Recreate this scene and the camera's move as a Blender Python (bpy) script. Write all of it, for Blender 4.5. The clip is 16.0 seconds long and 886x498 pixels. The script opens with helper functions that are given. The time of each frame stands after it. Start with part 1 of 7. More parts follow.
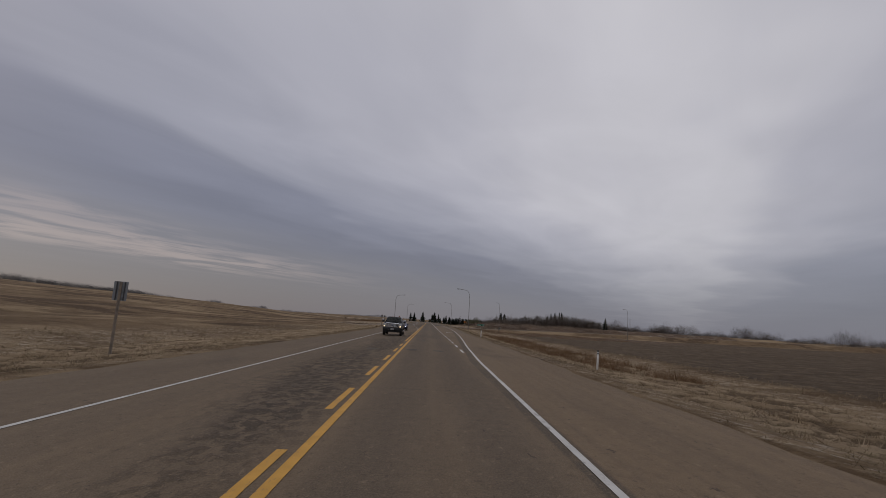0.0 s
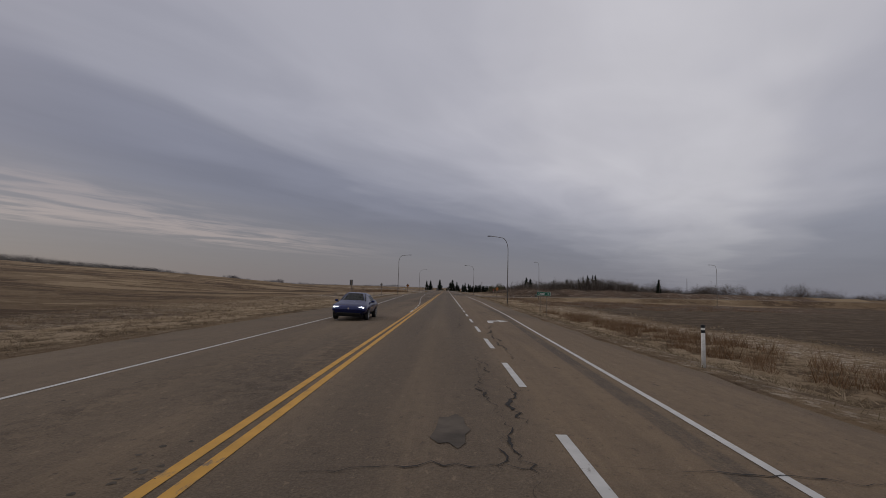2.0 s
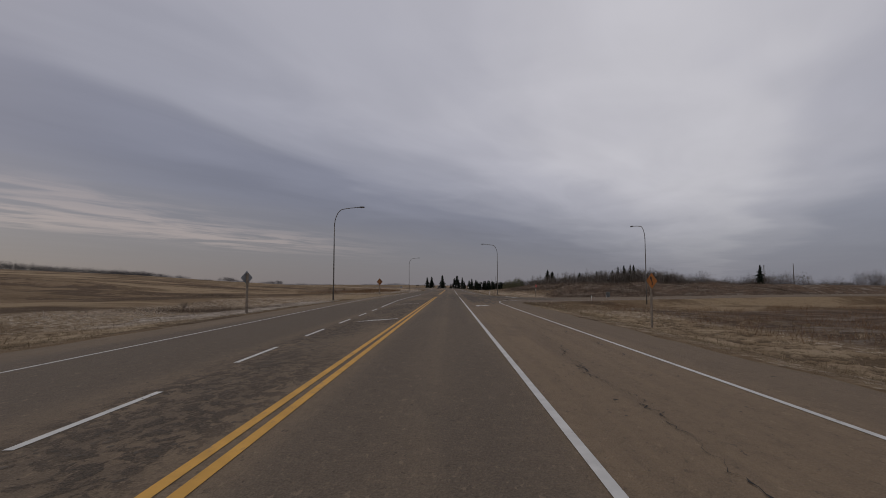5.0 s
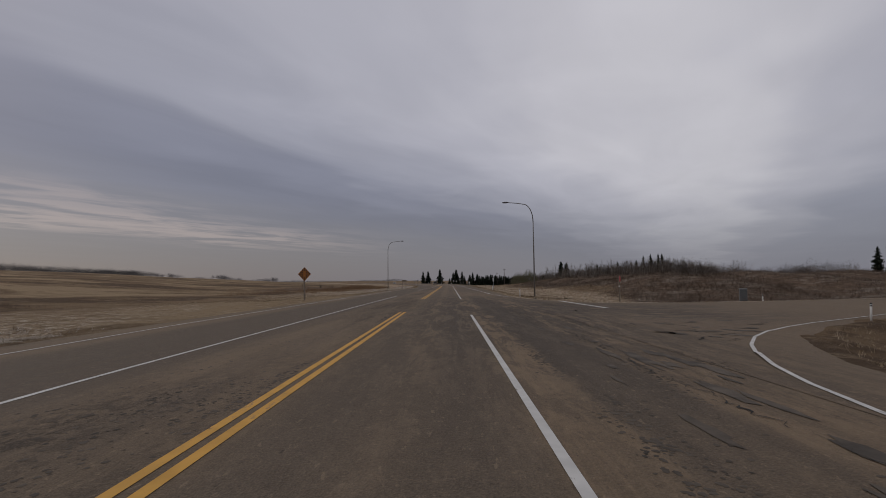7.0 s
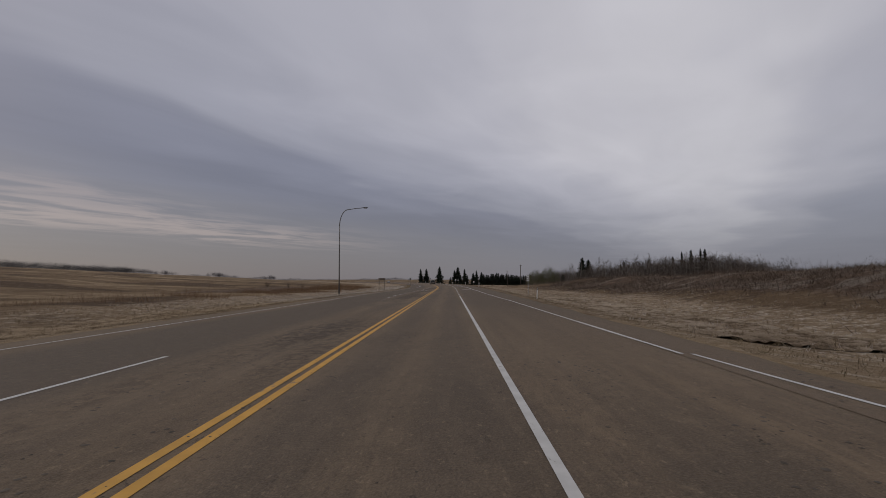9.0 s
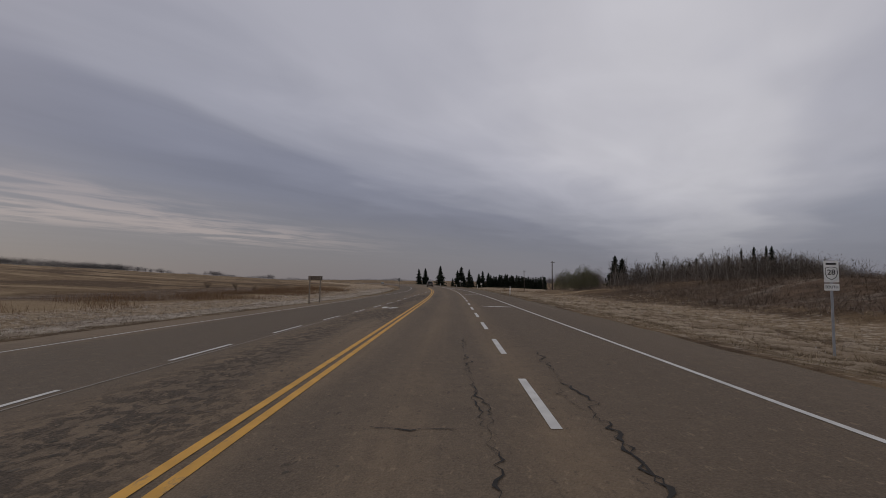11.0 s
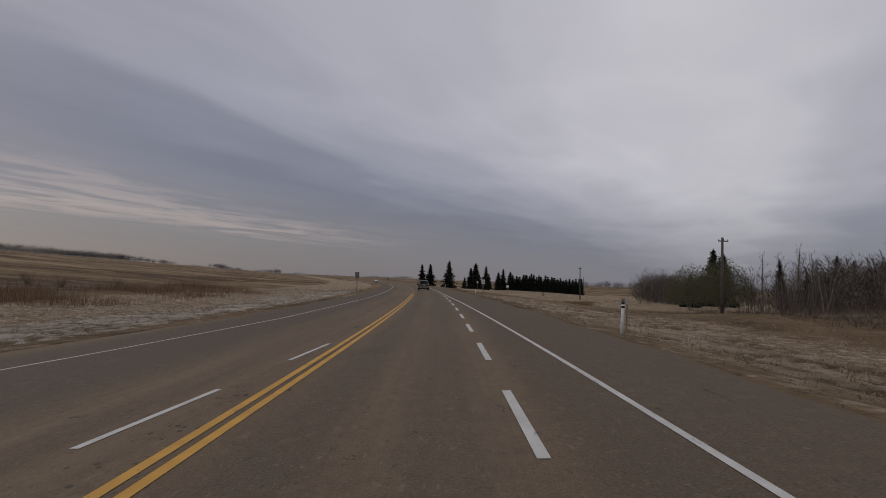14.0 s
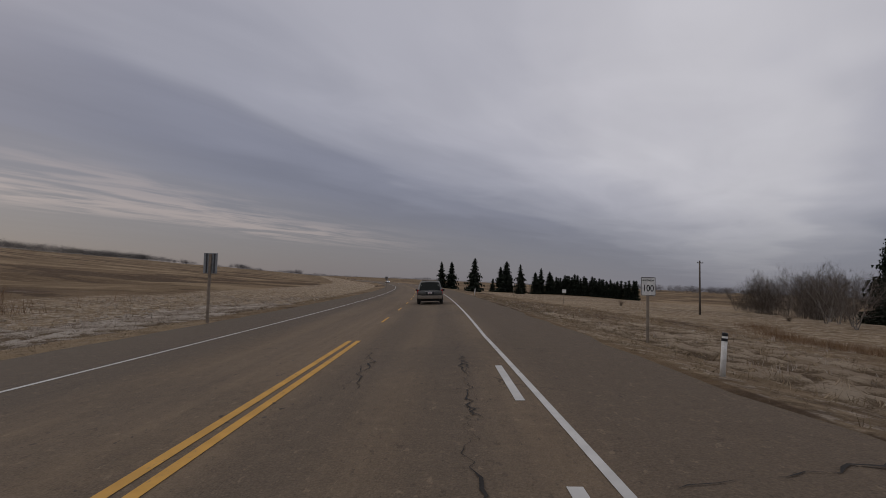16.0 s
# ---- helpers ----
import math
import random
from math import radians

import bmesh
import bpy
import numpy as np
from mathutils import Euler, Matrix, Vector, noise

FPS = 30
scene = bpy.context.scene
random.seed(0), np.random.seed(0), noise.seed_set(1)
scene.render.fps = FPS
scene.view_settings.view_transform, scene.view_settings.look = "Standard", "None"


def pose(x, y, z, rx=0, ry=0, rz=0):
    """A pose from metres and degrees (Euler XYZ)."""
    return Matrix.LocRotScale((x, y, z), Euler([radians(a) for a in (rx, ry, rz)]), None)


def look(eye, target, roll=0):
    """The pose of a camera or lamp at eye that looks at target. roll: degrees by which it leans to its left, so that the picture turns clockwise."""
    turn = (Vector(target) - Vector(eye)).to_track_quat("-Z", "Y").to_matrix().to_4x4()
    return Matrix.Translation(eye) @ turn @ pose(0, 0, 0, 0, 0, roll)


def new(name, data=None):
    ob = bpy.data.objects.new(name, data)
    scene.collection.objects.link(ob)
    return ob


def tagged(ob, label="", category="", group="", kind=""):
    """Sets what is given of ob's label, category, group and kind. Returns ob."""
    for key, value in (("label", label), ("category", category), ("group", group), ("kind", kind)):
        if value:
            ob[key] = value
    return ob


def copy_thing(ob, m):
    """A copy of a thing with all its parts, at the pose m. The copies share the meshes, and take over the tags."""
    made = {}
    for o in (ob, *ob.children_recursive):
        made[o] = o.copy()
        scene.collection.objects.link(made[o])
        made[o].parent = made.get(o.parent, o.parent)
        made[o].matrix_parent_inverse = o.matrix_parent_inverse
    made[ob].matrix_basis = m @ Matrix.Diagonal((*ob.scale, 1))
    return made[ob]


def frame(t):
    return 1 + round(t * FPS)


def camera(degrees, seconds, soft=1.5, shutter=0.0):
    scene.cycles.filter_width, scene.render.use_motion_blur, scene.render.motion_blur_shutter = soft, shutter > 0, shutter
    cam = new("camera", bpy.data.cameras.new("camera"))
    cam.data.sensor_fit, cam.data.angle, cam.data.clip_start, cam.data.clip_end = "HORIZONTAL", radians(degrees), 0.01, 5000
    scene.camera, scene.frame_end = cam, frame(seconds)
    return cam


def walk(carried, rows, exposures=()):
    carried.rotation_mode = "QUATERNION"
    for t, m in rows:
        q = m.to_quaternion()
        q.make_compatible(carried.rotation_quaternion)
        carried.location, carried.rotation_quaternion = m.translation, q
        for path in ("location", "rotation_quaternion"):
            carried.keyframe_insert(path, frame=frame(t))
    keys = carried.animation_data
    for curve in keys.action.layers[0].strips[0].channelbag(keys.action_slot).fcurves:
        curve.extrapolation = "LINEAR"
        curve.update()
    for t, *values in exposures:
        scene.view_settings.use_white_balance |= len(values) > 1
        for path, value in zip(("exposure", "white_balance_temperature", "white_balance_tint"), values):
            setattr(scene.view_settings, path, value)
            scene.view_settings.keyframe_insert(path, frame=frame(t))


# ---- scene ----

# ============ camera and drive ============
cam = camera(82.07, 16.0, soft=0.9)
PATH = [
    (0.0, 1.612, 0.000, 1.721, 98.118, -3.270, -1.612),
    (0.5, 1.748, 13.983, 1.718, 96.807, -2.800, -1.105),
    (1.0, 1.966, 28.026, 1.723, 96.315, -2.400, -0.432),
    (1.5, 2.184, 42.065, 1.724, 95.196, -2.058, 0.117),
    (2.0, 2.299, 56.170, 1.705, 94.479, -1.436, 0.429),
    (2.5, 2.344, 70.063, 1.694, 94.273, -1.194, 0.675),
    (3.0, 2.381, 84.074, 1.685, 94.050, -0.439, 0.835),
    (5.5, 2.304, 157.689, 1.683, 94.200, -0.029, 0.838),
    (6.0, 2.463, 171.092, 1.681, 93.803, -0.050, 0.644),
    (6.5, 2.537, 183.546, 1.680, 93.598, 0.285, 0.618),
    (7.0, 2.616, 197.025, 1.679, 93.656, 0.640, 0.737),
    (7.5, 2.685, 210.724, 1.678, 93.688, 1.079, 0.713),
    (8.0, 2.740, 223.850, 1.677, 93.570, 0.923, 0.779),
    (10.5, 2.574, 289.697, 1.708, 93.533, -0.386, 0.816),
    (11.0, 2.495, 303.119, 1.718, 93.698, -0.355, 1.078),
    (11.5, 2.447, 316.165, 1.743, 93.612, -1.392, 1.205),
    (12.0, 2.516, 329.212, 1.764, 93.709, -1.421, 1.238),
    (12.5, 2.495, 342.536, 1.789, 93.711, -1.638, 1.246),
    (13.0, 2.513, 355.935, 1.824, 93.659, -1.583, 1.458),
    (13.5, 2.362, 369.099, 1.847, 93.716, -1.595, 1.817),
    (14.0, 2.092, 382.265, 1.870, 93.594, -1.996, 2.333),
    (14.5, 1.629, 395.235, 1.871, 93.572, -2.017, 2.904),
    (15.0, 1.005, 408.279, 1.872, 93.636, -1.888, 3.522),
    (15.5, 0.170, 420.850, 1.865, 93.535, -2.291, 4.129),
    (16.0, -0.753, 433.983, 1.838, 93.672, -2.269, 4.853),
]
walk(cam, [(t, pose(x, y, z, rx, ry, rz)) for t, x, y, z, rx, ry, rz in PATH])

# ============ sky and sun ============
SUN_AZ, SUN_EL = radians(-60), radians(28)
world = bpy.data.worlds.new("overcast_sky")
scene.world = world
world.use_nodes = True
wn, wl = world.node_tree.nodes, world.node_tree.links
wn.clear()


def wmath(op, a, b=None, clamp=False):
    n = wn.new("ShaderNodeMath")
    n.operation, n.use_clamp = op, clamp
    for i, v in ((0, a), (1, b)):
        if v is None:
            continue
        if isinstance(v, (int, float)):
            n.inputs[i].default_value = v
        else:
            wl.new(v, n.inputs[i])
    return n.outputs[0]


def wmix(fac, a, b):
    n = wn.new("ShaderNodeMix")
    n.data_type = "RGBA"
    for i, v in ((0, fac), (6, a), (7, b)):
        if isinstance(v, (int, float)):
            n.inputs[i].default_value = v
        elif isinstance(v, tuple):
            n.inputs[i].default_value = (*v, 1)
        else:
            wl.new(v, n.inputs[i])
    return n.outputs[2]


def wramp(src, lo, hi):
    n = wn.new("ShaderNodeMapRange")
    n.interpolation_type = "SMOOTHSTEP"
    n.inputs[1].default_value, n.inputs[2].default_value = lo, hi
    wl.new(src, n.inputs[0])
    return n.outputs[0]


coord = wn.new("ShaderNodeTexCoord")
sep = wn.new("ShaderNodeSeparateXYZ")
wl.new(coord.outputs["Generated"], sep.inputs[0])
sx, sy, sz = sep.outputs
zc = wmath("ADD", wmath("MAXIMUM", sz, 0.0), 0.012)
cu, cv = wmath("DIVIDE", sx, zc), wmath("DIVIDE", sy, zc)
# the cloud deck lies in rolls that run away to the right of straight ahead
ROLL = radians(27)
across = wmath("SUBTRACT", wmath("MULTIPLY", cu, math.cos(ROLL)), wmath("MULTIPLY", cv, math.sin(ROLL)))
along = wmath("ADD", wmath("MULTIPLY", cu, math.sin(ROLL)), wmath("MULTIPLY", cv, math.cos(ROLL)))


def deck_noise(sa, sb, off, detail, rough, dist=0.0):
    c = wn.new("ShaderNodeCombineXYZ")
    wl.new(wmath("MULTIPLY", across, sa), c.inputs[0])
    wl.new(wmath("MULTIPLY", along, sb), c.inputs[1])
    c.inputs[2].default_value = off
    n = wn.new("ShaderNodeTexNoise")
    n.inputs["Scale"].default_value, n.inputs["Detail"].default_value = 1.0, detail
    n.inputs["Roughness"].default_value, n.inputs["Distortion"].default_value = rough, dist
    wl.new(c.outputs[0], n.inputs["Vector"])
    return wmath("SUBTRACT", n.outputs[0], 0.5)


billow = deck_noise(0.50, 0.30, 3.1, 3, 0.5, 0.4)
wisp = deck_noise(1.25, 0.55, 7.7, 4, 0.5, 0.6)
fine_wisp = deck_noise(3.0, 1.1, 1.3, 5, 0.55, 0.5)
folded = wmath("ADD", across, wmath("ADD", wmath("MULTIPLY", billow, 2.4), wmath("MULTIPLY", wisp, 0.7)))
deck = wn.new("ShaderNodeValToRGB")
deck.color_ramp.interpolation = "EASE"
DECK = [(-12, 132, 128, 135), (-8, 132, 129, 137), (-5.6, 125, 124, 135), (-3.9, 117, 118, 133), (-3.0, 128, 129, 144), (-2.2, 152, 152, 164),
        (-1.3, 175, 174, 184), (-.4, 194, 192, 199), (.1, 197, 195, 201), (.8, 171, 170, 179), (1.7, 144, 145, 157), (4, 122, 124, 138)]


def linear(v):
    v = v / 255
    return ((v + .055) / 1.055) ** 2.4


while len(deck.color_ramp.elements) < len(DECK):
    deck.color_ramp.elements.new(0.5)
for el, (a_, r_, g_, b_) in zip(deck.color_ramp.elements, DECK):
    el.position, el.color = (a_ + 12) / 16, (linear(r_), linear(g_), linear(b_), 1)
wl.new(wmath("DIVIDE", wmath("ADD", folded, 12.0), 16.0, True), deck.inputs[0])
tone = wmath("ADD", 1.0, wmath("ADD", wmath("MULTIPLY", wisp, 0.24), wmath("MULTIPLY", fine_wisp, 0.10)))
shade = wn.new("ShaderNodeVectorMath")
shade.operation = "SCALE"
wl.new(deck.outputs[0], shade.inputs[0])
wl.new(tone, shade.inputs["Scale"])
grey = shade.outputs[0]
# low haze towards the horizon, paler on the eastern side
haze = wmix(wramp(sx, -0.45, 0.45), (0.163, 0.153, 0.169), (0.190, 0.191, 0.228))
grey = wmix(wmath("MULTIPLY", wramp(sz, 0.20, 0.0), 0.9), grey, haze)
# warm wisps in a break of the cloud low on the western side
warm_band = wmath("MULTIPLY", wramp(folded, -10.6, -8.0), wramp(folded, -4.8, -6.9))
warm_az = wmath("MULTIPLY", wramp(sx, -0.04, -0.42), wramp(sz, 0.035, 0.085))
warm = wmath("MULTIPLY", wmath("MULTIPLY", warm_band, warm_az), wramp(wmath("ADD", wisp, wmath("MULTIPLY", fine_wisp, 0.6)), -0.16, 0.16))
grey = wmix(wmath("MULTIPLY", warm, 0.5), grey, (0.46, 0.375, 0.355))
# an overcast dome is brighter overhead
over = wramp(sz, 0.45, 1.0)
grey = wmix(over, grey, (0.62, 0.60, 0.61))
nishita = wn.new("ShaderNodeTexSky")
nishita.sky_type, nishita.sun_disc = "NISHITA", False
nishita.sun_elevation, nishita.sun_rotation = SUN_EL, SUN_AZ
back1, back2, both, out = wn.new("ShaderNodeBackground"), wn.new("ShaderNodeBackground"), wn.new("ShaderNodeAddShader"), wn.new("ShaderNodeOutputWorld")
wl.new(grey, back1.inputs[0])
back1.inputs[1].default_value = 0.92
wl.new(nishita.outputs[0], back2.inputs[0])
back2.inputs[1].default_value = 0.006
wl.new(back1.outputs[0], both.inputs[0])
wl.new(back2.outputs[0], both.inputs[1])
wl.new(both.outputs[0], out.inputs[0])

sun = new("sun", bpy.data.lights.new("sun", "SUN"))
sun.data.energy, sun.data.angle, sun.data.color = 0.35, radians(35), (1.0, 0.94, 0.88)
sun.matrix_world = look((0, 0, 50), (50 * math.sin(-SUN_AZ) * math.cos(SUN_EL), -50 * math.cos(SUN_AZ) * math.cos(SUN_EL), 50 - 50 * math.sin(SUN_EL)))

# ============ materials ============
MATS = {}


class Shade:
    """A small node builder round one material."""

    def __init__(self, name, rough=0.8, metal=0.0, spec=0.3):
        self.m = bpy.data.materials.new(name)
        self.m.use_nodes = True
        self.n, self.l = self.m.node_tree.nodes, self.m.node_tree.links
        self.b = self.n["Principled BSDF"]
        self.b.inputs["Roughness"].default_value = rough
        self.b.inputs["Metallic"].default_value = metal
        self.b.inputs["Specular IOR Level"].default_value = spec
        self.pos = None

    def put(self, sock, v):
        if isinstance(v, (int, float)):
            sock.default_value = v
        elif isinstance(v, tuple):
            sock.default_value = (*v, 1) if len(v) == 3 and sock.type == "RGBA" else v
        else:
            self.l.new(v, sock)

    def world_pos(self):
        if self.pos is None:
            self.pos = self.n.new("ShaderNodeNewGeometry").outputs["Position"]
        return self.pos

    def obj_pos(self):
        return self.n.new("ShaderNodeTexCoord").outputs["Object"]

    def uv(self):
        return self.n.new("ShaderNodeTexCoord").outputs["UV"]

    def scale(self, vec, s, add=(0, 0, 0)):
        n = self.n.new("ShaderNodeMapping")
        self.l.new(vec, n.inputs[0])
        n.inputs["Scale"].default_value = s
        n.inputs["Location"].default_value = add
        return n.outputs[0]

    def noise(self, vec, scale, detail=4, rough=0.55, dist=0.0):
        n = self.n.new("ShaderNodeTexNoise")
        self.l.new(vec, n.inputs["Vector"])
        for k, v in (("Scale", scale), ("Detail", detail), ("Roughness", rough), ("Distortion", dist)):
            n.inputs[k].default_value = v
        return n.outputs[0]

    def voronoi(self, vec, scale, feature="DISTANCE_TO_EDGE"):
        n = self.n.new("ShaderNodeTexVoronoi")
        n.feature = feature
        self.l.new(vec, n.inputs["Vector"])
        n.inputs["Scale"].default_value = scale
        return n.outputs[0]

    def ramp(self, src, lo, hi, a=0.0, b=1.0, smooth=True):
        n = self.n.new("ShaderNodeMapRange")
        n.interpolation_type = "SMOOTHSTEP" if smooth else "LINEAR"
        for i, v in enumerate((src, lo, hi, a, b)):
            self.put(n.inputs[i], v)
        return n.outputs[0]

    def math(self, op, a, b=0.0, clamp=False):
        n = self.n.new("ShaderNodeMath")
        n.operation, n.use_clamp = op, clamp
        self.put(n.inputs[0], a)
        self.put(n.inputs[1], b)
        return n.outputs[0]

    def mix(self, fac, a, b, mode="MIX"):
        n = self.n.new("ShaderNodeMix")
        n.data_type, n.blend_type = "RGBA", mode
        for i, v in ((0, fac), (6, a), (7, b)):
            self.put(n.inputs[i], v)
        return n.outputs[2]

    def sepxyz(self, vec):
        n = self.n.new("ShaderNodeSeparateXYZ")
        self.l.new(vec, n.inputs[0])
        return n.outputs

    def attr(self, name):
        n = self.n.new("ShaderNodeAttribute")
        n.attribute_name = name
        return n

    def island(self):
        return self.n.new("ShaderNodeNewGeometry").outputs["Random Per Island"]

    def rand(self):
        return self.n.new("ShaderNodeObjectInfo").outputs["Random"]

    def bump(self, h, strength, dist):
        n = self.n.new("ShaderNodeBump")
        n.inputs["Strength"].default_value, n.inputs["Distance"].default_value = strength, dist
        self.l.new(h, n.inputs["Height"])
        self.l.new(n.outputs[0], self.b.inputs["Normal"])

    def col(self, c):
        self.put(self.b.inputs["Base Color"], c)
        return self.m


def plain(name, c, rough=0.6, metal=0.0, spec=0.4, vary=0.12, scale=6.0, dirt=None):
    """Paint, metal or plastic with a little uneven tone, bump and optional dirt."""
    if name in MATS:
        return MATS[name]
    s = Shade(name, rough, metal, spec)
    p = s.obj_pos()
    n1, n2 = s.noise(p, scale), s.noise(p, scale * 9, 3)
    dark = tuple(v * (1 - vary) for v in c)
    lite = tuple(min(1, v * (1 + vary)) for v in c)
    c0 = s.mix(s.ramp(n1, 0.3, 0.7), dark, lite)
    if dirt:
        c0 = s.mix(s.math("MULTIPLY", s.ramp(s.math("ADD", s.math("MULTIPLY", n1, 0.6), s.math("MULTIPLY", n2, 0.4)), 0.42, 0.62), dirt[1]), c0, dirt[0])
    s.put(s.b.inputs["Roughness"], s.ramp(n2, 0.2, 0.8, max(0.03, rough - 0.1), min(1, rough + 0.12)))
    MATS[name] = s.col(c0)
    return MATS[name]


def asphalt_material():
    s = Shade("weathered_asphalt", 0.88, 0, 0.22)
    uv = s.uv()
    u, v, _ = s.sepxyz(uv)
    fine = s.noise(uv, 26, 3, 0.7)
    grit = s.voronoi(uv, 42, "F1")
    blotch = s.noise(s.scale(uv, (0.45, 0.07, 1)), 1.0, 6, 0.6, 0.6)
    patch = s.noise(s.scale(uv, (0.20, 0.06, 1), (3, 9, 0)), 1.0, 5, 0.65, 1.0)
    long_streak = s.noise(s.scale(uv, (3.2, 0.04, 1)), 1.0, 6, 0.7)
    base = s.mix(s.ramp(blotch, 0.3, 0.7), (0.132, 0.101, 0.070), (0.178, 0.138, 0.097))
    # the outer lanes carry more dust, the bypass lane on the other side is cleaner and darker
    outer = s.ramp(s.math("ADD", u, s.math("MULTIPLY", s.math("SUBTRACT", blotch, 0.5), 0.9)), 3.4, 4.0, 0, 0.55)
    outer = s.math("MULTIPLY", outer, s.ramp(v, 275, 215, 0.2, 1))
    base = s.mix(outer, base, (0.190, 0.142, 0.094))
    base = s.mix(s.math("MULTIPLY", s.ramp(u, 3.5, 4.6), s.ramp(v, 255, 290, 0, 0.78)), base, (0.080, 0.065, 0.052))
    base = s.mix(s.ramp(u, 7.3, 8.2, 0, 0.5), base, (0.115, 0.092, 0.070))
    clean = s.math("MULTIPLY", s.ramp(v, 80, 130, 0.25, 1), s.ramp(s.math("ADD", u, s.math("MULTIPLY", blotch, 0.8)), -2.6, -3.6, 0, 0.85))
    clean = s.math("MULTIPLY", clean, s.ramp(u, -9.5, -8.0))
    base = s.mix(clean, base, (0.074, 0.063, 0.053))
    base = s.mix(s.ramp(long_streak, 0.35, 0.7, 0, 0.5), base, (0.100, 0.078, 0.058))
    base = s.mix(s.ramp(patch, 0.54, 0.66, 0, 0.55), base, (0.088, 0.071, 0.055))
    # the driving lane is rubbed greyer than the dusty turn lane before the crossing
    rubbed = s.math("MULTIPLY", s.math("MULTIPLY", s.ramp(u, 0.15, 0.6), s.ramp(u, 3.75, 3.4)), s.math("MULTIPLY", s.ramp(v, 70, 100, 0.15, 0.42), s.ramp(v, 215, 195, 0.3, 1)))
    base = s.mix(rubbed, base, (0.078, 0.069, 0.061))
    # polished wheel paths in each lane
    for centre, amount in ((1.05, 0.50), (2.75, 0.50), (-1.7, 0.28), (-3.3, 0.30)):
        path = s.ramp(s.math("ABSOLUTE", s.math("SUBTRACT", u, centre)), 0.80, 0.15, 0, amount)
        base = s.mix(path, base, (0.080, 0.066, 0.054))
    # ravelled strip beside the centre stripe, mud dragged over the crossing
    crumb = s.noise(s.scale(uv, (3.6, 2.4, 1)), 1.0, 6, 0.72, 0.5)
    rag = s.noise(s.scale(uv, (1.3, 0.45, 1)), 1.0, 8, 0.75, 1.2)
    strip = s.math("MULTIPLY", s.ramp(s.math("ABSOLUTE", s.math("ADD", u, 1.55)), 1.9, 0.7), s.ramp(s.noise(s.scale(uv, (0.25, 0.045, 1), (5, 2, 0)), 1.0, 3), 0.36, 0.56))
    for lo, hi in (((66, 78), (128, 112)), ((268, 276), (302, 292)), ((378, 388), (2100, 2000))):
        strip = s.math("MULTIPLY", strip, s.math("SUBTRACT", 1.0, s.math("MULTIPLY", s.ramp(v, *lo), s.ramp(v, *hi))))
    loose = s.math("MULTIPLY", strip, s.ramp(crumb, 0.48, 0.53))
    base = s.mix(s.math("MULTIPLY", strip, s.ramp(rag, 0.40, 0.58, 0, 0.55)), base, (0.062, 0.050, 0.039))
    base = s.mix(s.math("MULTIPLY", loose, 0.85), base, (0.030, 0.025, 0.021))
    drag = s.noise(s.scale(uv, (1.7, 0.16, 1)), 1.0, 8, 0.75, 0.8)
    near = s.math("MULTIPLY", s.ramp(s.math("ABSOLUTE", s.math("SUBTRACT", v, 229)), 40, 8), s.ramp(s.math("ABSOLUTE", s.math("SUBTRACT", u, 5.5)), 8.0, 2.0))
    band_u = s.math("ABSOLUTE", s.math("ADD", s.math("SUBTRACT", u, 5.45), s.math("MULTIPLY", s.math("SUBTRACT", rag, 0.5), 0.9)))
    rolled = s.math("MULTIPLY", s.ramp(band_u, 0.95, 0.60, 0, 0.8), s.math("MULTIPLY", s.ramp(v, 190, 208), s.ramp(v, 264, 244)))
    base = s.mix(rolled, base, (0.052, 0.045, 0.039))
    mouth = s.math("MULTIPLY", s.ramp(s.math("ABSOLUTE", s.math("SUBTRACT", v, 234)), 15, 5), s.math("MULTIPLY", s.ramp(u, 7.5, 10.5), s.ramp(u, 28, 15)))
    base = s.mix(s.math("MULTIPLY", mouth, s.ramp(s.noise(s.scale(uv, (0.35, 1.1, 1), (2, 8, 0)), 1.0, 7, 0.75, 0.8), 0.42, 0.54, 0, 0.9)), base, (0.034, 0.030, 0.028))
    cross = s.math("MULTIPLY", near, s.ramp(s.math("ADD", s.math("MULTIPLY", drag, 0.6), s.math("MULTIPLY", rag, 0.4)), 0.45, 0.53, 0, 0.85))
    base = s.mix(cross, base, (0.038, 0.033, 0.029))
    # a grey sealed joint just inside the edge line of the turn lane
    seal = s.math("MULTIPLY", s.ramp(s.math("ABSOLUTE", s.math("SUBTRACT", u, s.ramp(v, 23, 93, 3.72, 6.32, False))), 0.20, 0.12), s.ramp(v, 150, 120))
    base = s.mix(s.math("MULTIPLY", seal, s.ramp(rag, 0.30, 0.55, 0.15, 0.75)), base, (0.060, 0.055, 0.050))
    # cracks: wandering long ones and occasional transverse ones
    warp = s.n.new("ShaderNodeVectorMath")
    warp.operation = "ADD"
    wob = s.n.new("ShaderNodeTexNoise")
    s.l.new(uv, wob.inputs["Vector"])
    wob.inputs["Scale"].default_value, wob.inputs["Detail"].default_value = 0.9, 6
    s.l.new(uv, warp.inputs[0])
    s.l.new(wob.outputs["Color"], warp.inputs[1])
    edge = s.voronoi(s.scale(warp.outputs[0], (0.36, 0.13, 1)), 1.0)
    where = s.ramp(s.noise(s.scale(uv, (0.2, 0.06, 1), (7, 1, 0)), 1.0, 3), 0.66, 0.74)
    crack = s.math("MULTIPLY", s.ramp(edge, 0.0065, 0.0016), where)
    base = s.mix(s.math("MULTIPLY", crack, 0.85), base, (0.020, 0.017, 0.015))
    scab = s.noise(s.scale(uv, (4.2, 3.4, 1)), 1.0, 6, 0.8, 0.4)
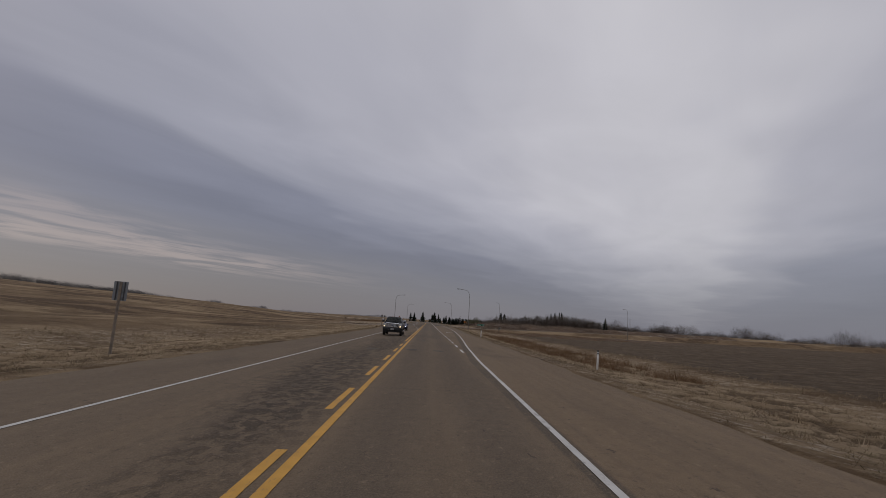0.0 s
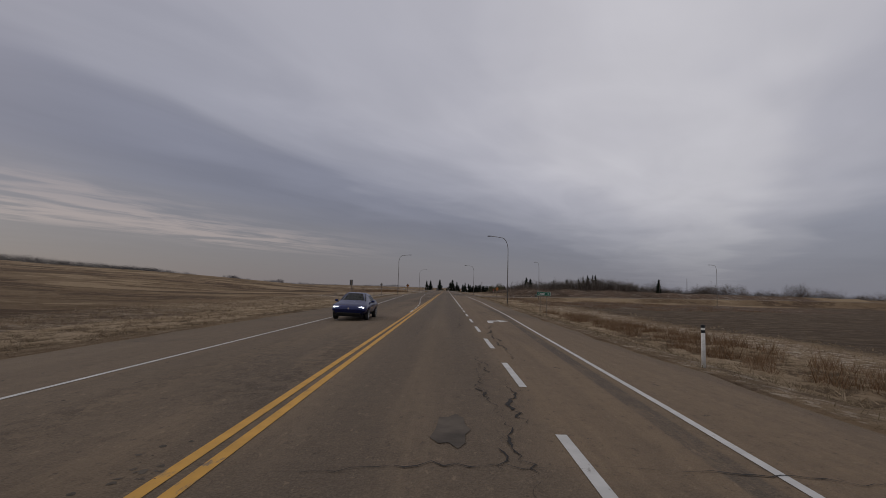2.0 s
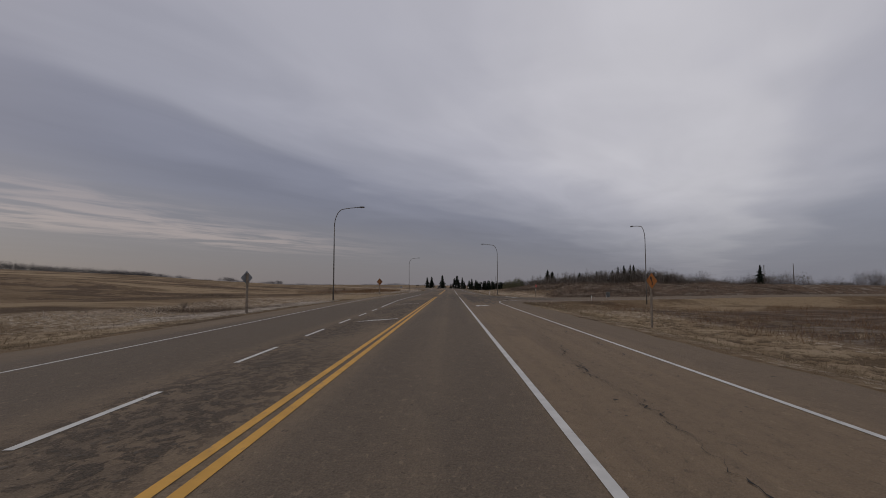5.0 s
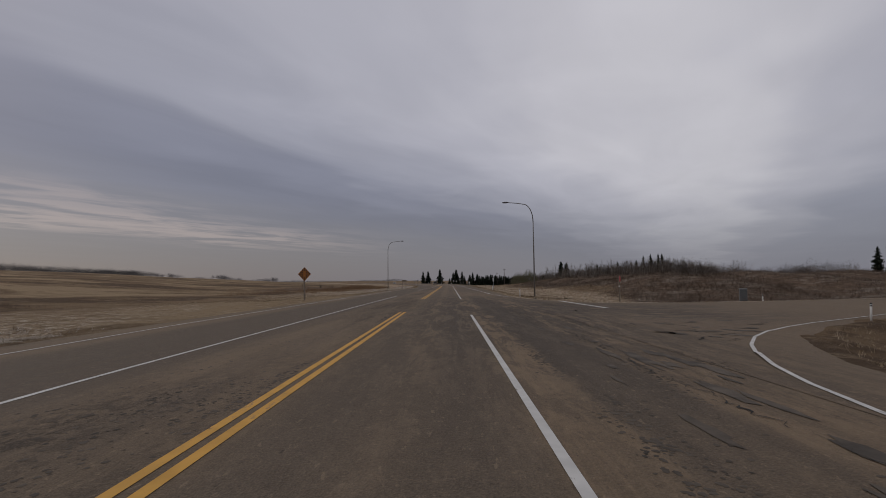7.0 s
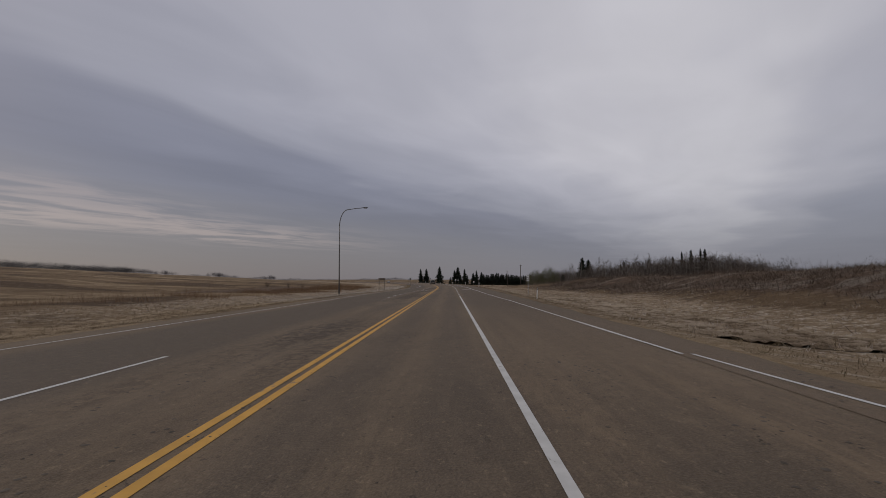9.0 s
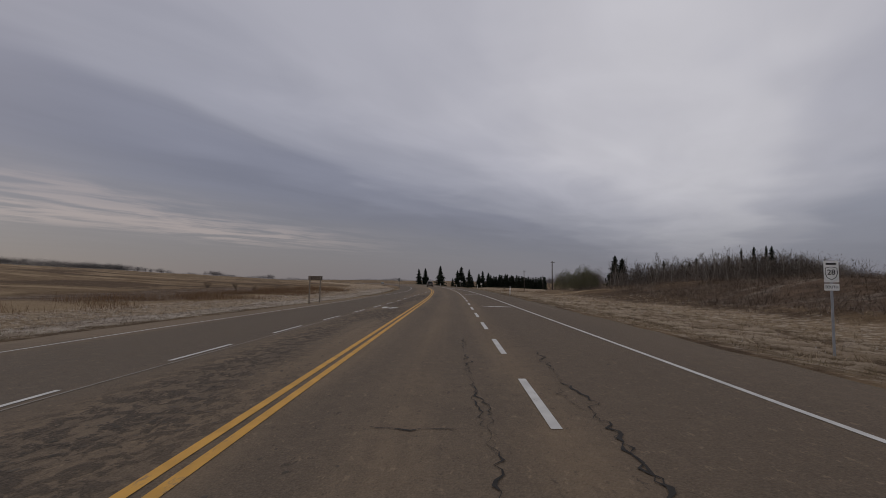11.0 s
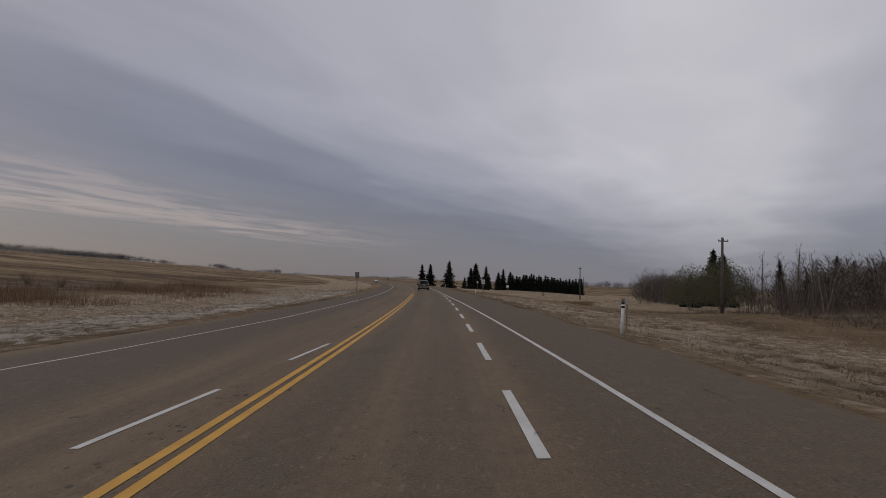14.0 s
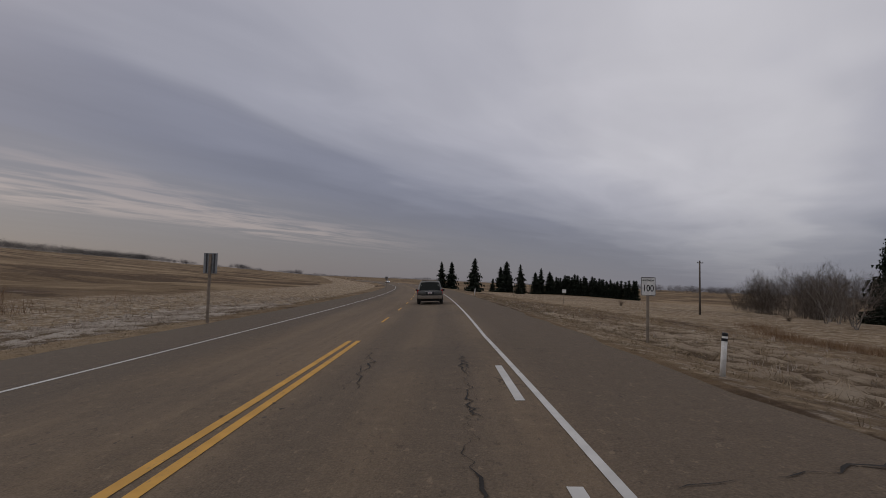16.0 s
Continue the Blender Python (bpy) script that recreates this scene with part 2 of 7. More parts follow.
    base = s.mix(s.ramp(scab, 0.51, 0.62, 0, 0.24), base, (0.058, 0.046, 0.036))
    base = s.mix(s.ramp(scab, 0.47, 0.36, 0, 0.16), base, (0.250, 0.192, 0.133))
    chip = s.noise(s.scale(uv, (9, 4, 1), (1, 6, 0)), 1.0, 4, 0.7)
    base = s.mix(s.ramp(chip, 0.60, 0.66, 0, 0.50), base, (0.045, 0.037, 0.030))
    base = s.mix(s.ramp(chip, 0.40, 0.33, 0, 0.35), base, (0.290, 0.228, 0.162))
    pit = s.noise(s.scale(uv, (3.4, 1.8, 1), (4, 4, 0)), 1.0, 6, 0.7, 0.6)
    base = s.mix(s.ramp(pit, 0.655, 0.675, 0, 0.75), base, (0.035, 0.030, 0.026))
    base = s.mix(s.ramp(fine, 0.35, 0.75, 0, 0.30), base, (0.25, 0.20, 0.15))
    base = s.mix(s.ramp(grit, 0.30, 0.05, 0, 0.28), base, (0.062, 0.053, 0.045))
    base = s.mix(1.0, base, (1.025, 0.965, 0.905), "MULTIPLY")
    h = s.math("SUBTRACT", s.math("ADD", s.math("MULTIPLY", fine, 0.5), grit), s.math("MULTIPLY", crack, 2.0))
    h = s.math("ADD", h, s.math("MULTIPLY", s.math("MULTIPLY", strip, s.ramp(crumb, 0.45, 0.6)), 1.8))
    s.bump(h, 0.6, 0.02)
    return s.col(base)


def ground_material():
    s = Shade("dormant_prairie_ground", 0.97, 0, 0.08)
    p = s.world_pos()
    zone = s.attr("zone")
    r, g, b = s.sepxyz(zone.outputs["Vector"])
    n1 = s.noise(p, 0.045, 8, 0.65, 0.4)
    n2 = s.noise(p, 0.6, 7, 0.7)
    n3 = s.noise(s.scale(p, (5, 5, 5)), 1.0, 5, 0.75)
    band = s.noise(s.scale(p, (0.016, 0.022, 0.02)), 1.0, 9, 0.68, 0.5)
    clod = s.noise(s.scale(p, (2.0, 2.2, 1.6)), 1.0, 6, 0.72, 0.3)
    # stubble with wet dark hollows and pale bleached swaths
    field = s.mix(s.ramp(n1, 0.36, 0.62), (0.122, 0.084, 0.051), (0.200, 0.143, 0.090))
    field = s.mix(s.ramp(band, 0.525, 0.56, 0, 0.85), field, (0.078, 0.053, 0.036))
    field = s.mix(s.ramp(band, 0.475, 0.42, 0, 0.85), field, (0.300, 0.228, 0.147))
    field = s.mix(s.ramp(n2, 0.52, 0.68, 0, 0.6), field, (0.265, 0.205, 0.140))
    field = s.mix(s.ramp(clod, 0.54, 0.66, 0, 0.5), field, (0.060, 0.043, 0.029))
    # red: frosted straw, green: turned earth, blue: russet brush
    straw = s.mix(s.ramp(n2, 0.3, 0.65), (0.170, 0.122, 0.077), (0.320, 0.250, 0.172))
    straw = s.mix(s.ramp(s.noise(s.scale(p, (2.3, 2.0, 2)), 1.0, 6, 0.72), 0.52, 0.58, 0, 0.85), straw, (0.50, 0.44, 0.37))
    straw = s.mix(s.ramp(clod, 0.52, 0.60, 0, 0.45), straw, (0.090, 0.064, 0.042))
    straw = s.mix(s.ramp(n3, 0.54, 0.68, 0, 0.35), straw, (0.090, 0.064, 0.042))
    soil = s.mix(s.ramp(n2, 0.35, 0.7), (0.084, 0.064, 0.046), (0.160, 0.122, 0.088))
    furrow = s.noise(s.scale(p, (0.06, 1.6, 1)), 1.0, 5, 0.65)
    soil = s.mix(s.ramp(furrow, 0.50, 0.62, 0, 0.7), soil, (0.064, 0.050, 0.039))
    soil = s.mix(s.ramp(clod, 0.58, 0.70, 0, 0.6), soil, (0.23, 0.19, 0.148))
    brush = s.mix(s.ramp(n2, 0.35, 0.65), (0.074, 0.052, 0.038), (0.150, 0.106, 0.076))
    brush = s.mix(s.ramp(s.noise(s.scale(p, (0.16, 0.3, 0.2)), 1.0, 7, 0.75), 0.52, 0.60, 0, 0.75), brush, (0.225, 0.195, 0.168))
    jitter = s.math("SUBTRACT", n2, 0.5)
    c = field
    for ch, colr in ((r, straw), (g, soil), (b, brush)):
        m = s.ramp(s.math("ADD", ch, s.math("MULTIPLY", jitter, 0.6)), 0.34, 0.66)
        c = s.mix(m, c, colr)
    c = s.mix(s.ramp(n3, 0.5, 0.75, 0, 0.4), c, (0.060, 0.043, 0.028))
    c = s.mix(1.0, c, (1.07, 1.04, 1.0), "MULTIPLY")
    h = s.math("ADD", s.math("ADD", n2, s.math("MULTIPLY", clod, 0.8)), s.math("MULTIPLY", n3, 0.4))
    s.bump(h, 1.0, 0.36)
    return s.col(c)


def matted_material():
    """Dead grass mat: bleached tufts, fine fibres, hollow shade painted into the darker thatch."""
    s = Shade("matted_dead_grass", 0.96, 0, 0.06)
    p = s.world_pos()
    tuft, pale, _ = s.sepxyz(s.attr("zone").outputs["Vector"])
    fib = s.noise(s.scale(p, (10, 10, 7)), 1.0, 6, 0.78, 0.8)
    big = s.noise(p, 0.35, 5, 0.6)
    shaded_thatch = s.mix(s.ramp(big, 0.35, 0.65), (0.100, 0.071, 0.045), (0.145, 0.104, 0.067))
    straw = s.mix(s.ramp(big, 0.38, 0.62), (0.235, 0.170, 0.106), (0.345, 0.264, 0.176))
    frost = s.mix(s.ramp(big, 0.38, 0.62), (0.270, 0.222, 0.178), (0.420, 0.368, 0.312))
    top = s.mix(pale, straw, frost)
    k = s.ramp(s.math("ADD", tuft, s.math("MULTIPLY", s.math("SUBTRACT", fib, 0.5), 2.6)), 0.22, 0.85)
    c = s.mix(k, shaded_thatch, top)
    c = s.mix(s.ramp(fib, 0.60, 0.70, 0, 0.5), c, (0.075, 0.053, 0.034))
    s.bump(fib, 1.0, 0.09)
    return s.col(c)


def blade_material(name, a, b2, tip):
    s = Shade(name, 0.9, 0, 0.12)
    isl = s.island()
    c = s.mix(isl, a, b2)
    c = s.mix(s.ramp(s.noise(s.world_pos(), 0.35, 3), 0.45, 0.65, 0, 0.6), c, tip)
    return s.col(c)


def bark_material(name, a, b2):
    s = Shade(name, 0.95, 0, 0.1)
    p = s.obj_pos()
    n = s.noise(s.scale(p, (6, 6, 1.4)), 1.0, 5, 0.6)
    c = s.mix(s.ramp(n, 0.3, 0.7), a, b2)
    c = s.mix(s.math("MULTIPLY", s.rand(), 0.35), c, tuple(v * 1.6 for v in b2))
    s.bump(n, 0.5, 0.03)
    return s.col(c)


def needle_material():
    s = Shade("spruce_needles", 0.9, 0, 0.15)
    c = s.mix(s.island(), (0.014, 0.022, 0.016), (0.042, 0.054, 0.036))
    c = s.mix(s.math("MULTIPLY", s.rand(), 0.4), c, (0.050, 0.052, 0.040))
    return s.col(c)


def paint_material(name, c, worn):
    """Worn road paint: rubbed through to the asphalt in specks and streaks."""
    s = Shade(name, 0.7, 0, 0.3)
    p = s.world_pos()
    w = s.noise(s.scale(p, (9, 3, 1)), 1.0, 6, 0.75)
    big = s.noise(p, 0.35, 4)
    k = s.ramp(s.math("ADD", s.math("MULTIPLY", w, 0.7), s.math("MULTIPLY", big, 0.3)), worn, worn + 0.10)
    cc = s.mix(s.ramp(s.noise(p, 2.2), 0.3, 0.7), tuple(v * 0.82 for v in c), c)
    s.bump(w, 0.2, 0.004)
    return s.col(s.mix(s.math("MULTIPLY", k, 0.9), cc, (0.15, 0.12, 0.095)))


ASPHALT = asphalt_material()
GROUND = ground_material()
MATTED = matted_material()
WHITE_PAINT = paint_material("worn_white_road_paint", (0.54, 0.53, 0.51), 0.565)
ARROW_PAINT = paint_material("white_arrow_paint", (0.56, 0.55, 0.53), 0.60)
GHOST_PAINT = paint_material("ghost_white_road_paint", (0.21, 0.185, 0.155), 0.46)
YELLOW_PAINT = paint_material("worn_yellow_road_paint", (0.56, 0.300, 0.050), 0.545)
STRAW_BLADES = blade_material("dry_straw_blades", (0.150, 0.104, 0.062), (0.420, 0.325, 0.215), (0.50, 0.41, 0.30))
FROST_BLADES = blade_material("frosted_straw_blades", (0.180, 0.140, 0.105), (0.520, 0.455, 0.385), (0.62, 0.57, 0.52))
BROWN_BLADES = blade_material("brown_verge_blades", (0.095, 0.070, 0.040), (0.245, 0.182, 0.112), (0.165, 0.138, 0.075))
REED_BLADES = blade_material("russet_reed_blades", (0.110, 0.064, 0.036), (0.260, 0.160, 0.088), (0.30, 0.215, 0.140))
BRUSH_TWIGS = blade_material("russet_brush_twigs", (0.078, 0.057, 0.043), (0.175, 0.128, 0.096), (0.235, 0.195, 0.160))
WOOD_TWIGS = blade_material("grey_woodland_twigs", (0.080, 0.066, 0.056), (0.168, 0.140, 0.118), (0.122, 0.101, 0.086))
# far twigs are paler and greyer: the air's haze is put into their colour
HAZED_TWIGS = blade_material("hazed_far_twigs", (0.150, 0.142, 0.145), (0.215, 0.203, 0.205), (0.180, 0.170, 0.172))
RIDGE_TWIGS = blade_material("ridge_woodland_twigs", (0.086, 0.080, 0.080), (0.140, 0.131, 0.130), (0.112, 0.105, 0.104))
MID_TWIGS = blade_material("mid_woodland_twigs", (0.074, 0.060, 0.052), (0.146, 0.121, 0.104), (0.108, 0.089, 0.077))
OLIVE_LEAVES = blade_material("olive_willow_leaves", (0.092, 0.090, 0.052), (0.165, 0.158, 0.092), (0.130, 0.122, 0.074))
BARK = bark_material("grey_poplar_bark", (0.120, 0.105, 0.092), (0.240, 0.218, 0.192))
DARK_BARK = bark_material("dark_spruce_bark", (0.045, 0.034, 0.027), (0.085, 0.066, 0.052))
NEEDLES = needle_material()

GALV = plain("galvanised_steel", (0.36, 0.37, 0.39), 0.5, 0.75, vary=0.1)
LAMP_GREY = plain("lamp_pole_grey", (0.185, 0.172, 0.160), 0.55, 0.5)
POST_WOOD = plain("weathered_sign_post", (0.225, 0.185, 0.145), 0.9, vary=0.25, scale=3)
POLE_WOOD = plain("grey_utility_pole", (0.105, 0.088, 0.075), 0.95, vary=0.25, scale=2)
SIGN_BACK = plain("bare_aluminium_sign_back", (0.27, 0.28, 0.29), 0.55, 0.5)
SIGN_WHITE = plain("white_sign_sheet", (0.74, 0.74, 0.72), 0.45)
SIGN_BLACK = plain("black_sign_ink", (0.015, 0.015, 0.016), 0.5)
SIGN_GREEN = plain("green_sign_sheet", (0.012, 0.125, 0.075), 0.45)
SIGN_RED = plain("red_sign_sheet", (0.42, 0.022, 0.022), 0.45)
POST_WHITE = plain("white_marker_post", (0.72, 0.71, 0.68), 0.55, vary=0.08, dirt=((0.34, 0.30, 0.25), 0.5))

# ============ plan: centre line, cross fall, edges, terrain ============
CURVE_Y, CURVE_R, CURVE_END = 343.0, 1233.0, 760.0


def xc(y):
    """x of the centre stripe."""
    y = np.asarray(y, float)
    s = np.clip(y - CURVE_Y, 0, CURVE_END - CURVE_Y)
    return -s * s / (2 * CURVE_R) - np.maximum(0, y - CURVE_END) * (CURVE_END - CURVE_Y) / CURVE_R


def heading(y):
    """Turn of the road to the left, in degrees."""
    return math.degrees(math.atan(min(max(y - CURVE_Y, 0), CURVE_END - CURVE_Y) / CURVE_R))


def table(pairs):
    ks, vs = zip(*pairs)
    return lambda y: np.interp(y, ks, vs)


cross_fall = table([(0, -.0085), (20, -.0090), (40, -.0120), (80, .0081), (150, .0093), (250, .0107), (300, -.004), (340, -.031), (380, -.060), (420, -.0615), (480, -.050), (900, -.040), (1400, .02)])
right_edge = table([(-60, 3.7), (5, 3.72), (23, 4.0), (37, 4.45), (50, 5.05), (64, 5.65), (80, 6.2), (93, 6.6), (130, 7.3), (185, 7.4), (193, 7.5), (250, 8.3), (292, 7.6), (310, 7.0), (333, 6.5), (358, 6.0), (382, 5.45), (393, 5.2), (404, 4.9), (413, 4.65), (421, 4.45), (430, 4.22), (440, 4.04), (450, 3.88), (600, 3.75)])
left_edge = table([(-60, -4.3), (20, -4.2), (90, -4.3), (120, -5.6), (169, -7.8), (197, -9.2), (220, -10.1), (245, -10.2), (300, -9.4), (345, -9.0), (372, -8.9), (384, -8.2), (396, -6.6), (408, -5.5), (440, -4.7), (600, -4.0)])
right_shoulder = table([(-60, 7.3), (12, 7.4), (52, 7.85), (75, 8.2), (100, 8.65), (130, 9.4), (180, 10.1), (300, 9.6), (335, 8.9), (365, 8.1), (420, 7.45), (445, 7.0), (600, 6.9)])
left_shoulder = table([(-60, -8.2), (60, -8.0), (100, -8.2), (175, -11.3), (200, -12.0), (245, -11.9), (345, -11.8), (372, -11.6), (410, -9.2), (450, -8.3), (600, -7.2)])
near_kerb = table([(8, 188), (10, 197), (11, 205.5), (12, 209.3), (14, 213.3), (17, 217.5), (21.5, 221.8), (24.2, 224.1), (30, 227.2), (40, 229.3), (60, 231.5), (300, 236.0)])
far_kerb = table([(8, 276), (8.8, 264), (9.5, 257), (11.3, 251.2), (14, 249.2), (17.5, 247.5), (31, 245.6), (300, 244.0)])
brush_edge = table([(248, 24), (256, 24), (267, 27), (290, 32), (313, 29), (350, 27), (374, 29), (402, 33), (430, 32)])


def road_z(o, y):
    s = cross_fall(y)
    return np.where(o > 0, -s * o, np.maximum(.02, -s) * o)


def side_z(x):
    """Top of the side road, which dips away from the highway and then climbs."""
    return np.interp(x, [8, 9.5, 11, 12.5, 14, 16, 24, 35, 60, 120, 260], [-.085, -.13, -.21, -.31, -.40, -.49, -.55, -.45, 0, .6, 1.0])


def smooth(v, a, b):
    t = np.clip((np.asarray(v, float) - a) / (b - a), 0, 1)
    return t * t * (3 - 2 * t)


def ground_z(x, y):
    x, y = np.asarray(x, float), np.asarray(y, float)
    o = x - xc(y)
    ls, rs = left_shoulder(y), right_shoulder(y)
    dr, dl = o - rs, ls - o
    wave = .10 * np.sin(x * .21 + y * .05) + .08 * np.sin(y * .17 - x * .06) + .05 * np.sin(x * .55 + y * .41)
    # right side: verge, ditch, then fields, the bank and the lawn
    er = road_z(rs, y) + np.interp(dr, [0, .5, 4, 8, 14, 26], [-.035, -.05, -.55, -.85, -.75, -.7])
    er = er - .42 * smooth(dr, 1.5, 4.5) * smooth(y, 10, 60) * (1 - smooth(y, 150, 195))
    flat = np.interp(y, [-600, 200, 255, 430, 470, 520, 600, 700, 900, 1400, 3500], [-1.5, -1.25, -1.2, -1.1, -1.6, -1.7, -1.9, -2.2, -2.2, -1.0, 1.0])
    hy = np.interp(y, [258, 270, 282, 295, 340, 370, 395, 425, 458], [0, 1.2, 2.9, 3.7, 3.1, 3.1, 2.6, 1.35, 0])
    end = 82 + np.maximum(0, y - 300) * 2.0
    hill = hy * smooth(o, 18, 42) * (1 - smooth(o, end, end + 26))
    lump = .35 * np.sin(x * .33 + 1.1 * np.sin(y * .2)) * np.clip(hill, 0, 1)
    w = smooth(dr, 6, 24)
    zr = er * (1 - w) + (flat + hill + lump) * w
    zr = zr - 1.9 * smooth(x, 25, 95) * smooth(y, 450, 560) * (1 - smooth(y, 900, 1400)) + wave * smooth(dr, 2, 10)
    zr = zr + 2 * smooth(x, 250, 900) * smooth(y, 200, 700)
    # left side: verge, shallow ditch, a field that climbs slowly to the wood on the ridge
    el = road_z(ls, y) + np.interp(dl, [0, .5, 4, 9, 16, 30, 55], [-.035, -.05, -.46, -.80, -.62, -.45, -.35])
    ramp = np.where(dl > 55, .054 * (dl - 55), 0)
    ramp = np.minimum(ramp, 60 + .001 * dl)
    soft = np.interp(y, [-600, 60, 180, 320, 700, 1200], [1.25, 1.15, .80, 1.0, 1.05, 1.0])
    zl = el + ramp * soft + wave * smooth(dl, 2, 10) + .8 * smooth(dl, 60, 140) * np.sin(x * .018 + y * .011)
    lane = smooth(np.abs(y - 233), 16, 8) * (1 - smooth(dl, 30, 60))
    zl = zl * (1 - lane) + (road_z(ls, y) - .12) * lane
    zl = zl + .46 * smooth(np.abs(y - 252), 18, 6) * smooth(dl, .2, 1.2) * (1 - smooth(dl, 8, 20))
    z = np.where(dr > 0, zr, np.where(dl > 0, zl, road_z(o, y) - .06))
    # the side road's embankment
    out = np.maximum(near_kerb(x) - y, y - far_kerb(x))
    emb = side_z(x) - np.where(out < 0, .07, .012) - np.interp(out, [0, 1.2, 15.2], [0, .05, 4.05])
    z = np.where((x > 8) & (dr > 0), np.where(out < 0, emb, np.maximum(z, np.where(out < 12, emb, -99))), z)
    far = .0035 * np.maximum(0, y - 800) * (1 - smooth(np.abs(o), 500, 900))
    return z + np.where((dr > 0) | (dl > 0), far, 0)


def gz(x, y):
    return float(ground_z(x, y))


# ============ mesh helpers ============
def mesh_np(name, verts, faces, mat, smooth_faces=False):
    """A mesh from arrays: verts (n, 3), faces (m, 3 or 4)."""
    verts, faces = np.asarray(verts, np.float32), np.asarray(faces, np.int32)
    me = bpy.data.meshes.new(name)
    k = faces.shape[1]
    me.vertices.add(len(verts))
    me.vertices.foreach_set("co", verts.ravel())
    me.loops.add(faces.size)
    me.loops.foreach_set("vertex_index", faces.ravel())
    me.polygons.add(len(faces))
    me.polygons.foreach_set("loop_start", np.arange(len(faces), dtype=np.int32) * k)
    if smooth_faces:
        me.polygons.foreach_set("use_smooth", np.ones(len(faces), bool))
    me.materials.append(mat)
    me.update(calc_edges=True)
    me.validate()
    return me


def grid_faces(rows, cols):
    i = np.arange((rows - 1) * cols).reshape(rows - 1, cols)[:, :-1].ravel()
    return np.stack([i, i + 1, i + 1 + cols, i + cols], 1)


def part(name, bm, mat, parent=None, label="", smooth_faces=False, m=None):
    """Links a bmesh as one mesh object under a thing or a part."""
    me = bpy.data.meshes.new(name)
    if smooth_faces:
        for f in bm.faces:
            f.smooth = True
    bm.normal_update()
    bm.to_mesh(me)
    bm.free()
    me.materials.append(mat)
    ob = new(name, me)
    if parent:
        ob.parent = parent
    if m is not None:
        ob.matrix_local = m
    if label:
        ob["label"] = label
    return ob


def share(name, me, parent, m=None):
    ob = new(name, me)
    ob.parent = parent
    if m is not None:
        ob.matrix_local = m
    return ob


def empty(name, m=None):
    ob = new(name)
    if m is not None:
        ob.matrix_world = m
        ob.matrix_basis = m
    return ob


def box_bm(sx_, sy_, sz_, at=(0, 0, 0), bevel=0.0, bm=None):
    bm = bm or bmesh.new()
    made = bmesh.ops.create_cube(bm, size=1, matrix=Matrix.Translation(at) @ Matrix.Diagonal((sx_, sy_, sz_, 1)))
    if bevel:
        vs = set(made["verts"])
        es = [e for e in bm.edges if e.verts[0] in vs and e.verts[1] in vs]
        bmesh.ops.bevel(bm, geom=es, offset=bevel, segments=2, affect="EDGES", profile=0.5)
    return bm


def tube_bm(points, radii, sides=8, bm=None, cap=True):
    """A tapered tube along points."""
    bm = bm or bmesh.new()
    rings = []
    pts = [Vector(p) for p in points]
    for i, p in enumerate(pts):
        d = (pts[min(i + 1, len(pts) - 1)] - pts[max(i - 1, 0)]).normalized()
        side = d.cross(Vector((0, 1, 0) if abs(d.y) < 0.9 else (1, 0, 0))).normalized()
        up = side.cross(d)
        r = radii[i] if isinstance(radii, (list, tuple)) else radii
        rings.append([bm.verts.new(p + (side * math.cos(a) + up * math.sin(a)) * r) for a in (2 * math.pi * k / sides for k in range(sides))])
    for a, b in zip(rings, rings[1:]):
        for k in range(sides):
            bm.faces.new((a[k], a[(k + 1) % sides], b[(k + 1) % sides], b[k]))
    if cap:
        bm.faces.new(rings[0][::-1])
        bm.faces.new(rings[-1])
    bmesh.ops.recalc_face_normals(bm, faces=bm.faces)
    return bm


def plate_bm(outline, thick, bm=None, y0=0.0):
    """An upright plate in the xz plane, front face towards -y."""
    bm = bm or bmesh.new()
    f = [bm.verts.new((x, y0, z)) for x, z in outline]
    b = [bm.verts.new((x, y0 + thick, z)) for x, z in outline]
    bm.faces.new(f)
    bm.faces.new(b[::-1])
    n = len(f)
    for i in range(n):
        bm.faces.new((f[i], b[i], b[(i + 1) % n], f[(i + 1) % n]))
    bmesh.ops.recalc_face_normals(bm, faces=bm.faces)
    return bm


def round_rect(w, h, r, cx_=0.0, cz=0.0, n=4):
    pts = []
    for qx, qz, a0 in ((1, 1, 0), (-1, 1, 90), (-1, -1, 180), (1, -1, 270)):
        for k in range(n + 1):
            a = radians(a0 + 90 * k / n)
            pts.append((cx_ + qx * (w / 2 - r) + r * math.cos(a), cz + qz * (h / 2 - r) + r * math.sin(a)))
    return pts


def lettering(name, text, size, mat, parent, m, stretch=1.0, thick=0.0015):
    """Writing in the built-in font as a mesh; m stands it on the plate."""
    cu_ = bpy.data.curves.new("writing", "FONT")
    cu_.body, cu_.size, cu_.align_x, cu_.align_y, cu_.extrude, cu_.offset = text, size, "CENTER", "CENTER", thick, size * 0.012
    tmp = bpy.data.objects.new("writing", cu_)
    scene.collection.objects.link(tmp)
    bpy.context.view_layer.update()
    me = bpy.data.meshes.new_from_object(tmp.evaluated_get(bpy.context.evaluated_depsgraph_get()))
    bpy.data.objects.remove(tmp)
    me.name = name
    me.materials.clear()
    me.materials.append(mat)
    ob = new(name, me)
    ob.parent = parent
    ob.matrix_local = m @ Matrix.Diagonal((stretch, 1, 1, 1))
    return ob


